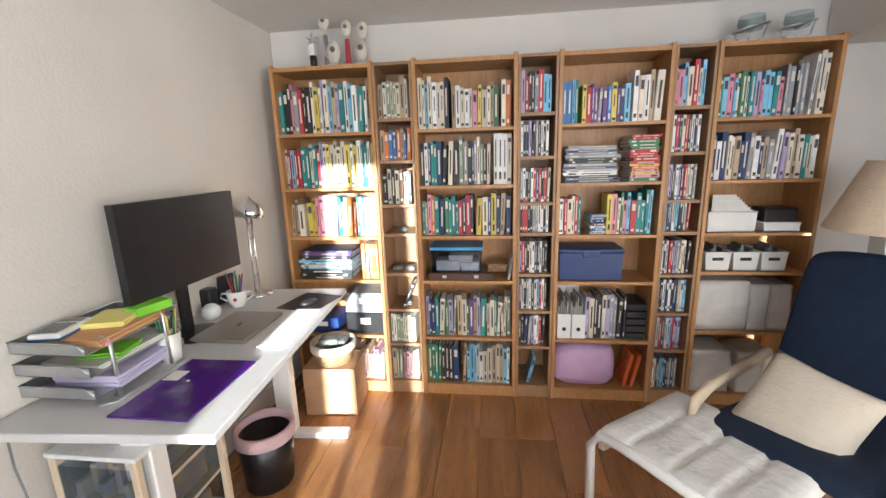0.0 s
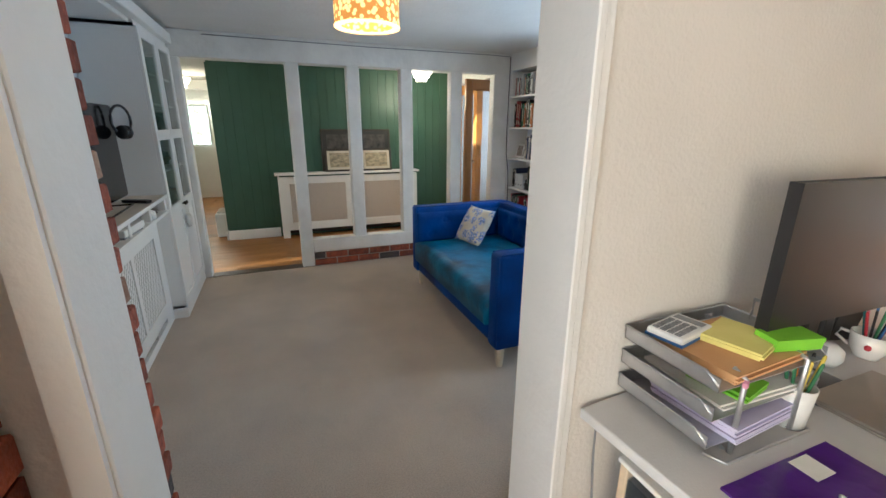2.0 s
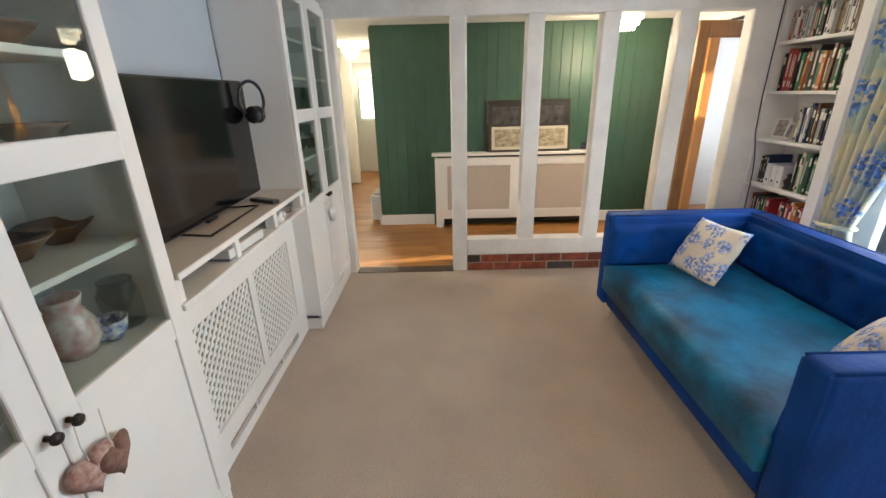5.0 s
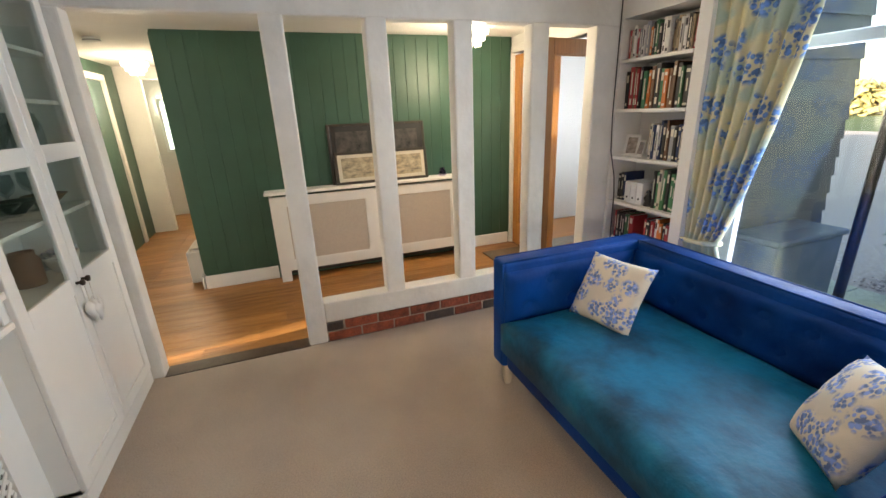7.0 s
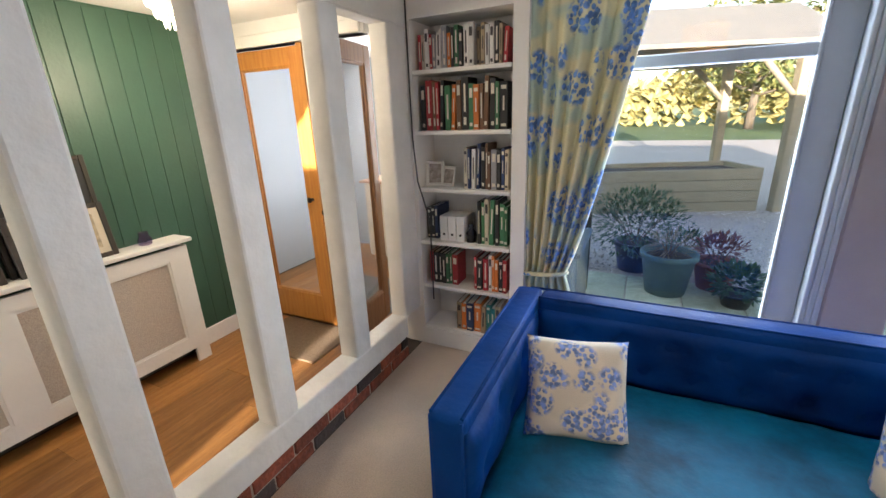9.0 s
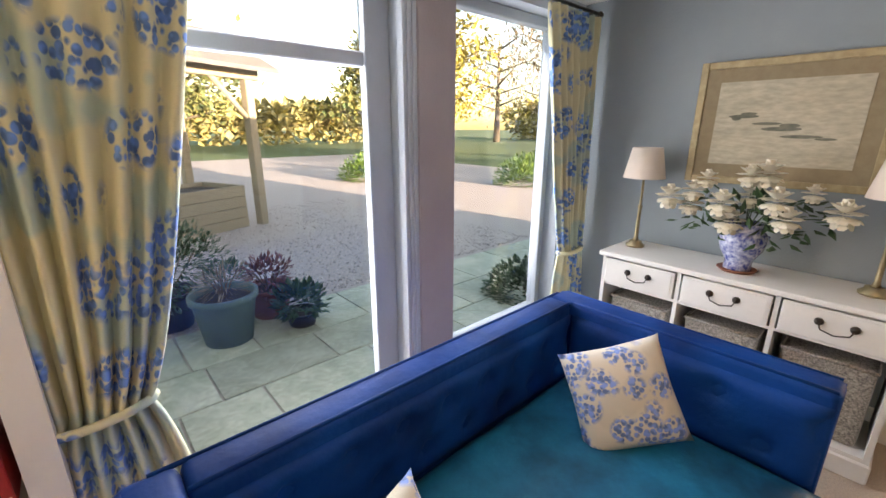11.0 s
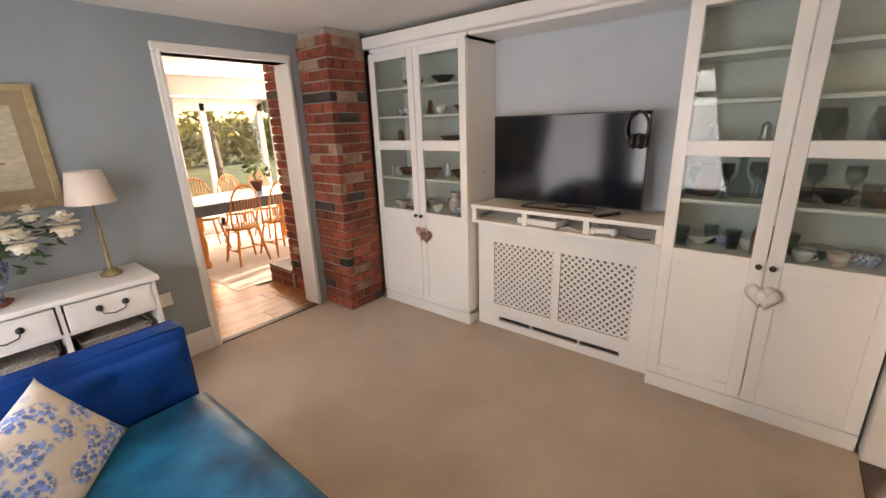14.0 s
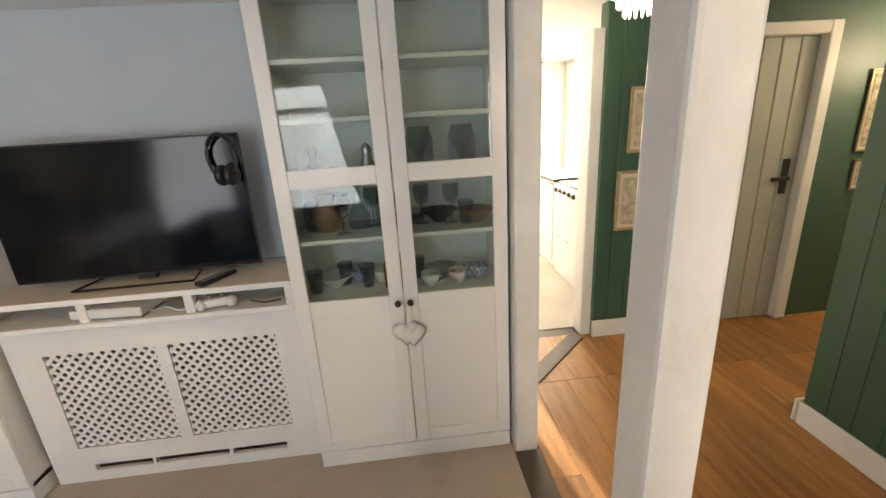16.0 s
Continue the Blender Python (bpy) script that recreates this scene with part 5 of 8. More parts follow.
def bookcase(x0, x1, levels, label, mat, t=0.022, setback=0.0):
    b = thing("bookcase", label, "bookcase", ((x0 + x1) / 2, BY0 + setback, 0), 0, "row of bookcases")
    h, d = (x1 - x0) / 2 - 0.001, BY1 - BY0 - setback
    for s in (-1, 1):
        part("side_panel", boxes((s * h, 0, 0, s * (h - t), d, BZ - (0.012 if setback else 0)), bevel=0.0015), mat, b)
    part("top_panel", boxes((-h + t, 0.002, BZ - t - 0.012, h - t, d, BZ - 0.012)), mat, b)
    part("back_panel", boxes((-h + t, d - 0.006, 0.07, h - t, d - 0.001, BZ - t - 0.012)), mat, b)
    part("kick_board", boxes((-h + t, 0.012, 0, h - t, 0.028, levels[0] - 0.018)), mat, b)
    for z in levels:
        part("shelf", boxes((-h + t, 0.003, z - 0.018, h - t, d - 0.006, z), bevel=0.001), mat, b)
    return b


XW = ((-0.972, -0.348), (-0.115, 0.486), (0.709, 1.305), (1.518, 2.115))
XN = ((-0.348, -0.115), (0.486, 0.709), (1.305, 1.518))
for (a, b), lv in zip(XW, (WIDE_LEVELS,) * 3 + (WIDE4_LEVELS,)):
    bookcase(a, b, lv, "tall oak bookcase with five shelves, packed with books", shelf_oak)
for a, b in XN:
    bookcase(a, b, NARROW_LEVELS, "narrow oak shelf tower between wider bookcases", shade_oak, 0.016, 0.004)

SG = "books in the study"


def fill(case, level, segs, levels=WIDE_LEVELS):
    x0, x1 = XW[case][0] + 0.026, XW[case][1] - 0.026
    z = levels[level]
    top = (list(levels) + [BZ - 0.03])[level + 1] - 0.02
    for f0, f1, pal, tall, wide in segs:
        book_row(x0 + (x1 - x0) * f0, x0 + (x1 - x0) * f1, BY0 + 0.035, z + 0.0006, top, pal, tall=tall, wide=wide, group=SG)


mixed_pal = ["cream", "white", "sage", "teal", "grey", "tan", "black", "navy", "pink", "green", "orange", "cream", "purple", "sky"]
pale_pal = ["cream", "white", "sky", "cream", "pink", "lilac", "yellow", "teal", "white", "tan"]
dark_pal = ["black", "navy", "brown", "teal", "green", "purple", "grey", "cream"]
N = (0.013, 0.030)
W = (0.018, 0.040)
# first case, top shelf down
fill(0, 5, [(0, 0.35, ["navy", "grey", "black", "teal", "pink", "red", "cream"], (0.72, 0.90), N), (0.35, 1, pale_pal, (0.76, 0.92), N)])
fill(0, 4, [(0, 0.4, ["cream", "teal", "green", "red", "grey", "sky"], (0.74, 0.9), N), (0.4, 1, ["cream", "white", "white", "yellow", "teal", "lilac"], (0.8, 0.93), N)])
fill(0, 3, [(0, 0.18, ["cream", "tan", "red"], (0.7, 0.85), W), (0.19, 0.3, ["brown", "sage", "yellow"], (0.7, 0.95), W), (0.3, 1, ["cream", "white", "pink", "teal", "lilac", "orange"], (0.74, 0.9), N)])
book_pile(-0.735, BY0 + 0.03, WIDE_LEVELS[2] + 0.0006, 11, ["black", "navy", "sky", "purple", "grey", "black", "white"], size=(0.36, 0.23), thick=(0.009, 0.024), group=SG)
fill(0, 2, [(0.78, 0.98, ["orange", "orange", "yellow", "sage", "grey"], (0.80, 0.93), N)])
fill(0, 0, [(0.42, 0.98, ["cream", "pink", "white", "grey", "tan"], (0.55, 0.72), N)])
# second case
fill(1, 5, [(0, 0.36, ["cream", "black", "white", "navy", "cream", "sky"], (0.70, 0.88), N), (0.36, 0.88, ["cream", "yellow", "white", "pink", "purple", "green", "tan", "sage"], (0.56, 0.74), N), (0.88, 1, ["orange", "cream"], (0.74, 0.78), W)])
fill(1, 4, [(0, 0.78, ["grey", "navy", "cream", "sage", "white", "teal", "green", "black"], (0.76, 0.93), N), (0.80, 1, ["white", "cream"], (0.88, 0.95), (0.022, 0.03))])
fill(1, 3, [(0, 0.6, ["navy", "teal", "orange", "green", "sage", "pink", "red", "purple"], (0.70, 0.92), N), (0.6, 1, ["cream", "navy", "tan", "yellow", "sage"], (0.78, 0.9), W)])
fill(1, 1, [(0, 1, ["teal", "cream", "lilac", "sage", "tan", "purple", "green", "cream", "navy"], (0.60, 0.76), N)])
fill(1, 0, [(0, 0.16, ["green", "teal", "sage"], (0.82, 0.88), N), (0.17, 0.40, ["black", "navy", "black"], (0.80, 0.9), W), (0.42, 1, ["cream", "white", "sky", "cream", "tan"], (0.66, 0.90), N)])
# third case
fill(2, 5, [(0, 0.20, ["sky", "blue", "teal"], (0.66, 0.74), N), (0.20, 0.68, ["cream", "yellow", "purple", "blue", "red", "sky", "grey", "navy"], (0.54, 0.64), N), (0.70, 1, ["white", "tan", "black", "cream"], (0.70, 0.84), W)])
book_pile(0.905, BY0 + 0.02, WIDE_LEVELS[4] + 0.0006, 15, ["black", "grey", "white", "navy", "grey", "black"], size=(0.31, 0.22), thick=(0.007, 0.020), group=SG)
book_pile(1.195, BY0 + 0.02, WIDE_LEVELS[4] + 0.0006, 16, ["red", "pink", "red", "orange", "yellow", "red", "green"], size=(0.165, 0.20), thick=(0.009, 0.020), group=SG)
fill(2, 3, [(0, 0.28, ["pink", "cream", "teal", "red", "white"], (0.7, 0.8), N), (0.5, 1, ["red", "teal", "pink", "cream", "orange", "sky", "yellow", "green"], (0.68, 0.9), N)])
book_pile(0.955, BY0 + 0.03, WIDE_LEVELS[3] + 0.0006, 7, ["navy", "grey", "white", "blue"], size=(0.085, 0.16), thick=(0.012, 0.02), group=SG)
fill(2, 1, [(0.32, 0.78, ["grey", "cream", "black", "white", "lilac", "tan"], (0.7, 0.82), N)])
fill(3, 5, [(0, 0.62, ["green", "sage", "teal", "lilac", "pink", "purple", "cream", "sky"], (0.55, 0.72), N), (0.62, 0.82, ["black", "grey", "navy", "red"], (0.70, 0.80), N), (0.84, 0.98, ["white", "cream"], (0.88, 0.94), N)], WIDE4_LEVELS)
fill(3, 4, [(0, 0.98, ["cream", "navy", "white", "tan", "lilac", "black", "teal", "grey", "cream"], (0.66, 0.86), N)], WIDE4_LEVELS)
# narrow towers
dv = ["grey", "white", "black", "navy", "white", "cream", "sky", "black", "red", "lilac"]
dvd_first = len(bpy.data.objects)
for k, (a, b) in enumerate(XN):
    for lv in range(8):
        z, top = NARROW_LEVELS[lv], (list(NARROW_LEVELS) + [BZ - 0.035])[lv + 1] - 0.02
        x0, x1 = a + 0.020, b - 0.020
        if k == 0 and lv in (2, 3, 4):
            continue
        if k == 1 and lv == 0:
            a_book("sky", x0 + 0.06, BY0 + 0.04, z + 0.002, 0.02, 0.15, 0.17, 0, 14, group=SG)
            continue
        pal = {0: ["cream", "white", "sage", "pink", "tan"], 1: dv, 2: dv}[k] if not (k == 2 and lv == 7) else ["sky", "sky", "pink", "cream", "red"]
        if k == 0 and lv == 5:
            pal = ["black", "red", "cream", "brown"]
        if k == 0 and lv == 6:
            pal = ["blue", "teal", "orange", "cream", "tan"]
        if k == 0 or lv in (7,):
            book_row(x0, x1 - 0.01, BY0 + 0.03, z + 0.0006, top, pal, wide=(0.012, 0.028), tall=(0.72, 0.9), group=SG)
        else:
            book_row(x0, x1 - 0.01, BY0 + 0.03, z + 0.0006, z + 0.195, pal, wide=(0.0135, 0.0145), tall=(0.965, 0.975), depth=(0.134, 0.136), group="film cases in the study", name="dvd_case", category="film case", jitter=0.02)


def crate(name, label, place, w, d, h, mat, category="storage box", group="", slot=True, lid=None, taper=0.01):
    """An open-topped or lidded box with walls, a rim and a hand slot."""
    c = thing(name, label, category, place, 0, group)
    bm = bmesh.new()
    t = 0.004
    for q in ((-w / 2, 0, w / 2, t), (-w / 2, d - t, w / 2, d), (-w / 2, t, -w / 2 + t, d - t), (w / 2 - t, t, w / 2, d - t)):
        bx(bm, q[0], q[1], 0, q[2], q[3], h)
    bx(bm, -w / 2, 0, 0, w / 2, d, t)
    for v in bm.verts:
        if v.co.z < h / 2:
            v.co.x *= 1 - taper / w
    part("box", bm, mat, c)
    part("rim", tube([(-w / 2, 0, h), (w / 2, 0, h), (w / 2, d, h), (-w / 2, d, h)], 0.004, 6, close=True), mat, c)
    if slot:
        # no opening is cut: a black strip gives the slot its dark inside
        part("hand_slot", boxes((-0.03, -0.0015, h * 0.55, 0.03, 0.001, h * 0.72), bevel=0.001), black_plastic, c, "dark hand slot")
    if lid:
        part("lid", boxes((-w / 2 - 0.006, -0.006, h + 0.002, w / 2 + 0.006, d + 0.006, h + 0.022), bevel=0.005, segs=2), lid, c)
    return c


rg = random.Random(3)


def clutter(n, x0, x1, y, z, colors, hmax, name="folded_paper", label="loose papers standing in a shelf box"):
    bm = bmesh.new()
    for _ in range(n):
        x = rg.uniform(x0, x1)
        bx(bm, x, y, z, x + rg.uniform(0.004, 0.02), y + rg.uniform(0.05, 0.14), z + rg.uniform(0.6, 1) * hmax)
    return solid(name, bm, colors, label, "papers")


Y = BY0 + 0.03
dark_odds = M("dark_odds", (0.06, 0.07, 0.07), (0.22, 0.22, 0.20), 0.6, 30)
clear_plastic = glass("clear_plastic", (0.85, 0.90, 0.95), 0.1, 0.8)
blue_lid = M("blue_lid", (0.10, 0.32, 0.62), (0.08, 0.28, 0.56), 0.35, 10)
navy_plastic = M("navy_plastic", (0.015, 0.04, 0.16), (0.012, 0.032, 0.13), 0.4, 8)
lilac_cloth = M("lilac_cloth", (0.62, 0.42, 0.62), (0.54, 0.35, 0.55), 0.85, 6, 0.4, 40)
orange_cloth = M("orange_bag", (0.62, 0.14, 0.03), (0.50, 0.10, 0.02), 0.8, 20, 0.5)
linen = M("grey_linen", (0.62, 0.60, 0.56), (0.52, 0.50, 0.46), 0.9, 10, 0.5, 120)
card_mat = M("cardboard", (0.42, 0.26, 0.14), (0.36, 0.21, 0.11), 0.85, 10, 0.2)
dark_wood = M("dark_wood_box", (0.09, 0.04, 0.025), (0.06, 0.028, 0.018), 0.4, 8)
cr = crate("storage_box", "clear plastic box with a bright blue lid on a bookcase shelf", (0.115, Y, 0.805), 0.32, 0.2, 0.135, clear_plastic, slot=False, lid=blue_lid)
part("contents", boxes((-0.13, 0.02, 0.006, 0.02, 0.16, 0.07), (-0.05, 0.03, 0.03, 0.10, 0.12, 0.10), (0.03, 0.02, 0.006, 0.14, 0.17, 0.06), bevel=0.004), M("box_contents", (0.62, 0.50, 0.46), (0.70, 0.70, 0.72), 0.6, 16), cr)
gm = thing("games_box", "flat dark wooden games box with two brass catches", "box", (0.14, Y - 0.01, 0.7606), 0)
part("case", boxes((-0.20, 0, 0, 0.20, 0.22, 0.042), bevel=0.003), dark_wood, gm)
for x in (-0.10, 0.10):
    part("catch", boxes((x - 0.014, -0.003, 0.012, x + 0.014, 0.001, 0.030), bevel=0.001), metal_silver, gm)
solid("chess_box", boxes((-0.06, 0, 0, 0.06, 0.12, 0.05), bevel=0.003), M("chequer_wood", (0.30, 0.16, 0.07), (0.06, 0.03, 0.02), 0.4, 60), "small patterned wooden box on the games box", "box", (0.37, Y + 0.03, 0.8035))
a_book("cream", 0.44, Y, 0.762, 0.016, 0.15, 0.14, 0, 9, group=SG)
cr = crate("storage_box", "navy blue lidded plastic box on a bookcase shelf", (0.93, Y, 0.7606), 0.37, 0.22, 0.165, navy_plastic, slot=False, lid=navy_plastic)
part("clip", boxes((-0.05, -0.012, 0.14, 0.05, -0.002, 0.185), bevel=0.004), navy_plastic, cr)
for x in (0.785, 0.872):
    bf = thing("magazine_file", "white magazine file with a round finger hole", "magazine file", (x, Y - 0.005, 0.3956), 0, "magazine files")
    part("case", boxes((-0.041, 0, 0, 0.041, 0.004, 0.155), (-0.041, 0.004, 0, -0.038, 0.23, 0.23), (0.038, 0.004, 0, 0.041, 0.23, 0.23), (-0.041, 0.226, 0, 0.041, 0.23, 0.27), bevel=0.001), white_plastic, bf)
    # uncut front: a black disc paints the hole's dark inside
    part("finger_hole", lathe([(0, 0), (0.012, 0), (0.012, 0.002), (0, 0.002)], 14, mat=Matrix.Translation((0, 0.0, 0.06)) @ Matrix.Rotation(radians(90), 4, "X")), black_plastic, bf)
    part("papers", boxes(*[(-0.03 + i * 0.012, 0.02, 0.004, -0.023 + i * 0.012, 0.20, 0.20 + 0.03 * (i % 3)) for i in range(5)]), M("grey_papers", (0.30, 0.30, 0.30), (0.5, 0.46, 0.34), 0.7, 12), bf)
for i in range(5):
    solid("document_tray", boxes((-0.06, 0, 0, 0.06, 0.2, 0.038), bevel=0.004), black_plastic, "black plastic tray stacked on a bookcase shelf", "tray", (1.215, Y, 0.397 + i * 0.045), 0, "stacked trays")
bag = bmesh.new()
bmesh.ops.create_uvsphere(bag, u_segments=28, v_segments=18, radius=1)
for v in bag.verts:
    n_ = noise.noise(v.co * 1.8) * 0.06
    v.co = Vector((math.copysign(abs(v.co.x) ** 0.45, v.co.x) * 0.195, math.copysign(abs(v.co.y) ** 0.6, v.co.y) * 0.105, math.copysign(abs(v.co.z) ** 0.5, v.co.z) * 0.13)) * (1 + n_)
    v.co.z += 0.135
zmin = min(v.co.z for v in bag.verts)
for v in bag.verts:
    v.co.z -= zmin
solid("fabric_bag", bag, lilac_cloth, "bulging lilac cloth bag on the bottom shelf", "bag", (0.925, Y + 0.09, 0.0756), 0, "", True)
solid("label_card", boxes((-0.06, 0, 0, 0.06, 0.05, 0.004)), paper, "white card lying on the lilac bag", "card", (0.90, Y + 0.04, 0.352))
for i, x in enumerate((1.165, 1.21)):
    ob = bmesh.new()
    bx(ob, -0.014, 0, 0, 0.014, 0.16, 0.22, bevel=0.012, segs=2)
    solid("reusable_bag", ob, orange_cloth, "folded orange bag leaning on the bottom shelf", "bag", (x, Y, 0.079), 0, "folded orange bags", False, (0, 12))
# right-hand case: tubs, boxes, linen bundles
for x in (1.62, 1.77, 1.92):
    cr = crate("storage_tub", "small cream tub with a dark hand slot on a shelf", (x + 0.02, Y, 0.8226), 0.142, 0.19, 0.105, ceramic, group="cream tubs on the shelf", taper=0.02)
    part("contents", boxes(*[(-0.055 + 0.022 * i, 0.02 + 0.01 * (i % 3), 0.006, -0.038 + 0.022 * i, 0.15, 0.10 + 0.02 * ((i * 7) % 3)) for i in range(5)], bevel=0.002), dark_odds, cr)
cr = crate("storage_tub", "white tray-like box of papers on a shelf", (1.69, Y, 1.0426), 0.26, 0.2, 0.11, ceramic, slot=False)
part("papers", boxes(*[(-0.11 + 0.01 * i, 0.01 + 0.02 * i, 0.01, 0.11 - 0.005 * i, 0.014 + 0.02 * i, 0.12 + 0.012 * i) for i in range(7)]), paper, cr)
cr = crate("storage_tub", "low white box holding a dark speaker on a shelf", (1.955, Y, 1.0426), 0.19, 0.18, 0.05, ceramic, slot=False)
solid("speaker", boxes((-0.085, 0, 0, 0.085, 0.13, 0.12), bevel=0.006, segs=2), black_plastic, "black box speaker in a low white box", "speaker", (1.955, Y + 0.02, 1.048))
for x, w, h, z, lb in ((1.69, 0.29, 0.29, 0.4686, "grey linen box on a bookcase shelf"), (1.895, 0.10, 0.27, 0.4686, "pale linen file on a bookcase shelf"), (2.01, 0.11, 0.27, 0.4686, "pale linen file on a bookcase shelf"),
                       (1.67, 0.22, 0.26, 0.0756, "crumpled pale cloth bundle on the bottom shelf"), (1.92, 0.20, 0.25, 0.0756, "crumpled pale cloth bundle on the bottom shelf")):
    bm = bmesh.new()
    bmesh.ops.create_grid(bm, x_segments=1, y_segments=1, size=0.001)
    bm.clear()
    bx(bm, -w / 2, 0, 0, w / 2, 0.22, h)
    bmesh.ops.subdivide_edges(bm, edges=bm.edges[:], cuts=7, use_grid_fill=True)
    amp = 0.016 if z < 0.2 else 0.006
    for v in bm.verts:
        if v.co.z > 0.01:
            v.co += Vector((noise.noise(v.co * 14), noise.noise(v.co * 12 + Vector((5, 0, 0))), 0.5 * noise.noise(v.co * 13 + Vector((0, 5, 0))))) * amp
            v.co.x *= 1 - 0.04 * (v.co.z / h) ** 3
            v.co.z = min(v.co.z, h)
    solid("cloth_box" if z > 0.2 else "cloth_bundle", bm, linen, lb, "storage box", (x, Y, z + 0.001), rg.uniform(-2, 2), "", True)
# first case, lower shelves: boxes and odds beside the desk
for i, (x, w, z, h, mt, lb) in enumerate(((-0.50, 0.26, 0.3956, 0.14, black_plastic, "black file box"), (-0.50, 0.26, 0.537, 0.13, grey_plastic, "grey file box with a pale label"), (-0.80, 0.22, 0.3956, 0.10, navy_plastic, "blue file box"))):
    fb_ = thing("file_box", lb + " on a bookcase shelf", "file box", (x, Y, z))
    part("case", boxes((-w / 2, 0, 0, w / 2, 0.22, h), bevel=0.004), mt, fb_)
    part("label_holder", boxes((-0.035, -0.0015, h * 0.45, 0.035, 0.001, h * 0.75)), paper, fb_)
for x, z, r in ((-0.23, 1.052, 0.03), (-0.27, 0.807, 0.035), (-0.19, 0.807, 0.028), (-0.22, 0.577, 0.03)):
    solid("trinket", lathe([(0, 0), (r, 0), (r * 1.1, 0.018), (r * 0.6, 0.03), (0, 0.032)], 14), dark_odds, "small dark trinket on a narrow shelf", "trinket", (x, Y + 0.06, z), 0, "trinkets on the narrow shelves")
a_book("black", -0.235, Y, 0.5760, 0.02, 0.12, 0.17, 0, 24, group=SG)

# on top of the bookcases
tb = random.Random(9)


def trophy(x, kind, h):
    t = thing("trophy", "pale plaster trophy on a dark base on top of a bookcase" if kind else "glass star trophy on a black base on top of a bookcase", "trophy", (x, 2.56, BZ), 0, "trophies")
    if kind == 0:
        part("base", lathe([(0, 0), (0.022, 0), (0.022, 0.07), (0, 0.07)], 4, mat=Matrix.Rotation(radians(45), 4, "Z")), black_plastic, t)
        part("block", boxes((-0.014, -0.014, 0.07, 0.014, 0.014, 0.13)), ceramic, t)
        st = bmesh.new()
        for k in range(5):
            a = math.tau * k / 5 + math.pi / 2
            leaf_blade(st, (0, 0, 0.16), (math.cos(a), 0.0, math.sin(a)), 0.045, 0.03)
        part("star", st, metal_silver, t)
    else:
        part("base", lathe([(0, 0), (0.035, 0), (0.03, 0.012), (0, 0.012)], 14), ceramic, t)
        part("stem", lathe([(0, 0.012), (0.016, 0.012), (0.014, h * 0.55), (0, h * 0.55)], 12), BOOK_MATS["red"] if kind == 3 else metal_silver, t)
        part("head", lathe([(0, 0), (0.03, 0.003), (0.034, 0.012), (0.03, 0.02), (0, 0.022)], 18, mat=Matrix.Translation((0, 0, h * 0.75)) @ Matrix.Rotation(radians(90), 4, "X") @ Matrix.Diagonal((1, 1.3, 1, 1))), cream_cloth, t)
        part("medal", lathe([(0, 0), (0.012, 0.0), (0.012, 0.004), (0, 0.004)], 12, mat=Matrix.Translation((0, -0.022, h * 0.78)) @ Matrix.Rotation(radians(90), 4, "X")), dark_odds, t)


trophy(-0.74, 0, 0.2)
trophy(-0.655, 1, 0.32)
for x in (-0.60, -0.43):
    t = thing("shield_trophy", "cream shield plaque standing on top of a bookcase", "trophy", (x, 2.53, BZ), 0, "shields")
    part("base", boxes((-0.03, -0.015, 0, 0.03, 0.015, 0.012)), ceramic, t)
    part("shield", lathe([(0, 0), (0.05, 0.002), (0.052, 0.012), (0, 0.014)], 6, mat=Matrix.Translation((0, 0.005, 0.075)) @ Matrix.Rotation(radians(90), 4, "X") @ Matrix.Diagonal((0.9, 1.25, 1, 1))), cream_cloth, t)
    part("boss", lathe([(0, 0), (0.016, 0), (0.016, 0.004), (0, 0.004)], 12, mat=Matrix.Translation((0, -0.011, 0.09)) @ Matrix.Rotation(radians(90), 4, "X")), dark_odds, t)
trophy(-0.52, 3, 0.27)
trophy(-0.42, 2, 0.25)
for x in (1.72, 1.95):
    t = thing("candle_bowl", "glass bowl on a twisted metal stand with pebbles", "ornament", (x, 2.56, BZ), 0, "glass candle bowls")
    part("stones", boxes(*[(-0.07 + i * 0.018, -0.03 + 0.01 * (i % 3), 0, -0.055 + i * 0.018, -0.01 + 0.01 * (i % 3), 0.018 + 0.006 * (i % 2)) for i in range(8)], bevel=0.004, segs=2), ceramic, t)
    part("ring", tube([(0.085 * math.cos(a), 0.05 * math.sin(a), 0.075 + 0.02 * math.cos(a)) for a in np.linspace(0, math.tau, 20, endpoint=False)], 0.006, 6, close=True), metal_silver, t)
    part("stand", tube([(0.06, 0, 0), (0.07, 0, 0.04), (0.085, 0, 0.095)], 0.005, 6), metal_silver, t)
    part("stand", tube([(-0.06, 0, 0), (-0.07, 0, 0.03), (-0.085, 0, 0.055)], 0.005, 6), metal_silver, t)
    part("bowl", lathe([(0, 0.05), (0.05, 0.06), (0.065, 0.09), (0.06, 0.13), (0.057, 0.13), (0.062, 0.09), (0, 0.054)], 20), tumbler, t)

settle(*STUDY)

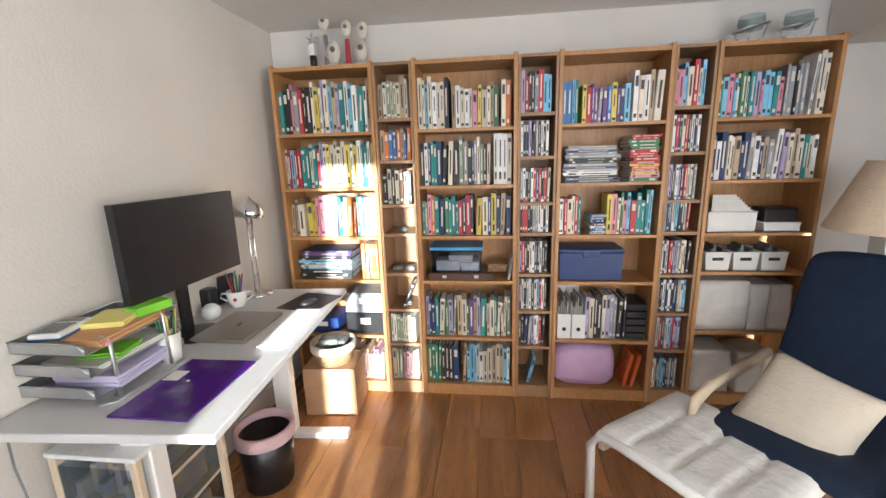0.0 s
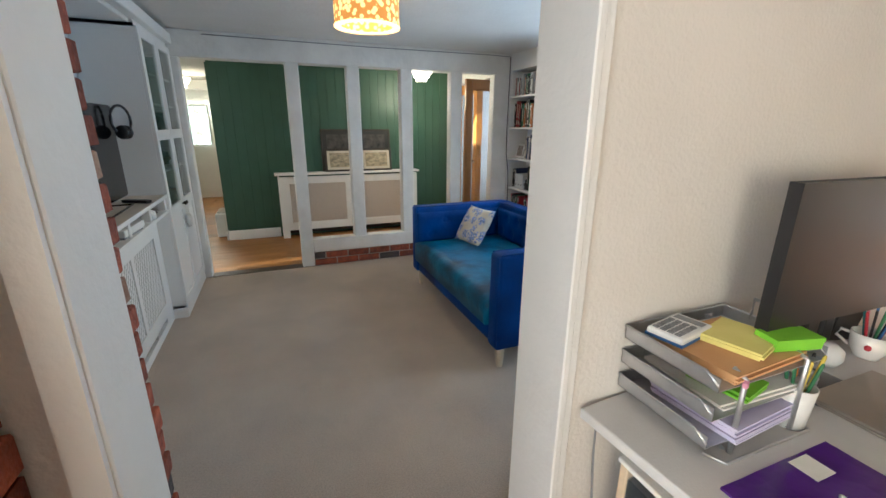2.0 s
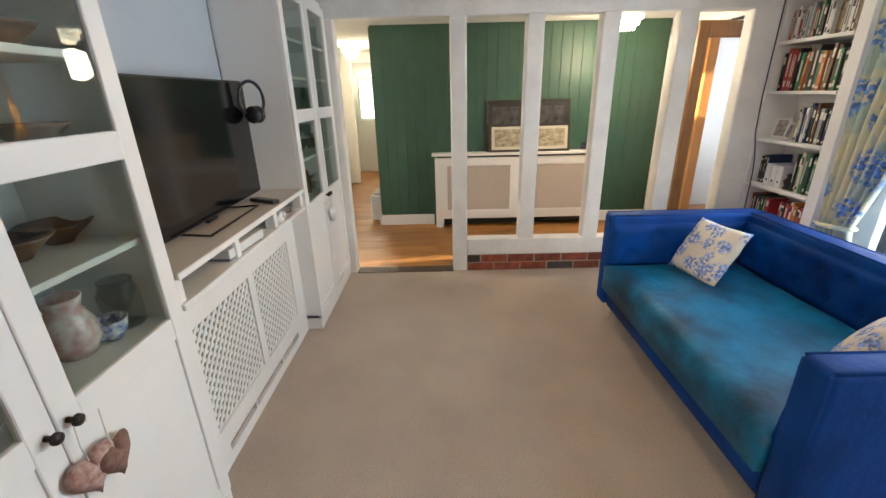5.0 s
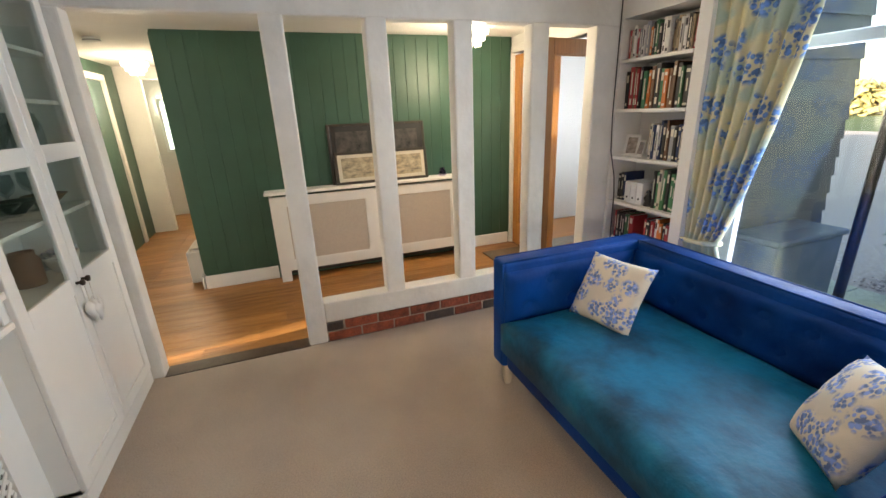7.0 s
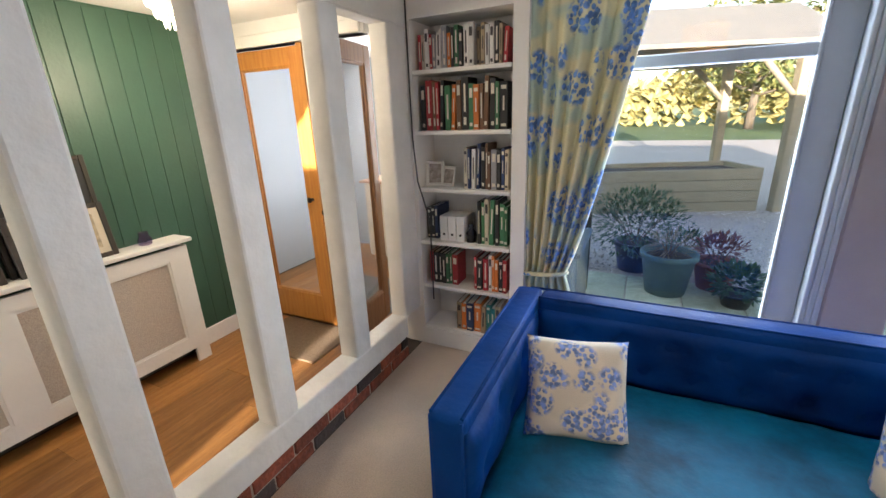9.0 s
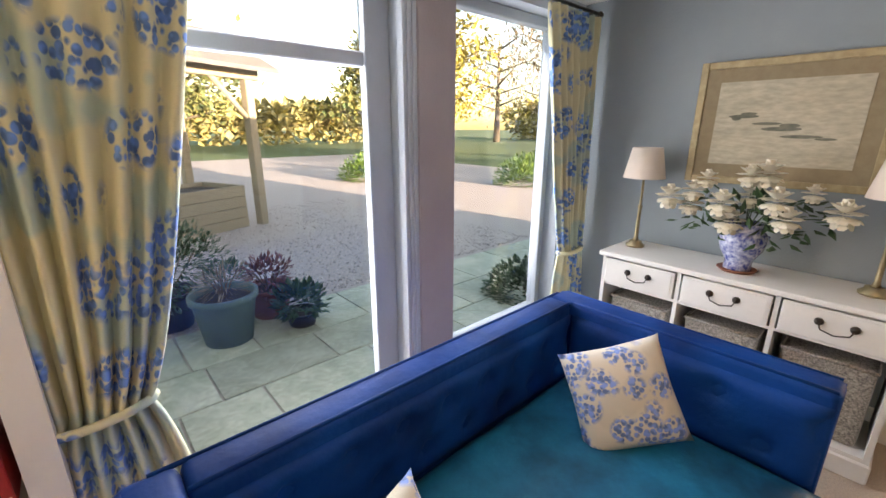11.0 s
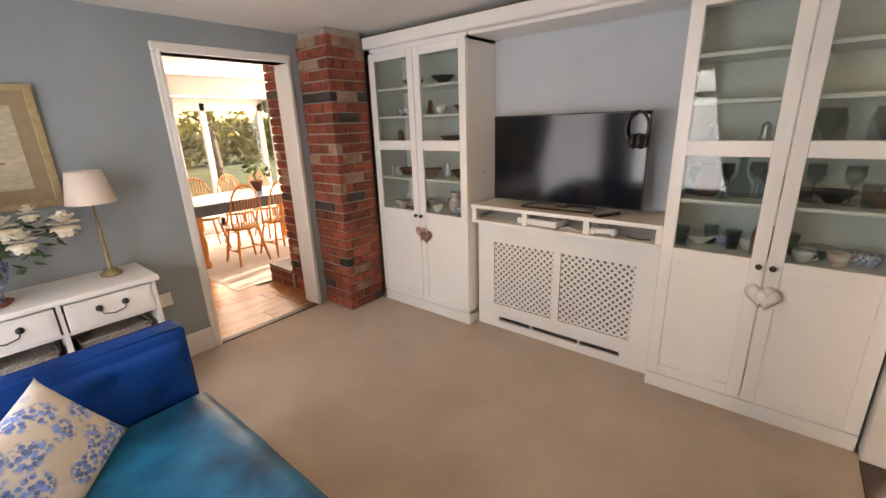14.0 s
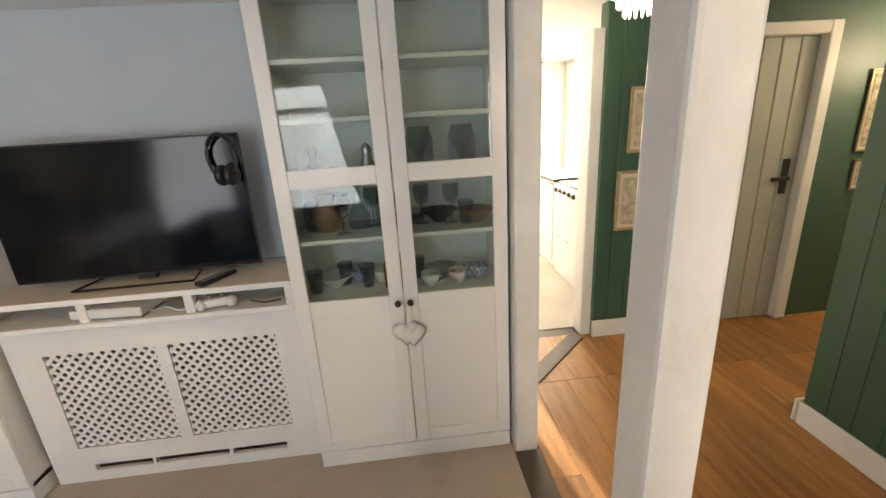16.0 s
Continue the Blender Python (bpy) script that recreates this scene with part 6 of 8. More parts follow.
# ---- desk and what stands on it ----
desk_top_mat = M("desk_laminate", (0.62, 0.61, 0.60), (0.57, 0.56, 0.55), 0.45, 3, 0.1, 200)
DZ = 0.762
desk = thing("desk", "pale grey-white desk on white metal T-shaped legs", "desk", (-0.735, 1.54, 0), 4)
part("desktop", boxes((-0.335, -0.665, DZ - 0.026, 0.333, 0.668, DZ), bevel=0.004, segs=2), desk_top_mat, desk)
for y in (-0.50, 0.50):
    part("leg", boxes((-0.06, y - 0.035, 0.03, 0.035, y + 0.035, DZ - 0.05), bevel=0.004), white_satin, desk)
    part("foot", boxes((-0.30, y - 0.035, 0.0, 0.33, y + 0.035, 0.03), bevel=0.004), white_satin, desk)
    part("bracket", boxes((-0.28, y - 0.03, DZ - 0.05, 0.28, y + 0.03, DZ - 0.027)), white_satin, desk)
part("crossbar", boxes((-0.03, -0.47, 0.56, 0.0, 0.47, 0.62), bevel=0.003), white_satin, desk)

mon = thing("monitor", "wide black computer monitor on a round-footed stand", "monitor", (-0.872, 1.555, DZ), 90 - 2)
part("screen", boxes((-0.322, -0.003, 0.25, 0.322, 0.006, 0.60)), black_screen, mon, "dark glossy screen")
mon_b = part("bezel", boxes((-0.33, 0.0, 0.24, -0.322, 0.02, 0.608), (0.322, 0.0, 0.24, 0.33, 0.02, 0.608), (-0.322, 0, 0.24, 0.322, 0.02, 0.25), (-0.322, 0, 0.60, 0.322, 0.02, 0.608), (-0.33, 0.006, 0.24, 0.33, 0.03, 0.608)), black_plastic, mon)
for o in mon.children:
    o.data.transform(Matrix.Scale(-1, 4, (0, 1, 0)))
    o.data.flip_normals()
part("arm", boxes((-0.03, 0.03, 0.01, 0.03, 0.05, 0.36), bevel=0.006, segs=2), black_plastic, mon)
part("foot", lathe([(0, 0), (0.115, 0), (0.118, 0.006), (0.10, 0.011), (0, 0.014)], 30, mat=Matrix.Translation((0, 0.0, 0))), black_plastic, mon)
for o in mon.children:
    if o.name.startswith("arm"):
        o.data.transform(Matrix.Translation((0, 0.0, 0)))
solid("computer_speaker", boxes((-0.03, -0.035, 0, 0.03, 0.035, 0.10), bevel=0.012, segs=3), black_plastic, "small black speaker beside the monitor", "speaker", (-1.02, 1.86, DZ))
solid("phone_dock", boxes((-0.05, -0.008, 0, 0.05, 0.008, 0.14), bevel=0.004), black_plastic, "black tablet leaning beside the monitor", "tablet", (-1.0, 1.96, DZ + 0.002), 75, tilt=(8, 0))
solid("red_card", boxes((-0.03, -0.006, 0, 0.03, 0.006, 0.15), bevel=0.002), BOOK_MATS["red"], "narrow red booklet standing behind the monitor", "booklet", (-1.055, 1.90, DZ + 0.001), 80)
solid("webcam_ball", lathe([(0, 0), (0.03, 0.0), (0.042, 0.02), (0.04, 0.045), (0.022, 0.06), (0, 0.064)], 20), white_plastic, "round white speaker on the desk", "speaker", (-0.93, 1.74, DZ), 0, "", True)


def pens(parent, x, y, z, n, colors, r=0.03, h=0.14):
    for i in range(n):
        a = math.tau * i / n
        p0 = Vector((x + 0.3 * r * math.cos(a), y + 0.3 * r * math.sin(a), z))
        p1 = Vector((x + 1.25 * r * math.cos(a), y + 1.25 * r * math.sin(a), z + h * tb.uniform(0.85, 1.05)))
        part("pen", tube([p0, p1 - (p1 - p0) * 0.04, p1], [0.004, 0.004, 0.0025], 6), BOOK_MATS[colors[i % len(colors)]], parent, colors[i % len(colors)] + " pen")


mug = thing("two_handled_mug", "white two-handled mug with a crest, full of pens", "mug", (-0.905, 1.915, DZ), 20)
part("cup", lathe([(0, 0), (0.032, 0), (0.034, 0.008), (0.046, 0.03), (0.05, 0.075), (0.047, 0.075), (0.042, 0.03), (0, 0.012)], 24), ceramic, mug)
for s in (-1, 1):
    part("handle", tube([(s * 0.045, 0, 0.062), (s * 0.07, 0, 0.066), (s * 0.078, 0, 0.045), (s * 0.045, 0, 0.025)], 0.005, 6), ceramic, mug)
part("crest", lathe([(0, 0), (0.009, 0), (0.009, 0.002), (0, 0.002)], 10, mat=Matrix.Translation((0, -0.0475, 0.042)) @ Matrix.Rotation(radians(90), 4, "X")), BOOK_MATS["red"], mug, "red printed crest")
pens(mug, 0, 0, 0.02, 11, ["red", "black", "green", "blue", "pink", "black", "teal"])
pot = thing("pen_pot", "plain white pot of pens and highlighters", "pen pot", (-0.80, 1.315, DZ))
part("pot", lathe([(0, 0), (0.034, 0), (0.040, 0.10), (0.037, 0.10), (0.031, 0.008), (0, 0.008)], 24), ceramic, pot)
pens(pot, 0, 0, 0.02, 8, ["green", "yellow", "black", "orange", "sky", "green"], 0.028, 0.16)

lamp = thing("desk_lamp", "chrome banker-style desk lamp with a domed shade, unlit", "desk lamp", (-0.90, 2.10, DZ), 0)
part("base", lathe([(0, 0), (0.075, 0), (0.078, 0.008), (0.05, 0.018), (0.018, 0.026), (0, 0.028)], 28), metal_chrome, lamp)
for y in (-0.022, 0.022):
    part("upright", tube([(0, y, 0.02), (0, y, 0.40)], 0.006, 8), metal_chrome, lamp)
for z in (0.10, 0.20, 0.29, 0.36):
    part("rung", tube([(0, -0.026, z), (0, 0.026, z)], 0.006, 8), metal_chrome, lamp)
dome = lathe([(0.082, 0.0), (0.078, 0.03), (0.055, 0.062), (0.02, 0.078), (0.008, 0.092), (0, 0.094)], 28)
for v in dome.verts:
    v.co.y *= 0.85
bmesh.ops.transform(dome, matrix=Matrix.Translation((0.015, -0.03, 0.405)) @ Matrix.Rotation(radians(8), 4, "Y"), verts=dome.verts)
dm = part("dome_shade", dome, metal_chrome, lamp, "polished domed shade")
dm.modifiers.new("thickness", "SOLIDIFY").thickness = 0.002

lap = thing("laptop", "closed silver-gold laptop lying on the desk", "laptop", (-0.722, 1.625, DZ), 0)
sil = M("laptop_silver", (0.40, 0.37, 0.33), (0.37, 0.34, 0.30), 0.35, 5, metal=0.75)
part("base", boxes((-0.118, -0.165, 0.002, 0.118, 0.165, 0.009), bevel=0.003, segs=2), sil, lap)
part("lid", boxes((-0.118, -0.165, 0.010, 0.118, 0.165, 0.017), bevel=0.003, segs=2), sil, lap)
part("badge", boxes((-0.006, -0.02, 0.0171, 0.006, 0.02, 0.0176)), metal_dark, lap)
kb = thing("keyboard", "slim white wireless keyboard on the desk", "keyboard", (-0.49, 1.65, DZ), 4)
part("case", boxes((-0.062, -0.215, 0, 0.062, 0.215, 0.008), bevel=0.003, segs=2), white_plastic, kb)
kk = bmesh.new()
for i in range(5):
    for j in range(22):
        bx(kk, -0.052 + i * 0.0215, -0.205 + j * 0.0187, 0.008, -0.035 + i * 0.0215, -0.191 + j * 0.0187, 0.0105)
part("keys", kk, white_satin, kb, kind="stuff")
solid("mouse_mat", boxes((-0.11, -0.13, 0, 0.11, 0.13, 0.003), bevel=0.001), black_plastic, "black cloth mouse mat on the desk", "mouse mat", (-0.555, 1.985, DZ), -12)
ms_ = bmesh.new()
bmesh.ops.create_uvsphere(ms_, u_segments=18, v_segments=12, radius=1, matrix=Matrix.Diagonal((0.03, 0.052, 0.018, 1)))
for v in ms_.verts:
    v.co.z = max(v.co.z, -0.004) + 0.004
solid("computer_mouse", ms_, black_plastic, "black computer mouse on the mouse mat", "computer mouse", (-0.55, 1.96, DZ + 0.003), -30, "", True)
pf = thing("document_wallet", "glossy purple plastic document wallet with a press stud and label", "document wallet", (-0.597, 1.133, DZ), 0)
pur = M("purple_plastic", (0.075, 0.010, 0.22), (0.06, 0.008, 0.18), 0.22, 4, 0.3, 12, coat=0.3)
wal = bmesh.new()
bmesh.ops.create_grid(wal, x_segments=10, y_segments=14, size=1, matrix=Matrix.Diagonal((0.125, 0.182, 1, 1)))
for v in wal.verts:
    v.co.z = 0.006 + 0.003 * noise.noise(v.co * 14)
ext = bmesh.ops.extrude_face_region(wal, geom=wal.faces[:])
for v in ext["geom"]:
    if isinstance(v, bmesh.types.BMVert):
        v.co.z = 0.001
part("wallet", wal, pur, pf, smooth=False)
part("flap_label", boxes((-0.115, 0.02, 0.0095, -0.06, 0.085, 0.0102)), paper, pf, "white paper label")
part("press_stud", lathe([(0, 0), (0.006, 0), (0.006, 0.003), (0, 0.004)], 10, mat=Matrix.Translation((-0.02, 0.02, 0.0095))), white_plastic, pf)

# wire letter trays
tray = thing("letter_trays", "three-tier silver mesh letter tray stacked with papers", "letter tray", (-0.91, 1.175, DZ), 0)
TW, TL = 0.125, 0.19
for k, z in enumerate((0.03, 0.095, 0.16)):
    mesh_ = bmesh.new()
    bx(mesh_, -TW, -TL, z, TW, TL, z + 0.002)
    for s in (-1, 1):
        bx(mesh_, -TW, s * TL, z, TW, s * (TL - 0.002), z + 0.03)
    bx(mesh_, -TW, -TL, z, -TW + 0.002, TL, z + 0.03)
    tr = part("tray", mesh_, metal_silver, tray)
    part("rim", tube([(TW, -TL, z + 0.012), (TW - 0.03, -TL, z + 0.032), (-TW, -TL, z + 0.032), (-TW, TL, z + 0.032), (TW - 0.03, TL, z + 0.032), (TW, TL, z + 0.012)], 0.003, 6), metal_silver, tr)
for y in (-0.11, 0.11):
    part("support", tube([(0.11, y, 0.004), (0.13, y, 0.004), (0.128, y, 0.175), (0.10, y, 0.185)], 0.006, 8), metal_silver, tray)
    part("support", tube([(-0.11, y, 0.004), (-0.128, y, 0.010), (-0.128, y, 0.175), (-0.10, y, 0.185)], 0.006, 8), metal_silver, tray)
part("foot_rail", tube([(0.11, -0.17, 0.004), (0.15, -0.15, 0.004), (0.15, 0.15, 0.004), (0.11, 0.17, 0.004)], 0.004, 6), metal_silver, tray)
part("handle", tube([(-0.05, 0.19, 0.18), (-0.05, 0.19, 0.235), (0.05, 0.19, 0.235), (0.05, 0.19, 0.18)], 0.005, 8), metal_silver, tray)


def sheets(name, label, place, w, l, h, mat, turn, n=None):
    n = n or max(1, int(h / 0.004))
    bm = bmesh.new()
    for i in range(n):
        dx, dy = tb.uniform(-0.004, 0.004), tb.uniform(-0.005, 0.005)
        z0 = h * i / n
        bx(bm, -w / 2 + dx, -l / 2 + dy, z0, w / 2 + dx, l / 2 + dy, z0 + h / n - 0.0003)
    return solid(name, bm, mat, label, "papers", place, turn)


neon_green = M("neon_green_card", (0.25, 0.62, 0.03), (0.22, 0.56, 0.03), 0.6, 8)
note_yellow = M("yellow_notes", (0.78, 0.70, 0.24), (0.72, 0.64, 0.20), 0.8, 8)
note_orange = M("orange_card", (0.62, 0.36, 0.16), (0.58, 0.32, 0.14), 0.8, 8)
lav = M("lavender_paper", (0.60, 0.56, 0.74), (0.56, 0.52, 0.70), 0.8, 8)
zt = DZ + 0.163
sheets("papers", "pile of white and lavender paper in the letter tray", (-0.885, 1.20, DZ + 0.033), 0.21, 0.30, 0.035, lav, 4)
sheets("papers", "loose sheets in the letter tray", (-0.90, 1.19, DZ + 0.098), 0.21, 0.30, 0.010, paper, -2)
sheets("card", "bright green card in the letter tray", (-0.86, 1.14, DZ + 0.109), 0.13, 0.11, 0.012, neon_green, 12, 2)
sheets("papers", "pile of brown and white papers on the top tray", (-0.89, 1.17, zt), 0.20, 0.27, 0.022, note_orange, 3)
sheets("note_pad", "pad of yellow notes on the letter trays", (-0.885, 1.20, zt + 0.0225), 0.13, 0.15, 0.016, note_yellow, 16, 3)
sheets("note_pad", "bright green packet on the letter trays", (-0.83, 1.29, zt + 0.023), 0.06, 0.13, 0.03, neon_green, -14, 3)
calc = thing("calculator", "white and blue desk calculator on the letter trays", "calculator", (-0.965, 1.09, zt + 0.023), 12)
part("case", boxes((-0.045, -0.075, 0, 0.045, 0.075, 0.02), bevel=0.006, segs=2), white_plastic, calc)
part("base", boxes((-0.046, -0.076, -0.0, 0.046, 0.076, 0.007)), BOOK_MATS["blue"], calc, "blue lower shell")
part("display", boxes((-0.035, 0.035, 0.020, 0.035, 0.06, 0.021)), grey_plastic, calc)
part("keys", boxes(*[(-0.035 + i * 0.018, -0.065 + j * 0.018, 0.02, -0.022 + i * 0.018, -0.053 + j * 0.018, 0.0225) for i in range(4) for j in range(5)]), BOOK_MATS["grey"], calc)
solid("marker_pen", tube([(0, -0.06, 0), (0, 0.06, 0)], 0.006, 8), BOOK_MATS["pink"], "pink marker pen on the letter trays", "pen", (-0.80, 1.10, zt + 0.007), 30)

mon.matrix_basis @= Matrix.Diagonal((0.95, 1, 0.885, 1))
settle((0.928, 0.881, 1), (0.003, 0.029, 0))
# under the desk
dunit = thing("drawer_tower", "white framed drawer tower with clear plastic drawers", "drawer unit", (-0.86, 1.10, 0), 0)
dfr = bmesh.new()
for sx in (-1, 1):
    for sy in (-1, 1):
        bx(dfr, sx * 0.15, sy * 0.19, 0.03, sx * 0.125, sy * 0.165, 0.66, bevel=0.003)
part("frame", dfr, birch, dunit)
part("top", boxes((-0.155, -0.195, 0.66, 0.155, 0.195, 0.675), bevel=0.003), white_satin, dunit)
odds_mat = M("drawer_odds", (0.55, 0.40, 0.20), (0.30, 0.32, 0.40), 0.6, 22)
for k, z in enumerate((0.05, 0.20, 0.35, 0.50)):
    dd = part("drawer", boxes((-0.122, -0.188, z, 0.122, -0.185, z + 0.13), (-0.122, 0.185, z, 0.122, 0.188, z + 0.13), (0.12, -0.185, z, 0.123, 0.185, z + 0.13), (-0.123, -0.185, z, -0.12, 0.185, z + 0.13)), clear_plastic, dunit, "clear plastic drawer")
    part("rail", boxes((-0.124, -0.19, z - 0.012, 0.124, 0.19, z - 0.001)), birch, dd)
    part("contents", boxes(*[(-0.10 + 0.028 * i, -0.17 + 0.03 * (i % 3), z + 0.001, -0.08 + 0.028 * i, 0.15 - 0.02 * (i % 2), z + 0.06 + 0.02 * ((i * 5 + k) % 3)) for i in range(7)], bevel=0.003), odds_mat, dd, "paper and odds")
cast = part("castor", lathe([(0, -0.01), (0.018, -0.01), (0.018, 0.01), (0, 0.01)], 12, mat=Matrix.Translation((0.13, 0.17, 0.018)) @ Matrix.Rotation(radians(90), 4, "Y")), black_plastic, dunit)
part("castor", lathe([(0, -0.01), (0.018, -0.01), (0.018, 0.01), (0, 0.01)], 12, mat=Matrix.Translation((0.13, -0.17, 0.018)) @ Matrix.Rotation(radians(90), 4, "Y")), black_plastic, dunit)
part("castor", lathe([(0, -0.01), (0.018, -0.01), (0.018, 0.01), (0, 0.01)], 12, mat=Matrix.Translation((-0.13, 0.17, 0.018)) @ Matrix.Rotation(radians(90), 4, "Y")), black_plastic, dunit)
part("castor", lathe([(0, -0.01), (0.018, -0.01), (0.018, 0.01), (0, 0.01)], 12, mat=Matrix.Translation((-0.13, -0.17, 0.018)) @ Matrix.Rotation(radians(90), 4, "Y")), black_plastic, dunit)
binm = thing("waste_bin", "dark bin with a pink liner under the desk", "bin", (-0.76, 1.62, 0))
part("bin", lathe([(0, 0), (0.11, 0), (0.135, 0.29), (0.131, 0.29), (0.106, 0.006), (0, 0.006)], 24), black_plastic, binm)
part("liner", lathe([(0.139, 0.24), (0.142, 0.295), (0.125, 0.30), (0.12, 0.26)], 24), M("pink_liner", (0.62, 0.42, 0.45), (0.56, 0.38, 0.40), 0.6, 12, 0.4), binm, "pale pink liner")
cbox = thing("cardboard_box", "brown cardboard box on the floor under the desk", "box", (-0.66, 2.28, 0), 4)
part("box", boxes((-0.16, -0.13, 0, 0.16, -0.126, 0.30), (-0.16, 0.126, 0, 0.16, 0.13, 0.30), (-0.16, -0.126, 0, -0.156, 0.126, 0.30), (0.156, -0.126, 0, 0.16, 0.126, 0.30), (-0.156, -0.126, 0, 0.156, 0.126, 0.004), (-0.158, -0.128, 0.29, 0.158, 0.128, 0.298)), card_mat, cbox)
bsk = thing("wicker_basket", "small lined wicker basket standing on a cardboard box", "basket", (-0.66, 2.28, 0.30), 4)
part("weave", lathe([(0, 0), (0.11, 0), (0.135, 0.12), (0.128, 0.12), (0.105, 0.006), (0, 0.006)], 24), M("tan_wicker", (0.42, 0.27, 0.13), (0.20, 0.11, 0.05), 0.8, 90, 0.8, 90), bsk)
part("lining", lathe([(0.140, 0.08), (0.143, 0.125), (0.126, 0.13), (0.12, 0.09)], 24), cream_cloth, bsk, "cream cloth lining")
part("contents", boxes((-0.08, -0.06, 0.06, 0.05, 0.04, 0.15), (-0.03, -0.05, 0.08, 0.09, 0.06, 0.14), bevel=0.015, segs=2), dark_odds, bsk)
solid("cable", tube([(-1.06, 0.90, 0.735), (-1.075, 0.875, 0.74), (-1.062, 0.865, 0.66), (-1.055, 0.875, 0.5), (-1.04, 0.86, 0.36), (-1.055, 0.89, 0.22), (-1.045, 0.92, 0.10), (-1.06, 0.96, 0.012)], 0.0035, 6), grey_plastic, "grey cable hanging from the desk edge", "cable")

# ---- armchair, footstool, floor lamp ----
ac = thing("armchair", "low armchair with dark navy pad and bent pale wood frame", "armchair", (1.72, 1.66, 0), -52)
for s in (-1, 1):
    arm = tube([(s * 0.33, -0.36, 0.02), (s * 0.33, 0.30, 0.02), (s * 0.33, 0.36, 0.04)], 0.020, 8)
    tube([(s * 0.33, -0.36, 0.02), (s * 0.33, -0.42, 0.10), (s * 0.33, -0.42, 0.38), (s * 0.33, -0.38, 0.465), (s * 0.33, -0.28, 0.50), (s * 0.33, 0.28, 0.51)], 0.024, 8, arm)
    tube([(s * 0.33, 0.28, 0.51), (s * 0.33, 0.30, 0.03)], 0.02, 8, arm)
    part("arm_frame", arm, birch, ac, "pale bent wood arm")
pad = bmesh.new()
path = [(-0.45, 0.36), (-0.30, 0.38), (-0.05, 0.335), (0.15, 0.31), (0.24, 0.36), (0.34, 0.56), (0.45, 0.80), (0.52, 0.98)]
rows_ = []
for y, z in path:
    rows_.append([pad.verts.new((x, y + (0.0), z + 0.045 * (1 - (x / 0.30) ** 4))) for x in np.linspace(-0.30, 0.30, 11)])
for a, b in zip(rows_, rows_[1:]):
    for k in range(10):
        pad.faces.new((a[k], a[k + 1], b[k + 1], b[k]))
pd = part("seat_pad", pad, navy_cloth, ac, "dark navy padded seat and back", smooth=True)
sm = pd.modifiers.new("thickness", "SOLIDIFY")
sm.thickness, sm.offset = 0.07, 0
bv = pd.modifiers.new("round", "SUBSURF")
bv.levels = bv.render_levels = 2
cushion("cushion", "plump plain cream cushion on the navy armchair", (1.56, 1.58, 0.50), -46, (-42, 0), 0.38, 0.17, cream_cloth, roll=14)
fs = thing("footstool", "footstool with a quilted white pad on a bent pale wood frame", "footstool", (1.13, 1.55, 0), 216)
for s in (-1, 1):
    part("side_frame", tube([(s * 0.27, -0.24, 0), (s * 0.27, -0.25, 0.30), (s * 0.27, -0.20, 0.375), (s * 0.27, -0.10, 0.385), (s * 0.27, 0.30, 0.385)], 0.020, 8), white_satin, fs)
    part("leg", tube([(s * 0.27, 0.24, 0), (s * 0.27, 0.28, 0.38)], 0.018, 8), white_satin, fs)
part("cross_rail", boxes((-0.26, -0.22, 0.30, 0.26, -0.19, 0.36), bevel=0.004), birch, fs)
q = bmesh.new()
g = {}
for i in range(25):
    for j in range(33):
        u, v = i / 24 * 2 - 1, j / 32
        dip = 0.012 * (math.exp(-((v * 5 % 1 - 0.5) / 0.12) ** 2 * 0 - (min(v * 4 % 1, 1 - v * 4 % 1) / 0.07) ** 2) + 0.6 * math.exp(-(abs(u) / 0.05) ** 2))
        edge = min(1, (1 - abs(u)) * 8, v * 12, (1 - v) * 12)
        g[i, j] = q.verts.new((u * 0.27, -0.22 + 0.62 * v, 0.395 + 0.028 * edge ** 0.5 - dip + 0.002 * noise.noise((u * 5, v * 9, 1))))
for i in range(24):
    for j in range(32):
        q.faces.new((g[i, j], g[i + 1, j], g[i + 1, j + 1], g[i, j + 1]))
qp = part("quilted_pad", q, white_cloth, fs, "quilted white pad", smooth=True)
sm = qp.modifiers.new("thickness", "SOLIDIFY")
sm.thickness, sm.offset = 0.03, -1
fl = thing("floor_lamp", "white turned-wood floor lamp with a pale pleated shade", "floor lamp", (2.16, 2.05, 0))
part("base", lathe([(0, 0), (0.14, 0), (0.14, 0.02), (0.05, 0.04), (0, 0.05)], 24), white_satin, fl)
part("column", lathe([(0, 0.04), (0.03, 0.05), (0.018, 0.10), (0.018, 0.62), (0.03, 0.66), (0.018, 0.70), (0.018, 1.0), (0.028, 1.04), (0.012, 1.08), (0.010, 1.18), (0, 1.18)], 16), white_satin, fl)
part("shade", lathe([(0.25, 1.12), (0.13, 1.42), (0.127, 1.42), (0.247, 1.12)], 48), M("pleated_shade", (0.70, 0.58, 0.42), (0.64, 0.52, 0.38), 0.85, 30, 0.3), fl, "pale pleated cone shade")
part("carrier", boxes((-0.128, -0.002, 1.405, 0.128, 0.002, 1.409), (-0.004, -0.004, 1.17, 0.004, 0.004, 1.409)), metal_dark, fl)

settle(*STUDY)

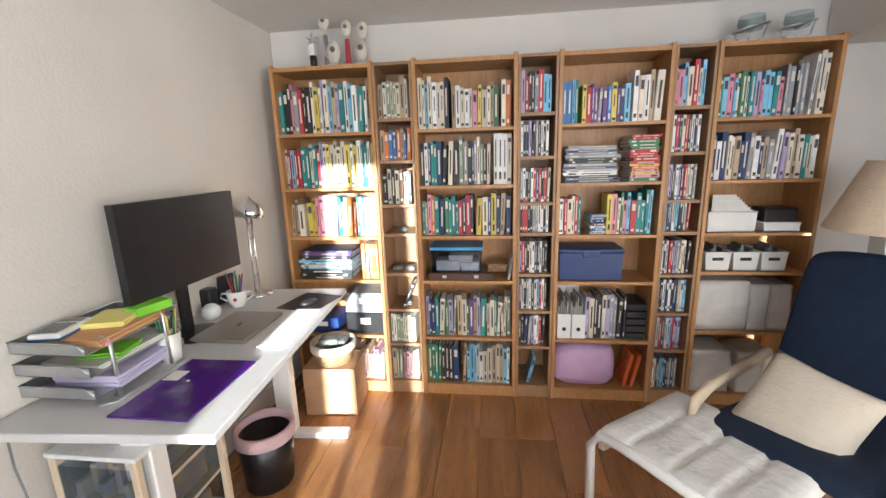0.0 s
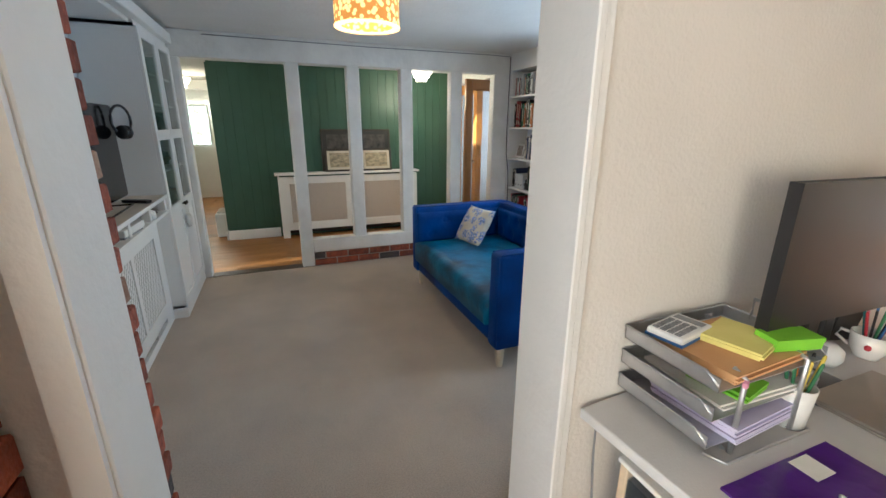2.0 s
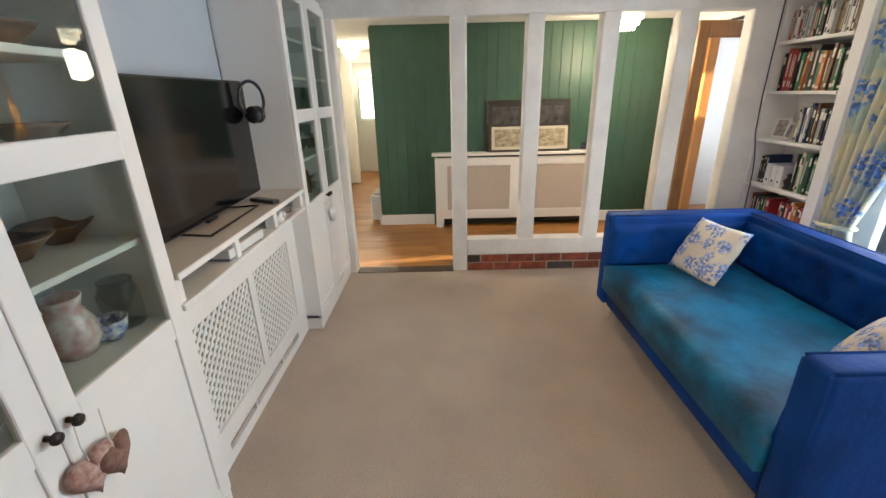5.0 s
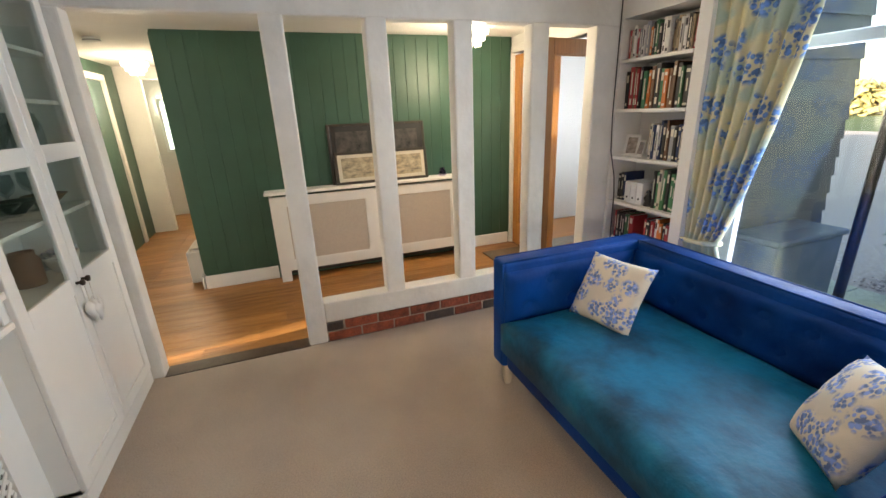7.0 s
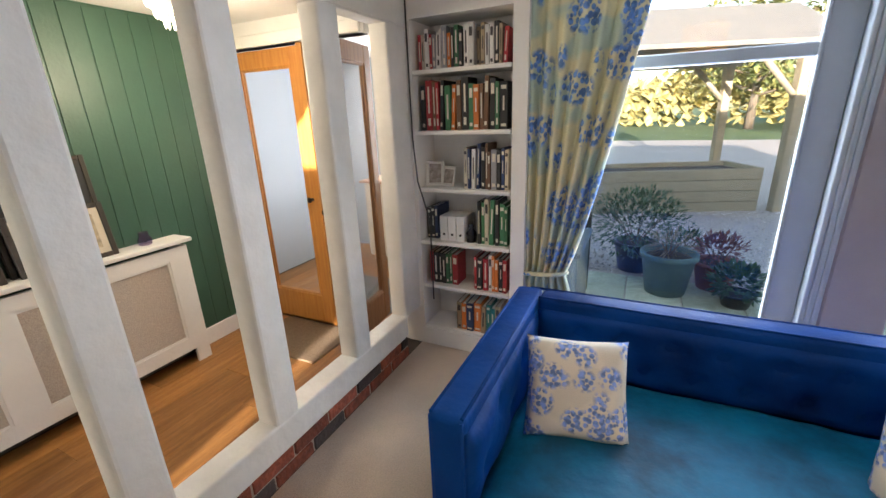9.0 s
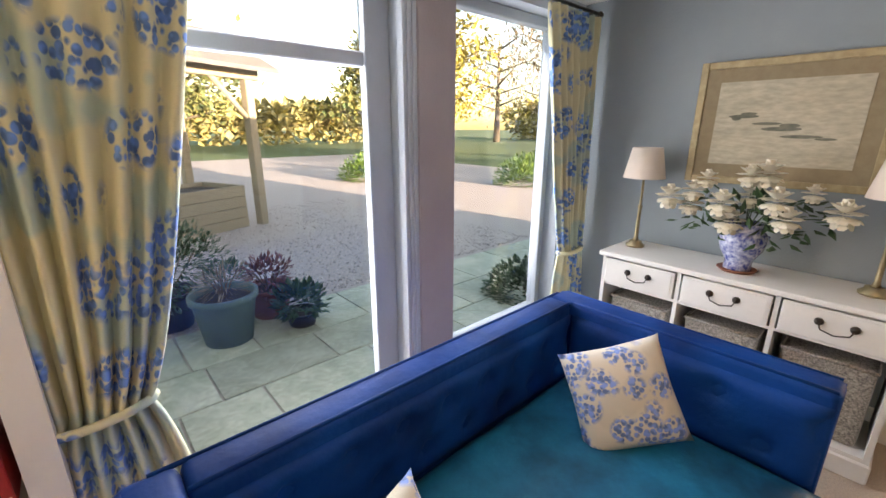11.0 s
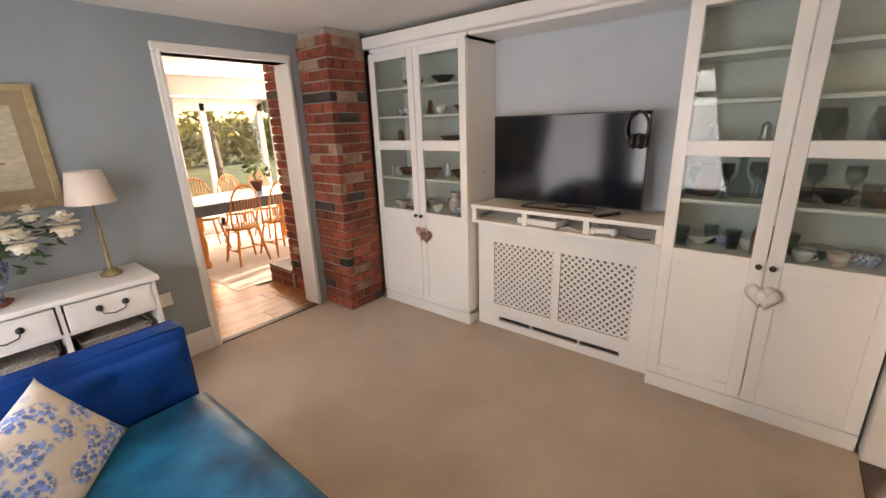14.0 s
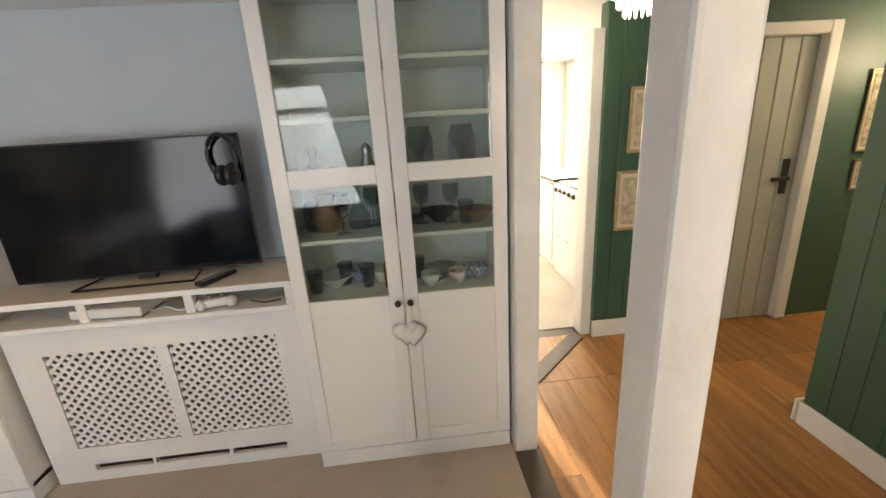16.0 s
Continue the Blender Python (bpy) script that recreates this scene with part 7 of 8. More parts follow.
# film cases and the far case's books, too many to lift out singly, as one object
far_books = [o for o in scene.objects if o.name.startswith("dvd_case") or (o.name.startswith("book") and not o.name.startswith("bookcase") and o.get("group") == SG and o.location.x > 0.67)]
bucket = bmesh.new()
slots = []
for o in far_books:
    before = len(bucket.faces)
    me = o.data.copy()
    me.transform(o.matrix_basis)
    bucket.from_mesh(me)
    idx = []
    for m_ in o.data.materials:
        if m_.name not in [q_.name for q_ in slots]:
            slots.append(m_)
        idx.append([q_.name for q_ in slots].index(m_.name))
    bucket.faces.ensure_lookup_table()
    for f in bucket.faces[before:]:
        f.material_index = idx[f.material_index]
    bpy.data.meshes.remove(me)
for o in far_books:
    bpy.data.objects.remove(o)
fb = new("books", mesh_of("books", bucket, slots))
tagged(fb, "rows of mixed books and film cases on the shelves", "books", "", "stuff")


settle()

# ---- hall: radiator cover, pictures, chandeliers, doors ----
hr = thing("radiator_cover", "cream radiator cabinet with two mesh panels on a green wall", "radiator cover", (-5.70, 0.975, 0))
ht = part("top", boxes((-0.20, -0.86, 0.795, 0.02, 0.86, 0.82), bevel=0.005, segs=2), white_paint, hr)
hf = bmesh.new()
for q in ((-0.83, 0.70, 0.83, 0.775), (-0.83, 0.10, 0.83, 0.185), (-0.83, 0.185, -0.72, 0.70), (-0.06, 0.185, 0.06, 0.70), (0.72, 0.185, 0.83, 0.70)):
    bx(hf, -0.02, q[0], q[1], 0.0, q[2], q[3])
for a in (-0.83, 0.75):
    bx(hf, -0.02, a, 0.0, 0.0, a + 0.08, 0.10)
for s in (-1, 1):
    bx(hf, -0.195, s * 0.83, 0.0, -0.02, s * 0.81, 0.775)
part("frame", hf, white_paint, hr)
# solid black block stands in for the cabinet's unlit interior
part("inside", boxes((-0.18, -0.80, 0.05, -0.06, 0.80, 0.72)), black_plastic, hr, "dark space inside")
mesh_panel = M("beige_mesh", (0.60, 0.53, 0.45), (0.42, 0.36, 0.30), 0.7, 240, 0.8, 240)
for a, b in ((-0.72, -0.06), (0.06, 0.72)):
    part("mesh_panel", boxes((-0.016, a, 0.185, -0.010, b, 0.70)), mesh_panel, hr, "beige perforated mesh panel")
    bead = bmesh.new()
    for q in ((a, 0.185, b, 0.198), (a, 0.687, b, 0.70), (a, 0.198, a + 0.012, 0.687), (b - 0.012, 0.198, b, 0.687)):
        bx(bead, -0.012, q[0], q[1], -0.004, q[2], q[3])
    part("bead", bead, white_paint, hr)


def leaning(label, y, w, h, x, z, fm, mm, pm, border, mount, lean=9):
    p = frame_pic("picture", label, w, h, (x, y, z), 0, (0, 0), fm, mm, pm, border, mount, 0.02)
    p.matrix_basis = pose(x, y, z, 0, 0, 90) @ pose(0, 0, 0, -lean, 0, 0)
    return p


black_frame = M("black_brown_frame", (0.030, 0.024, 0.018), (0.05, 0.04, 0.03), 0.3, 20)
dark_print = M("dark_print", (0.02, 0.02, 0.02), (0.10, 0.09, 0.08), 0.3, 14)
sepia = M("sepia_landscape", (0.50, 0.42, 0.28), (0.16, 0.14, 0.10), 0.5, 14, stretch=(1, 1, 2))
black_mount = M("black_mount", (0.018, 0.018, 0.018), (0.03, 0.03, 0.03), 0.4, 5)
for y, z in ((0.90, 0.82), (1.335, 0.82)):
    leaning("black-framed dark print leaning on the green wall", y - 0.04, 0.40, 0.53, -5.79, z, black_frame, black_mount, dark_print, 0.022, 0.045, 4)
for y in (0.92, 1.345):
    leaning("black-framed sepia landscape leaning before a larger print", y - 0.04, 0.38, 0.29, -5.745, 0.82, black_frame, M("pale_mount", (0.62, 0.57, 0.46), rough=0.8), sepia, 0.025, 0.03, 8)
solid("glass_ornament", lathe([(0, 0), (0.03, 0), (0.036, 0.03), (0.022, 0.055), (0.026, 0.075), (0.02, 0.075), (0.03, 0.03), (0, 0.006)], 18), glass("violet_glass", (0.75, 0.65, 0.85), 0.03, 0.75), "small violet glass candle holder on the radiator cover", "candle holder", (-5.78, 1.64, 0.82))
settle((1, 1.08, 1), (-0.09, -0.003, 0))
crystal = M("crystal_drop", (0.95, 0.85, 0.68), (0.85, 0.72, 0.5), 0.1, 40, emit=1.6, coat=0.5)


def chandelier(x, y, z0=1.875):
    c = thing("chandelier", "lit small tiered crystal chandelier on the hall ceiling", "chandelier", (x, y, z0), 0, "hall chandeliers")
    part("canopy", lathe([(0, 0.20), (0.06, 0.20), (0.05, 0.17), (0.0, 0.165)], 18), metal_chrome, c)
    for k, (r, z) in enumerate(((0.115, 0.13), (0.088, 0.085), (0.058, 0.045))):
        ring = part("ring", tube([(r * math.cos(a), r * math.sin(a), z + 0.022) for a in np.linspace(0, math.tau, 24, endpoint=False)], 0.004, 6, close=True), metal_chrome, c)
        bm = bmesh.new()
        n = int(r * 230)
        for i in range(n):
            a = math.tau * i / n
            m = Matrix.Translation((r * math.cos(a), r * math.sin(a), z)) @ Matrix.Rotation(a, 4, "Z")
            lathe([(0, 0.022), (0.007, 0.014), (0.006, -0.012), (0, -0.024)], 5, bm, m)
        part("drops", bm, crystal, ring, "clear crystal drops")
    part("rod", tube([(0, 0, 0.05), (0, 0, 0.18)], 0.006, 6), metal_chrome, c)
    return c


chandelier(-5.30, 1.86)
chandelier(-7.50, -0.98)
chandelier(-5.24, -0.97)
sa = thing("smoke_alarm", "round white smoke alarm on the hall ceiling", "smoke alarm", (-6.35, -0.95, 2.045))
part("body", lathe([(0, 0), (0.05, 0), (0.06, 0.02), (0.06, 0.034), (0, 0.034)], 24), white_plastic, sa)
part("vent_ring", lathe([(0.058, 0.008), (0.061, 0.012), (0.058, 0.016)], 24), grey_plastic, sa)


def hall_frame(name, x0, x1, z1, y, mat, depth=0.10, w=0.07):
    f = boxes((x0 - w, y, 0, x0, y + depth, z1 + w), (x1, y, 0, x1 + w, y + depth, z1 + w), (x0, y, z1, x1, y + depth, z1 + w), bevel=0.006)
    return structure(name, f, mat, "painted door lining and architrave")


settle()
hall_frame("door_frame", -6.82, -6.16, 1.86, -1.66, white_paint, 0.135)
pd_ = thing("door", "pale green-grey planked door with a black thumb latch, closed", "door", (-6.49, -1.60, 0.004))
sage_paint = M("sage_grey_paint", (0.44, 0.45, 0.38), (0.40, 0.41, 0.35), 0.5, 3, 0.1, 60)
for i in range(6):
    part("plank", boxes((-0.327 + i * 0.109, -0.02, 0, -0.221 + i * 0.109, 0.02, 1.853), bevel=0.005), sage_paint, pd_)
part("latch", boxes((-0.28, 0.02, 0.90, -0.235, 0.028, 1.13), (-0.275, 0.028, 0.99, -0.17, 0.05, 1.015), bevel=0.003), metal_dark, pd_, "black iron latch")
settle((1.13, 1, 1), (1.01, 0.10, 0))
hall_frame("door_frame", -8.05, -7.35, 1.88, -1.66, white_paint, 0.13)
d3 = thing("door", "white flat panelled door, closed, at the far hall", "door", (-7.70, -1.60, 0.004))
part("leaf", boxes((-0.345, -0.02, 0, 0.345, 0.018, 1.872), bevel=0.003), white_paint, d3)
part("hinge", boxes((0.335, 0.018, 0.25, 0.348, 0.024, 0.35), (0.335, 0.018, 1.5, 0.348, 0.024, 1.6)), metal_dark, d3)
d4 = thing("door", "white door standing ajar at the hall's far end", "door", (-9.35, -0.72, 0.004), 62)
part("leaf", boxes((0, -0.018, 0, 0.72, 0.018, 1.92), bevel=0.003), white_paint, d4)
part("handle", tube([(0.66, -0.02, 1.0), (0.66, -0.06, 1.0), (0.56, -0.06, 1.0)], 0.009, 8), metal_dark, d4, "dark lever handle")
structure("trim_far_wall", boxes((-8.62, -1.56, 0, -8.54, -1.30, 2.08), (-8.62, -1.30, 1.93, -8.54, -0.37, 2.08), bevel=0.004), white_paint, "white door surround")
wl = thing("window_3", "", "")
tagged(wl, kind="structure", label="small bright window at the hall's far end")
part("window_frame", boxes((-9.615, -1.42, 0.98, -9.58, -1.38, 1.75), (-9.615, -1.06, 0.98, -9.58, -1.02, 1.75), (-9.615, -1.38, 1.71, -9.58, -1.06, 1.75), (-9.615, -1.38, 0.98, -9.58, -1.06, 1.02)), white_paint, wl)
# opaque glowing pane stands in for daylight and garden beyond
part("pane", boxes((-9.605, -1.38, 1.02, -9.60, -1.06, 1.71)), M("glowing_garden_panel", (0.20, 0.30, 0.12), (0.62, 0.68, 0.6), 0.5, 9, emit=0.9), wl, "garden seen through the pane")
solid("low_cupboard", boxes((-0.20, -0.12, 0, 0.20, 0.12, 0.30), bevel=0.012, segs=2), white_paint, "low white cupboard against the green boarded wall", "cupboard", (-6.42, -0.61, 0))
solid("cloth", boxes((-0.16, -0.10, 0, 0.16, 0.10, 0.02), bevel=0.009, segs=2), linen, "folded pale cloth on the low white cupboard", "cloth", (-6.42, -0.61, 0.301))
for x, z, w, h, lb in ((-5.75, 0.76, 0.46, 0.38, "gilt-framed old map on the green wall"), (-5.74, 1.245, 0.34, 0.38, "gilt-framed print on the green wall")):
    p = frame_pic("picture", lb, w, h, (x, -1.520, z), 180, (0, 0), gold_frame, M("cream_mount", (0.62, 0.55, 0.42), rough=0.8), M("old_map", (0.55, 0.48, 0.35), (0.28, 0.24, 0.18), 0.7, 22), 0.018, 0.022, 0.016)
    p.matrix_basis = pose(x, -1.520, z, 0, 0, 180)
for x, z, w, h, lb in ((-7.21, 1.15, 0.16, 0.50, "dark-framed tall print on the green wall"), (-7.22, 0.90, 0.14, 0.20, "small framed print on the green wall")):
    p = frame_pic("picture", lb, w, h, (x, -1.541, z), 180, (0, 0), brass_old, M("cream_mount", (0.62, 0.55, 0.42), rough=0.8), sepia, 0.014, 0.016, 0.016)

settle(move=(0.08, 0.10, 0))
# kitchen seen past the hall
structure("door_2", boxes((-5.42, -1.66, 0, -5.33, -1.52, 1.95), bevel=0.006), white_paint, "white kitchen door lining")
structure("threshold", boxes((-0.32, -0.05, 0, 0.32, 0.05, 0.014), bevel=0.003), dark_strip, "dark kitchen threshold").matrix_basis = pose(-5.07, -1.29, -0.004, 0, 0, 44)
structure("floor_kitchen", boxes((-7.32, -4.22, -0.10, -4.20, -1.66, -0.006)), rug_mat, "pale kitchen floor")
def unit(name, label, x, y, w, d, h, turn, drawers, mat=white_satin, z=0.0):
    u = thing(name, label, "kitchen unit", (x, y, z), turn)
    part("carcass", boxes((-w / 2, 0.02, 0.0, w / 2, d, h)), mat, u)
    n = drawers
    for i in range(n):
        z0, z1 = 0.06 + (h - 0.08) * i / n, 0.06 + (h - 0.08) * (i + 1) / n - 0.006
        dr = part("drawer", boxes((-w / 2 + 0.003, 0.0, z0, w / 2 - 0.003, 0.019, z1), bevel=0.003), mat, u)
        part("handle", tube([(-w * 0.25, -0.018, z1 - 0.05), (w * 0.25, -0.018, z1 - 0.05)], 0.006, 6), metal_chrome, dr)
    return u


unit("kitchen_unit", "white kitchen drawer unit under a worktop", -5.62, -1.95, 0.5, 0.55, 0.87, 90, 3)
unit("kitchen_unit", "white kitchen drawer unit under a worktop", -5.62, -3.2, 0.6, 0.55, 0.87, 90, 3)
ck = unit("cooker", "white range cooker with black feet and knobs", -5.60, -2.52, 0.60, 0.55, 0.88, 90, 2)
part("hob", boxes((-0.29, 0.02, 0.88, 0.29, 0.53, 0.892)), black_screen, ck, "black glass hob")
for i in range(5):
    part("knob", boxes((-0.24 + i * 0.1, -0.02, 0.80, -0.20 + i * 0.1, 0.0, 0.84), bevel=0.006), metal_dark, ck)
for y0, y1 in ((-3.55, -2.83), (-2.21, -1.70)):
    solid("worktop", boxes((-6.20, y0, 0, -5.60, y1, 0.035), bevel=0.004), M("dark_worktop", (0.16, 0.13, 0.10), (0.10, 0.08, 0.06), 0.3, 20), "dark worktop over white kitchen units", "worktop", (0, 0, 0.871))
cm = thing("coffee_machine", "black and steel coffee machine on the worktop", "coffee machine", (-5.85, -2.02, 0.907), 90)
part("body", boxes((-0.10, -0.05, 0, 0.10, 0.16, 0.30), bevel=0.012, segs=2), black_plastic, cm)
part("spout", boxes((-0.03, -0.10, 0.20, 0.03, -0.05, 0.24), bevel=0.006), metal_chrome, cm)
part("tank", boxes((-0.09, 0.165, 0.02, 0.09, 0.23, 0.26), bevel=0.006), clear_plastic, cm)
for i, (x, y) in enumerate(((-5.80, -1.82), (-5.90, -1.76), (-5.78, -1.74))):
    ware("jar", ("white", "glass", "brown")[i], (x, y, 0.9072), where="kitchen")
wcu = unit("wall_cabinet", "white kitchen wall cupboard", -5.85, -2.4, 1.4, 0.33, 0.62, 90, 1, z=1.28)
structure("trim_tiles", boxes((-6.24, -3.55, 0.91, -6.21, -1.70, 1.28)), M("splashback", (0.50, 0.52, 0.50), (0.44, 0.46, 0.44), 0.3, 8), "pale grey splashback")
structure("wall_kitchen_inner", boxes((-6.32, -4.22, 0, -6.24, -1.64, 2.08)), white_paint)

settle(move=(0.06, 0.04, 0))
# porch doors: a glazed oak leaf, closed, and one standing open
def glazed_door(label, w, h, place, turn, wood):
    d = thing("door", label, "door", place, turn)
    st, bt = 0.085, 0.22
    bm = boxes((0, -0.02, 0, st, 0.02, h), (w - st, -0.02, 0, w, 0.02, h), (st, -0.02, 0, w - st, 0.02, bt), (st, -0.02, h - 0.11, w - st, 0.02, h), bevel=0.004)
    part("leaf_frame", bm, wood, d)
    part("pane", boxes((st, -0.003, bt, w - st, 0.003, h - 0.11)), clear_glass, d, "clear glass pane")
    bd = bmesh.new()
    for s in (-1, 1):
        for q in ((st, bt, st + 0.012, h - 0.11), (w - st - 0.012, bt, w - st, h - 0.11), (st + 0.012, bt, w - st - 0.012, bt + 0.012), (st + 0.012, h - 0.122, w - st - 0.012, h - 0.11)):
            bx(bd, q[0], s * 0.004, q[1], q[2], s * 0.014, q[3])
    part("beading", bd, wood, d)
    part("knob", lathe([(0, 0), (0.012, 0.0), (0.010, 0.02), (0.02, 0.035), (0, 0.045)], 12, mat=Matrix.Translation((w - 0.04, -0.02, 0.95)) @ Matrix.Rotation(radians(90), 4, "X")), metal_dark, d)
    return d


glazed_door("oak door with one tall glass pane, closed", 0.62, 1.91, (-5.88, 2.555, 0.004), 0, lit_door_oak)
glazed_door("darker oak glazed door standing open into the hall", 0.66, 1.91, (-4.98, 2.86, 0.004), -82, shaded_door_oak)
structure("door_frame", boxes((-5.95, 2.50, 0, -5.885, 2.62, 2.0), (-5.95, 2.50, 1.93, -4.77, 2.62, 2.0), bevel=0.005), white_paint, "cream door lining")
structure("trim_oak_lining", boxes((-5.26, 2.52, 0, -5.22, 2.60, 1.925)), lit_door_oak, "oak door post")
pc = thing("porch_cabinet", "cream curved-front cabinet with a wooden top in the porch", "cabinet", (-5.35, 3.95, 0), 0)
part("body", boxes((-0.42, -0.2, 0.10, 0.42, 0.2, 0.86), bevel=0.03, segs=3), cream_cloth, pc)
part("top", boxes((-0.45, -0.23, 0.86, 0.45, 0.23, 0.885), bevel=0.008, segs=2), M("pinkish_wood", (0.50, 0.30, 0.20), (0.42, 0.25, 0.16), 0.4, 6), pc)
for sx in (-1, 1):
    part("foot", lathe([(0, 0), (0.02, 0), (0.03, 0.05), (0.022, 0.10), (0, 0.10)], 12, mat=Matrix.Translation((sx * 0.36, -0.14, 0))), white_satin, pc)
pv = thing("flower_vase", "clear glass vase of pink and green stems on the porch cabinet", "vase", (-5.20, 3.9, 0.886))
part("vase", lathe([(0, 0), (0.04, 0), (0.03, 0.12), (0.045, 0.24), (0.042, 0.24), (0.027, 0.12), (0, 0.01)], 18), tumbler, pv)
st_, fo_ = bmesh.new(), bmesh.new()
for _ in range(12):
    a, r = rf.uniform(0, math.tau), rf.uniform(0.04, 0.15)
    tube([(0, 0, 0.02), (r * 0.4 * math.cos(a), r * 0.4 * math.sin(a), 0.3), (r * math.cos(a), r * math.sin(a), rf.uniform(0.42, 0.6))], 0.002, 4, st_)
    for _ in range(5):
        leaf_blade(fo_, (r * math.cos(a), r * math.sin(a), rf.uniform(0.36, 0.6)), (rf.uniform(-1, 1), rf.uniform(-1, 1), rf.uniform(-0.4, 0.8)), 0.08, 0.04)
part("stems", st_, leaf_green, pv)
part("leaves", fo_, leaf_green, pv, kind="stuff")
for k in range(3):
    b_ = bmesh.new()
    bloom(b_, (0.05 - 0.06 * k, 0.03 * k, 0.58 - 0.05 * k), 0.05, rf)
    part("flower", b_, M("coral_petal", (0.62, 0.20, 0.16), (0.55, 0.3, 0.25), 0.7, 20), pv, "coral pink flower")
solid("doormat", boxes((-0.32, -0.22, 0, 0.32, 0.22, 0.014), bevel=0.004), M("coir_mat", (0.22, 0.15, 0.09), (0.15, 0.10, 0.06), 0.95, 80, 1.0, 200), "brown coir doormat by the porch door", "doormat", (-5.35, 2.28, 0.0))
solid("grey_rug", boxes((-0.40, -0.35, 0, 0.40, 0.35, 0.010), bevel=0.003), M("grey_rug", (0.22, 0.22, 0.22), (0.16, 0.16, 0.16), 0.95, 60, 0.8, 200), "flat grey mat in the porch", "rug", (-5.35, 3.10, 0.0))

settle(move=(-0.03, 0.055, 0))

# ---- dining end of the study ----
structure("floor_rug", boxes((-0.25, -3.2, -0.012, 2.55, 0.15, 0.0045), bevel=0.002), rug_mat, "pale fitted carpet at the dining end")
ch_core = boxes((-1.085, -1.6, 0, -0.70, -0.28, SCEIL))
structure("chimney_core", ch_core, mortar, "pale mortar")
structure("hearth_core", boxes((-0.70, -1.5, 0, -0.26, -0.25, 0.165)), mortar, "raised brick hearth")
structure("hearth_slab", boxes((-0.70, -1.5, 0.165, -0.25, -0.24, 0.19), bevel=0.004), M("slate_slab", (0.16, 0.13, 0.12), (0.10, 0.085, 0.08), 0.5, 8, 0.2), "dark slate hearth slab")
structure("door_architrave_post", boxes((-1.075, -0.205, 0, -1.055, -0.155, 2.0)), white_paint)
dt = thing("dining_table", "dining table with a slate blue top on orange pine legs", "dining table", (1.15, -0.72, 0), 0)
part("tabletop", boxes((-0.43, -0.85, 0.715, 0.43, 0.85, 0.75), bevel=0.008, segs=2), M("slate_blue_top", (0.10, 0.16, 0.22), (0.08, 0.13, 0.18), 0.35, 5), dt)
pine = M("orange_pine", (0.66, 0.28, 0.06), (0.54, 0.21, 0.045), 0.4, 6, 0.1, 80, stretch=(6, 6, 0.7))
part("apron", boxes((-0.38, -0.78, 0.61, 0.38, 0.78, 0.714)), M("blue_grey_apron", (0.12, 0.17, 0.21), rough=0.5), dt)
for sx in (-1, 1):
    for sy in (-1, 1):
        part("leg", lathe([(0, 0), (0.045, 0), (0.05, 0.06), (0.035, 0.09), (0.055, 0.3), (0.035, 0.42), (0.055, 0.46), (0.055, 0.61), (0, 0.61)], 16, mat=Matrix.Translation((sx * 0.33, sy * 0.72, 0))), pine, dt)


def windsor(place, turn):
    c = thing("dining_chair", "pine Windsor chair with a hooped spindle back", "dining chair", place, turn, "chairs round the dining table")
    sb = lathe([(0, 0.42), (0.19, 0.425), (0.20, 0.445), (0.18, 0.455), (0, 0.445)], 28)
    for v in sb.verts:
        v.co.y *= 0.95
    part("seat", sb, pine, c, smooth=True)
    hoop = [(0.19 * math.cos(a), 0.15 + 0.05 * math.sin(a), 0.45 + 0.50 * math.sin(a) ** 0.55 if math.sin(a) > 0 else 0.45) for a in np.linspace(0.0, math.pi, 20)]
    part("back_hoop", tube(hoop, 0.012, 8), pine, c)
    for i in range(8):
        x = -0.13 + i * 0.26 / 7
        s = math.sqrt(max(0, 1 - (x / 0.19) ** 2))
        part("spindle", tube([(x * 0.85, 0.15, 0.445), (x, 0.15 + 0.05 * s, 0.45 + 0.49 * s ** 0.55)], 0.006, 6), pine, c)
    for sx in (-1, 1):
        for sy in (-1, 1):
            part("leg", tube([(sx * 0.12, sy * 0.11, 0.43), (sx * 0.16, sy * 0.155, 0.2), (sx * 0.19, sy * 0.19, 0)], [0.012, 0.018, 0.011], 8), pine, c)
        part("stretcher", tube([(sx * 0.165, -0.155, 0.17), (sx * 0.165, 0.155, 0.17)], [0.009, 0.009], 6), pine, c)
    part("cross_stretcher", tube([(-0.16, 0, 0.17), (0.16, 0, 0.17)], 0.009, 6), pine, c)
    return c


w0 = windsor((0.66, -0.44, 0), 90)
for x, y, t in ((0.66, -0.90, 90), (0.66, -1.36, 90), (1.66, -0.40, -90), (1.66, -0.88, -90), (1.66, -1.34, -90), (1.12, 0.26, 0)):
    if t:
        copy_thing(w0, pose(x, y, 0, 0, 0, t + (6 if y < -0.8 else -3)))
pl = thing("potted_plant", "bright green leafy plant in a terracotta pot on the table", "potted plant", (1.25, -1.00, 0.751))
part("pot", lathe([(0, 0), (0.055, 0), (0.075, 0.12), (0.083, 0.12), (0.083, 0.145), (0.07, 0.145), (0.06, 0.11), (0, 0.10)], 20), terracotta, pl)
pb_ = bmesh.new()
for k in range(5):
    a, r, h = k * 1.3, 0.05 + 0.02 * k, 0.25 + 0.05 * (k % 3)
    tube([(0, 0, 0.1), (r * math.cos(a), r * math.sin(a), h)], 0.004, 5, pb_)
    for _ in range(26):
        d = Vector((rf.gauss(0, 1), rf.gauss(0, 1), rf.gauss(0, 0.8))).normalized()
        leaf_blade(pb_, Vector((r * 1.5 * math.cos(a), r * 1.5 * math.sin(a), h)) + d * 0.025, d, 0.055, 0.05)
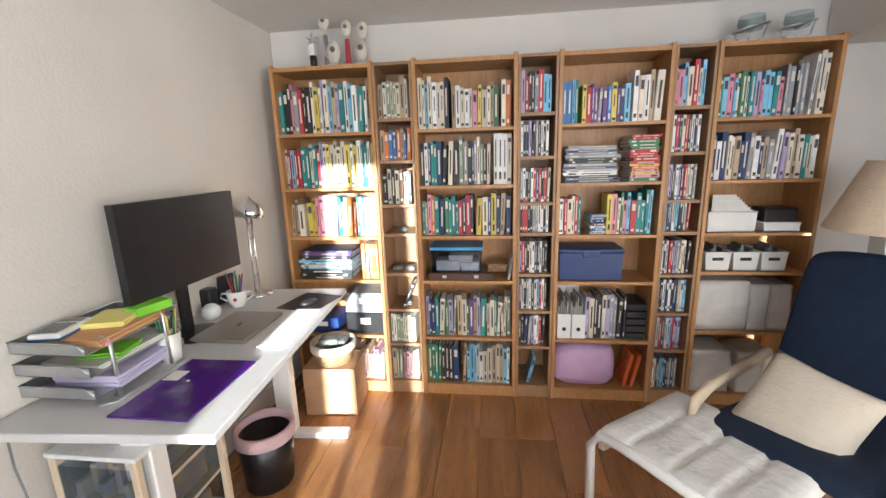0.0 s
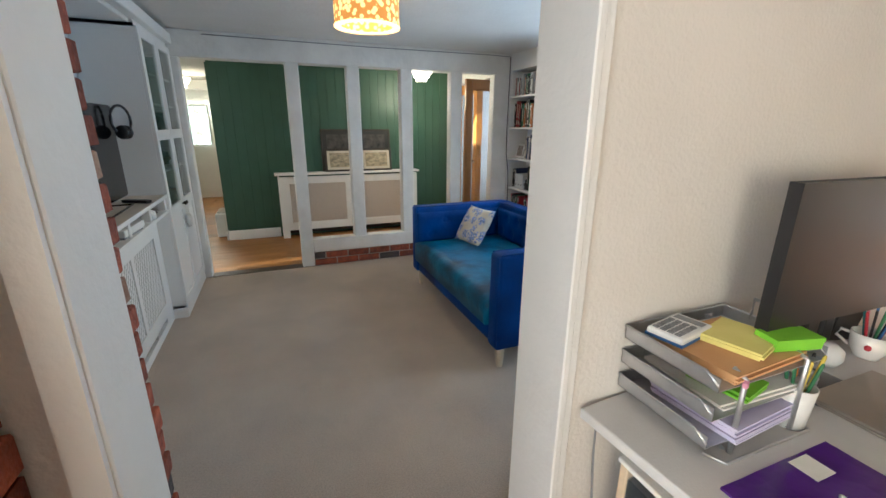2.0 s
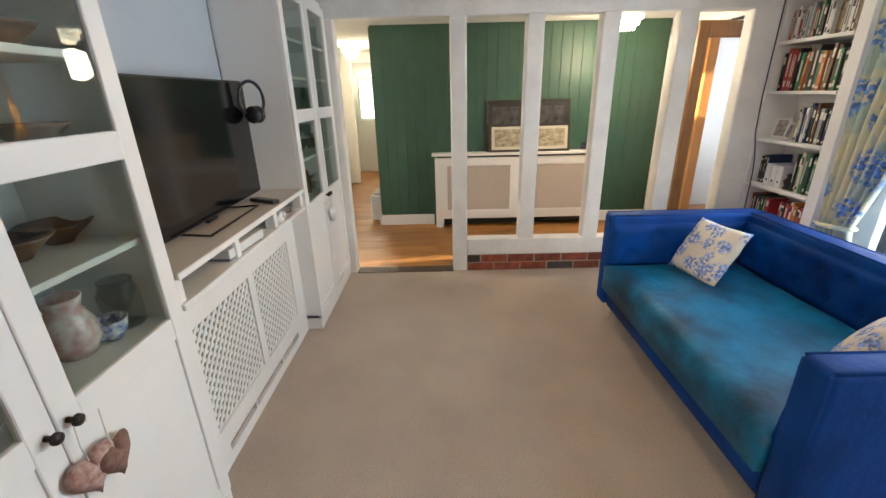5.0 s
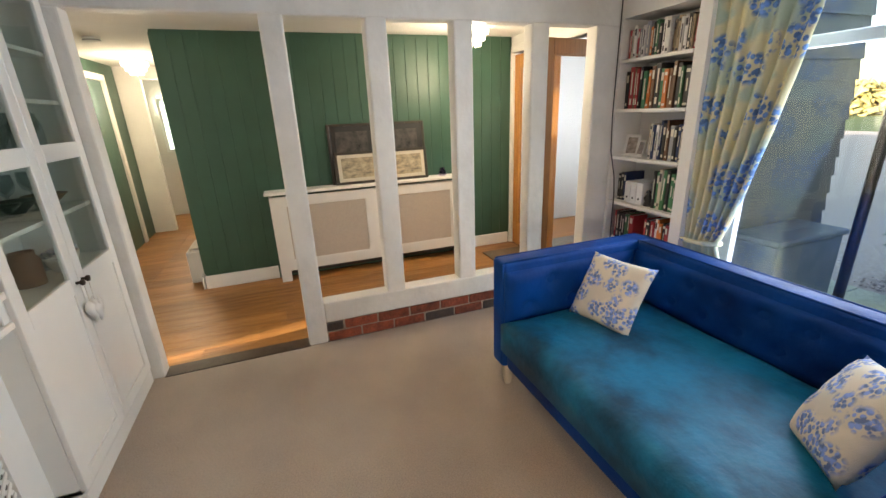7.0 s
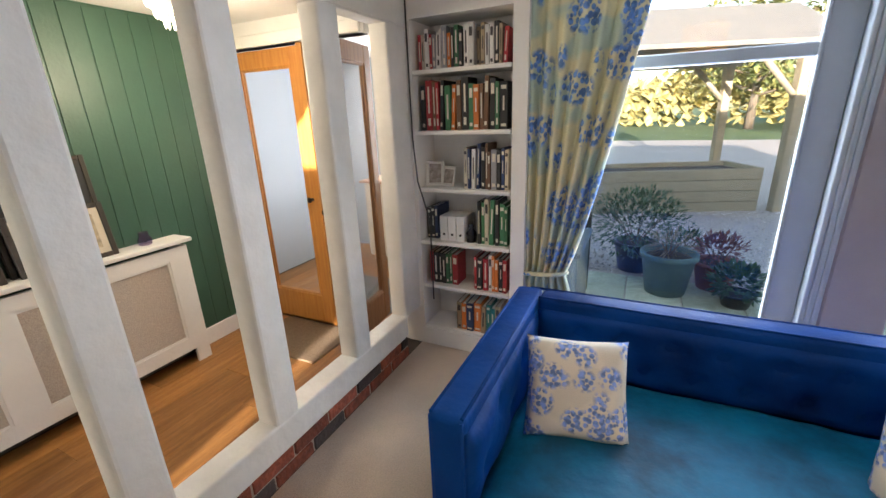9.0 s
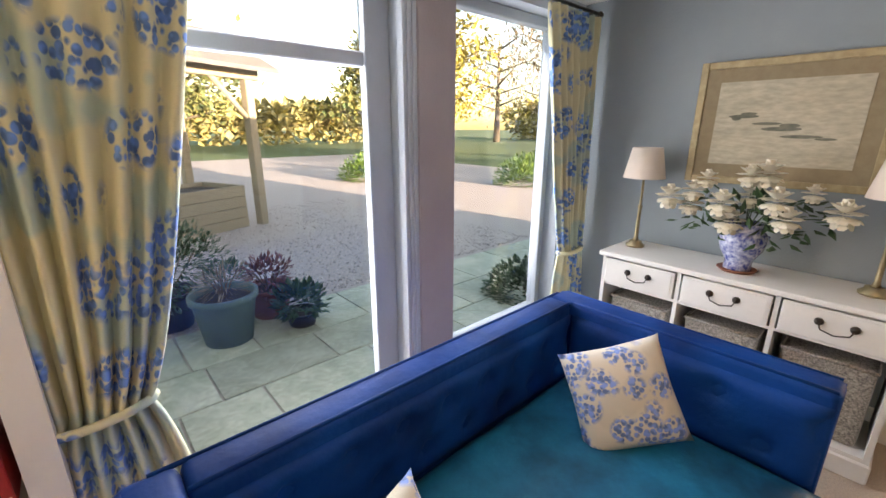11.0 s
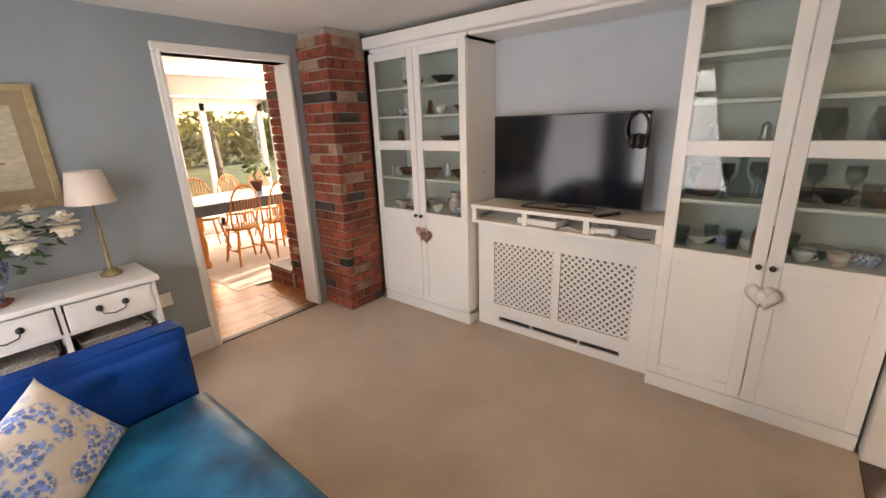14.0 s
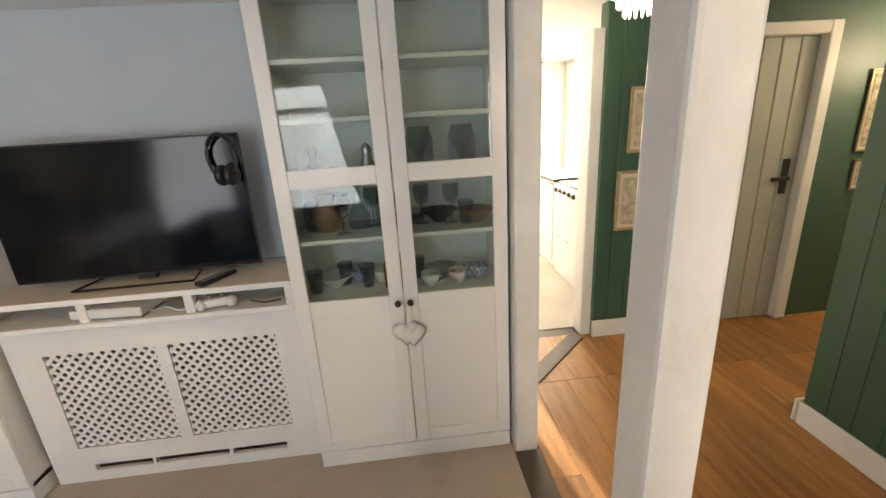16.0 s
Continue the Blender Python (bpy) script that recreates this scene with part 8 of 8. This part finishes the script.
part("leaves", pb_, leaf_bright, pl, kind="stuff")
solid("place_mat", boxes((-0.13, -0.18, 0, 0.13, 0.18, 0.006), bevel=0.002), black_plastic, "dark oval place mat on the dining table", "place mat", (0.92, -0.16, 0.7505))
wd = thing("window_4", "", "")
tagged(wd, kind="structure", label="white framed garden door and side panes")
fm_ = bmesh.new()
for y0, y1 in ((-2.2, -2.12), (-1.98, -1.90), (-1.06, -0.98), (-0.63, -0.55)):
    bx(fm_, 2.63, y0, 0.08, 2.70, y1, 1.95, bevel=0.004)
bx(fm_, 2.63, -2.2, 1.84, 2.70, -0.55, 1.95, bevel=0.004)
bx(fm_, 2.63, -2.2, 0.08, 2.70, -0.55, 0.22, bevel=0.004)
part("window_frame", fm_, white_paint, wd)
for y0, y1 in ((-2.12, -1.98), (-1.90, -1.06), (-0.98, -0.63)):
    p_ = part("pane", boxes((2.66, y0, 0.22, 2.667, y1, 1.84)), clear_glass, wd)
    p_.visible_shadow = False
part("handle", tube([(2.62, -1.10, 0.98), (2.60, -1.10, 0.98), (2.60, -1.19, 0.98)], 0.008, 6), metal_dark, wd)
bl = thing("curtain", "white patterned curtain under a dark pelmet by the garden door", "curtain", (0, 0, 0))
cb_ = bmesh.new()
g = {}
for i in range(41):
    for j in range(9):
        g[i, j] = cb_.verts.new((2.52 + 0.03 * math.sin(i * 1.1), -2.42 + 0.38 * i / 40, 0.05 + 1.8 * j / 8))
for i in range(40):
    for j in range(8):
        cb_.faces.new((g[i, j], g[i + 1, j], g[i + 1, j + 1], g[i, j + 1])).smooth = True
dr_ = part("drape", cb_, M("sheer_print", (0.70, 0.68, 0.64), (0.45, 0.46, 0.46), 0.9, 14), bl)
dr_.modifiers.new("thickness", "SOLIDIFY").thickness = 0.004
part("pelmet", boxes((2.48, -2.45, 1.80, 2.58, -1.98, 1.98), bevel=0.01), M("dark_green_pelmet", (0.06, 0.08, 0.07), (0.04, 0.055, 0.05), 0.8, 20), bl)
structure("trim_beam", boxes((2.2, -3.4, 2.02, 2.62, 2.72, SCEIL), bevel=0.01), cream_wall, "cream boxed beam")

settle(*STUDY)

# ---- outdoors ----
GZ = -0.15
grass_mat = M("lawn", (0.085, 0.13, 0.025), (0.05, 0.085, 0.018), 0.95, 0.6, 0.8, 30, fine=8)
gravel_mat = M("gravel", (0.52, 0.44, 0.38), (0.34, 0.28, 0.24), 0.95, 28, 1.0, 42, fine=70)
structure("ground", boxes((-260, -260, GZ - 0.3, 260, 260, GZ)), grass_mat, "grass reaching to the tree line")
structure("ground_gravel", boxes((-14, 3.03, GZ, 9.5, 24.0, GZ + 0.012)), gravel_mat, "pale pea gravel drive")
stones = bmesh.new()
rs_ = random.Random(11)
for _ in range(3800):
    x, y = rs_.uniform(-3.9, 1.2), 4.8 + 5.0 * rs_.random() ** 1.6
    s = rs_.uniform(0.010, 0.024)
    m = Matrix.Translation((x, y, GZ + 0.013)) @ Euler((rs_.uniform(0, 3), rs_.uniform(0, 3), rs_.uniform(0, 3))).to_matrix().to_4x4() @ Matrix.Diagonal((s, s * 0.8, s * 0.6, 1))
    a = [m @ Vector(v) for v in ((1, 0, 0), (-1, 0, 0), (0, 1, 0), (0, -1, 0), (0, 0, 1), (0, 0, -1))]
    vs = [stones.verts.new(v) for v in a]
    for i, j in ((0, 2), (2, 1), (1, 3), (3, 0)):
        stones.faces.new((vs[i], vs[j], vs[4]))
        stones.faces.new((vs[j], vs[i], vs[5]))
so2 = new("gravel_stones", mesh_of("gravel_stones", stones, M("pebbles", (0.58, 0.49, 0.42), (0.36, 0.30, 0.27), 0.85, 20, island=0.45)))
tagged(so2, "loose pale brown gravel stones beside the paving", "gravel", "", "stuff")
slab_mat = M("stone_slab", (0.52, 0.53, 0.40), (0.37, 0.40, 0.29), 0.9, 5, 0.6, 40, rnd=0.18, fine=30)
terrace = structure("pavement", boxes((-6.6, 3.04, GZ, 1.6, 4.76, GZ + 0.010)), dark_strip, "paved terrace of worn stone slabs")

# timber raised bed and pergola
timber = M("grey_timber", (0.34, 0.28, 0.19), (0.24, 0.20, 0.13), 0.85, 5, 0.5, 60, stretch=(1, 6, 6))
rbx = thing("raised_bed", "pale timber raised bed of stacked boards on the gravel", "raised bed", (-3.0, 8.3, GZ), 22)
for k in range(4):
    for s in (-1, 1):
        part("board", boxes((-1.25, s * 0.5 - 0.03, 0.17 * k, 1.25, s * 0.5 + 0.03, 0.17 * k + 0.163), bevel=0.006), timber, rbx)
    part("end_board", boxes((1.22, -0.47, 0.17 * k, 1.28, 0.47, 0.17 * k + 0.163), bevel=0.006), timber, rbx)
part("soil", boxes((-1.2, -0.46, 0, 1.2, 0.46, 0.60)), M("soil", (0.05, 0.035, 0.025), rough=0.95), rbx)
pg = thing("pergola", "weathered timber gazebo with a shingled roof on braced posts", "gazebo", (-3.1, 8.6, GZ), 22)
for x, y in ((-1.45, -0.9), (1.45, -0.9), (-1.45, 0.9), (1.45, 0.9)):
    part("post", boxes((x - 0.07, y - 0.07, 0, x + 0.07, y + 0.07, 2.25), bevel=0.01), timber, pg)
for y in (-0.9, 0.9):
    part("beam", boxes((-1.65, y - 0.06, 2.25, 1.65, y + 0.06, 2.42), bevel=0.01), timber, pg)
    for s in (-1, 1):
        part("brace", tube([(s * 1.45, y, 1.65), (s * 0.85, y, 2.28)], 0.05, 4), timber, pg)
rf_ = bmesh.new()
for s in (-1, 1):
    vs = [rf_.verts.new(p) for p in ((-1.8, s * 1.25, 2.35), (1.8, s * 1.25, 2.35), (1.8, 0, 3.0), (-1.8, 0, 3.0), (-1.8, s * 1.25, 2.41), (1.8, s * 1.25, 2.41), (1.8, 0, 3.06), (-1.8, 0, 3.06))]
    for f in ((0, 1, 2, 3), (4, 7, 6, 5), (0, 4, 5, 1), (1, 5, 6, 2), (0, 3, 7, 4)):
        rf_.faces.new([vs[i] for i in f])
part("roof", rf_, M("roof_shingle", (0.16, 0.15, 0.14), (0.10, 0.10, 0.095), 0.9, 12, 0.6, 40), pg)

# boarded wall of the porch seen through the window
clap = structure("wall_porch_outer", boxes((-4.40, 3.04, GZ, -4.00, 4.30, 2.5)), M("board_core", (0.05, 0.06, 0.07), rough=0.7), "blue-grey weatherboarded porch wall")
for k in range(19):
    b_ = bmesh.new()
    bx(b_, 0.0, 3.04, 0.0, 0.012, 4.31, 0.15)
    for v in b_.verts:
        if v.co.x > 0.005 and v.co.z < 0.1:
            v.co.x += 0.022
    o = part("board", b_, M("weatherboard", (0.055, 0.066, 0.08), (0.04, 0.05, 0.062), 0.6, 4, 0.3, 50, stretch=(1, 0.6, 6), rnd=0.12), clap)
    o.matrix_basis = pose(-3.999, 0, GZ + 0.02 + 0.138 * k)
dk = solid("storage_chest", boxes((-0.15, -0.35, 0, 0.15, 0.35, 0.62), (-0.17, -0.37, 0.62, 0.17, 0.37, 0.66), bevel=0.01), M("grey_blue_chest", (0.085, 0.105, 0.13), (0.06, 0.08, 0.10), 0.6, 6, 0.2), "grey-blue garden storage chest against the boarded wall", "storage chest", (-3.80, 3.62, GZ + 0.02))
solid("downpipe", tube([(0, 0, 0), (0, 0, 2.6)], 0.035, 10), metal_dark, "dark downpipe at the corner of the boarded porch", "downpipe", (-3.70, 4.23, GZ + 0.02))
pot_grey = M("grey_green_pot", (0.10, 0.16, 0.14), (0.075, 0.125, 0.11), 0.6, 6, 0.2)


def garden_pot(name, label, place, r, h, mat, plant=None, seed=1):
    p = thing(name, label, "plant pot", place)
    bm = lathe([(0, 0), (r * 0.74, 0), (r * 0.98, h * 0.86), (r * 1.07, h * 0.88), (r * 1.07, h), (r * 0.95, h), (r * 0.90, h * 0.85), (0, h * 0.84)], 28)
    part("pot", bm, mat, p)
    part("soil", lathe([(0, h * 0.845), (r * 0.9, h * 0.845), (r * 0.88, h * 0.87), (0, h * 0.88)], 18), M("soil", (0.05, 0.035, 0.025), rough=0.95), p)
    if plant:
        rr_ = random.Random(seed)
        bm = bmesh.new()
        for _ in range(plant["n"]):
            d = Vector((rr_.gauss(0, 1), rr_.gauss(0, 1), rr_.gauss(0.3, 0.8))).normalized()
            at = Vector((0, 0, h + plant["r"] * 0.4)) + Vector((d.x, d.y, d.z * 0.75)) * plant["r"] * rr_.uniform(0.45, 1)
            leaf_blade(bm, at, d + Vector((rr_.uniform(-.6, .6), rr_.uniform(-.6, .6), rr_.uniform(-.3, .5))), plant["leaf"], plant["leaf"] * plant.get("w", 0.45))
        part("leaves", bm, plant["mat"], p, kind="stuff")
        if plant.get("stems", True):
            sb_ = bmesh.new()
            for k in range(9):
                a = math.tau * k / 9
                tube([(0, 0, h * 0.8), (plant["r"] * 0.5 * math.cos(a), plant["r"] * 0.5 * math.sin(a), h + plant["r"] * 0.6)], 0.005, 4, sb_)
            part("stems", sb_, M("twig", (0.16, 0.11, 0.07), rough=0.9), p)
    return p


dry = M("dry_stems", (0.34, 0.26, 0.16), (0.24, 0.18, 0.11), 0.9, 12, island=0.3)
heuchera = M("red_brown_leaf", (0.20, 0.06, 0.045), (0.13, 0.045, 0.035), 0.7, 12, island=0.35)
garden_pot("plant_pot", "large grey-green ribbed pot of dry stems on the paving", (-3.02, 4.42, GZ + 0.02), 0.22, 0.38, pot_grey, {"n": 120, "r": 0.14, "leaf": 0.14, "w": 0.08, "mat": dry}, 3)
garden_pot("plant_pot", "brown pot of red-leaved plants on the paving", (-2.62, 4.66, GZ + 0.02), 0.18, 0.26, terracotta, {"n": 260, "r": 0.22, "leaf": 0.07, "mat": heuchera}, 4)
garden_pot("plant_pot", "dark pot holding a broad leafy green shrub", (-3.30, 4.95, GZ + 0.02), 0.2, 0.3, black_plastic, {"n": 1500, "r": 0.48, "leaf": 0.06, "mat": leaf_green}, 5)
garden_pot("plant_pot", "small turquoise pot with a leafy plant", (-2.85, 5.05, GZ + 0.02), 0.12, 0.2, M("turquoise_pot", (0.05, 0.30, 0.32), rough=0.4), {"n": 240, "r": 0.2, "leaf": 0.06, "mat": leaf_green}, 6)
garden_pot("plant_pot", "low trough of leafy green plants by the paving", (-2.50, 4.30, GZ + 0.02), 0.13, 0.12, black_plastic, {"n": 260, "r": 0.2, "leaf": 0.08, "w": 0.7, "mat": leaf_green, "stems": False}, 7)


def tree(name, label, place, height, radius, mat, seed, leaf=0.35, n=900, trunk=None, conical=False, sparse=False):
    """A tapered trunk, limbs, and a crown of many small clumps with gaps."""
    r_ = random.Random(seed)
    t = thing(name, label, "tree", place)
    tk = height * 0.03 + 0.05
    bm = tube([(0, 0, -0.1), (0.05, 0.03, height * 0.4), (0.0, 0.1, height * 0.9)], [tk, tk * 0.6, tk * 0.12], 8)
    tips = []
    for k in range(16):
        a, z0 = k * 2.4, height * (0.25 + 0.6 * k / 16)
        reach = radius * (1.0 - (0.85 * k / 16 if conical else 0.35 * abs(k / 8 - 1))) * r_.uniform(0.75, 1.1)
        tip = Vector((reach * math.cos(a), reach * math.sin(a), z0 + (0.05 if conical else 0.3) * reach))
        tube([(0, 0, z0), tip * 0.5 + Vector((0, 0, z0 * 0.5)), tip], [tk * 0.35, tk * 0.2, tk * 0.06], 5, bm)
        tips.append((Vector((0, 0, z0)), tip))
    part("trunk", bm, M("bark", (0.14, 0.11, 0.08), (0.09, 0.07, 0.05), 0.95, 10, 0.6), t)
    cr_ = bmesh.new()
    for _ in range(n):
        a, b = r_.choice(tips)
        p = a.lerp(b, r_.uniform(0.35, 1.08)) + Vector((r_.gauss(0, 1), r_.gauss(0, 1), r_.gauss(0, 0.8))) * radius * (0.10 if conical else 0.16)
        d = Vector((r_.gauss(0, 1), r_.gauss(0, 1), r_.gauss(0, 1)))
        leaf_blade(cr_, p, d, leaf * r_.uniform(0.6, 1.2), leaf * (0.25 if sparse else 0.6))
    part("crown", cr_, mat, t, kind="stuff")
    return t


autumn = M("yellow_green_leaf", (0.42, 0.34, 0.06), (0.22, 0.20, 0.05), 0.7, 3, island=0.4)
conifer = M("conifer_leaf", (0.05, 0.09, 0.035), (0.22, 0.20, 0.05), 0.8, 2, island=0.4)
bare = M("bare_twig", (0.22, 0.17, 0.10), (0.16, 0.12, 0.07), 0.9, 4, island=0.3)
hedge_leaf = M("hedge_leaf", (0.26, 0.25, 0.09), (0.42, 0.35, 0.13), 0.8, 2, island=0.4)
tree("conifer_tree", "broad dark green conifer in low sun beyond the drive", (12.5, 26, GZ), 8.5, 3.6, conifer, 1, 0.5, 2600, conical=True)
tree("tree", "yellow-green tree lit by low sun beyond the drive", (19.0, 27, GZ), 9.5, 4.5, autumn, 2, 0.5, 2200)
tree("tree", "tall bare-twigged tree standing over the lawn", (27, 21, GZ), 12, 5.0, bare, 3, 0.6, 1500, sparse=True)
tree("tree", "bare-twigged tree at the edge of the lawn", (34, 34, GZ), 12, 5.5, bare, 4, 0.6, 1500, sparse=True)
tree("tree", "yellowing tree at the lawn's edge", (38, 20, GZ), 9, 4.5, autumn, 5, 0.55, 1600)
tree("tree", "green tree behind the raised bed", (2.5, 34, GZ), 8, 4, conifer, 6, 0.55, 1600)
tree("tree", "yellow-green tree in the garden beyond the dining door", (11, -4.5, GZ), 7, 3.5, autumn, 7, 0.4, 1800)
tree("tree", "green garden tree beyond the dining door", (14, -1.0, GZ), 6, 3.0, conifer, 8, 0.4, 1600)
for k, (x0, y0, x1, y1, h, nm) in enumerate(((-30, 40, 30, 44, 5.0, "far hedge and trees closing the garden"), (44, 5, 52, 42, 6.5, "far trees beyond the lawn"), (17, -12, 19, 4, 2.6, "garden hedge beyond the dining door"))):
    hb = bmesh.new()
    r_ = random.Random(50 + k)
    for _ in range(5200):
        x, y = r_.uniform(x0, x1), r_.uniform(y0, y1)
        hh = h * (0.65 + 0.5 * noise.noise((x * 0.13, y * 0.13, k)))
        leaf_blade(hb, (x, y, GZ + hh * r_.random() ** 0.6), (r_.gauss(0, 1), r_.gauss(0, 1), r_.gauss(0, 1)), 1.0 if h > 3 else 0.4, 0.7 if h > 3 else 0.3)
    tagged(new("hedge", mesh_of("hedge", hb, hedge_leaf if k != 1 else autumn)), nm, "hedge", "", "stuff")
for x, y, r, s_ in ((3.2, 12.5, 0.8, 1), (4.4, 13.6, 0.9, 2), (6.0, 8.6, 0.8, 3), (7.6, 9.2, 0.9, 4), (-0.65, 3.5, 0.35, 5)):
    bb = bmesh.new()
    r_ = random.Random(s_)
    for _ in range(1100):
        d = Vector((r_.gauss(0, 1), r_.gauss(0, 1), abs(r_.gauss(0, 0.7)))).normalized()
        leaf_blade(bb, d * r * r_.uniform(0.55, 1.05), d + Vector((r_.uniform(-.5, .5), r_.uniform(-.5, .5), 0)), 0.13 * (0.5 if r < 0.5 else 1), 0.08 * (0.5 if r < 0.5 else 1))
    tagged(new("shrub", mesh_of("shrub", bb, leaf_bright if s_ != 5 else leaf_green)), "rounded leafy shrub at the edge of the drive", "shrub", "", "stuff").location = (x, y, GZ)


# ---- bricks, planks and slabs ----
rk = random.Random(77)
BR = {}


def brick_object(parent, x0, y0, z0, x1, y1, z1, pale=0.10, dark=0.12):
    """One brick of a size bucket, shared as a mesh; worn edges."""
    dims = (round(abs(x1 - x0), 3), round(abs(y1 - y0), 3), round(abs(z1 - z0), 3))
    k = rk.random()
    mat = brick_dark if k < dark else brick_pale if k < dark + pale else brick_red
    key = (dims, mat.name, rk.randrange(3))
    if key not in BR:
        bm = bmesh.new()
        bx(bm, -dims[0] / 2, -dims[1] / 2, -dims[2] / 2, dims[0] / 2, dims[1] / 2, dims[2] / 2, bevel=0.004)
        for v in bm.verts:
            v.co += Vector((rk.uniform(-1, 1), rk.uniform(-1, 1), rk.uniform(-1, 1))) * 0.0015
        BR[key] = mesh_of("brick", bm, mat)
    ob = new("brick", BR[key])
    ob.parent = parent
    ob.location = ((x0 + x1) / 2 + rk.uniform(-0.002, 0.002), (y0 + y1) / 2 + rk.uniform(-0.002, 0.002), (z0 + z1) / 2)
    return ob


def brick_pier(name, label, x0, y0, x1, y1, z1, faces, course=0.075, joint=0.011, pale=0.10, dark=0.12):
    """A square pier laid in courses; only the named faces get bricks."""
    p = thing(name, "", "")
    tagged(p, kind="structure", label=label)
    part("core", boxes((x0 + 0.014, y0 + 0.014, 0, x1 - 0.014, y1 - 0.014, z1)), mortar, p, "pale mortar")
    n = int(z1 / course)
    for c in range(n):
        za, zb = c * course + joint / 2, (c + 1) * course - joint / 2
        zb = min(zb, z1 - 0.002)
        for f in faces:
            lo, hi = (x0, x1) if f in "NS" else (y0, y1)
            ends = 0.1025
            step = 0.215
            u = lo
            flip = (c + (0 if f in "NS" else 1)) % 2
            cuts = [lo]
            a = lo + (ends if flip else step)
            while a < hi - 0.05:
                cuts.append(a)
                a += step + joint
            cuts.append(hi)
            for q in range(len(cuts) - 1):
                ua, ub = cuts[q] + (joint / 2 if q else 0), cuts[q + 1] - (joint / 2 if q < len(cuts) - 2 else 0)
                if ub - ua < 0.03:
                    continue
                e = rk.uniform(-0.005, 0.005)
                if f == "N":
                    brick_object(p, ua, y1 - 0.06, za, ub, y1 + e, zb, pale, dark)
                elif f == "S":
                    brick_object(p, ua, y0 - e, za, ub, y0 + 0.06, zb, pale, dark)
                elif f == "W":
                    if "N" in faces:
                        ub = min(ub, y1 - 0.062)
                    if ub - ua > 0.03:
                        brick_object(p, x0 - e, ua, za, x0 + 0.06, ub, zb, pale, dark)
                elif f == "E":
                    if "N" in faces:
                        ub = min(ub, y1 - 0.062)
                    if ub - ua > 0.03:
                        brick_object(p, x1 - 0.06, ua, za, x1 + e, ub, zb, pale, dark)
    return p


settle()
brick_pier("brick_pier", "reclaimed red brick pier with pale and black bricks", -1.47, -0.56, -1.114, -0.205, CEIL - 0.002, "NW", pale=0.14, dark=0.13)
settle()
brick_pier("brick_chimney", "reclaimed red brick chimney breast", -1.084, -1.5, -0.68, -0.265, SCEIL - 0.002, "NE")
hb_ = thing("brick_hearth", "", "")
tagged(hb_, kind="structure", label="raised red brick hearth")
for c in range(2):
    za, zb = 0.006 + c * 0.080, 0.076 + c * 0.080
    for k in range(2):
        brick_object(hb_, -0.685 + k * 0.226 - (0.1 if c else 0) * 0, -0.28, za, -0.685 + k * 0.226 + 0.205, -0.245, zb)
    for k in range(5):
        brick_object(hb_, -0.275, -0.50 - k * 0.226, za, -0.253, -0.295 - k * 0.226, zb)
settle(*STUDY)
# plinth courses under the stud screen
for c in range(2):
    za, zb = 0.004 + c * 0.072, 0.066 + c * 0.072
    y = 0.437 - (0.11 if c else 0)
    while y < 2.43:
        a, b = max(y, 0.436), min(y + 0.215, 2.438)
        if b - a > 0.04:
            brick_object(screen, SX1 - 0.07, a, za, SX1 - 0.004 + rk.uniform(-0.002, 0.002), b - 0.001, zb, 0.0, 0.28)
        y += 0.226


def planks(parent, x0, x1, y0, y1, z, width, lengths, mat, gap=0.0012, skip=None):
    """Floorboards running along y."""
    meshes = {}
    x = x0
    while x < x1 - 0.01:
        w = min(width, x1 - x)
        y = y0 - rk.uniform(0, lengths[1])
        while y < y1:
            L = round(rk.uniform(*lengths), 1)
            a, b = max(y, y0), min(y + L, y1)
            y += L
            if b - a < 0.03 or (skip and skip(x, a, x + w, b)):
                continue
            key = (round(w, 3), round(b - a, 2))
            if key not in meshes:
                bm = bmesh.new()
                bx(bm, -w / 2 + gap / 2, -(b - a) / 2 + gap / 2, -0.012, w / 2 - gap / 2, (b - a) / 2 - gap / 2, 0.0, bevel=0.0012)
                meshes[key] = mesh_of("plank", bm, mat)
            ob = new("plank", meshes[key])
            ob.parent = parent
            ob.location = (x + w / 2, (a + b) / 2, z + 0.0006)
        x += width


planks(study_sub, -1.05, 2.62, -0.02, 2.72, 0.0, 0.19, (0.5, 1.1), oak_floor, skip=lambda a, b, c, d: a > -0.27 and d < 0.14)
planks(study_sub, -1.05, -0.26, -0.30, -0.02, 0.0, 0.19, (0.5, 1.1), oak_floor)
planks(hall_sub, -5.93, -4.66, -1.0, 2.57, 0.0, 0.19, (1.0, 2.2), hall_oak)
planks(hall_sub, -9.6, -4.66, -1.50, -1.0, 0.0, 0.19, (0.6, 2.2), hall_oak)
planks(hall_sub, -9.6, -5.93, -1.0, -0.46, 0.0, 0.19, (0.54, 0.8), hall_oak)
planks(hall_sub, -6.5, -4.75, 2.60, 4.4, 0.0, 0.19, (1.0, 2.0), hall_oak)
# terrace slabs
yy = 3.05
row = 0
while yy < 4.60:
    h = (0.60, 0.45, 0.62, 0.25)[row % 4]
    x = -6.5 + 0.23 * row
    while x < 1.5:
        w = rk.choice((0.6, 0.45, 0.75, 0.6))
        bm = bmesh.new()
        bx(bm, -w / 2 + 0.006, -h / 2 + 0.006, 0, w / 2 - 0.006, h / 2 - 0.006, 0.022, bevel=0.004)
        o = new("slab", mesh_of("slab", bm, slab_mat))
        o.parent = terrace
        o.location = (x + w / 2, yy + h / 2, GZ + 0.002 + rk.uniform(0, 0.003))
        x += w
    yy += h
    row += 1
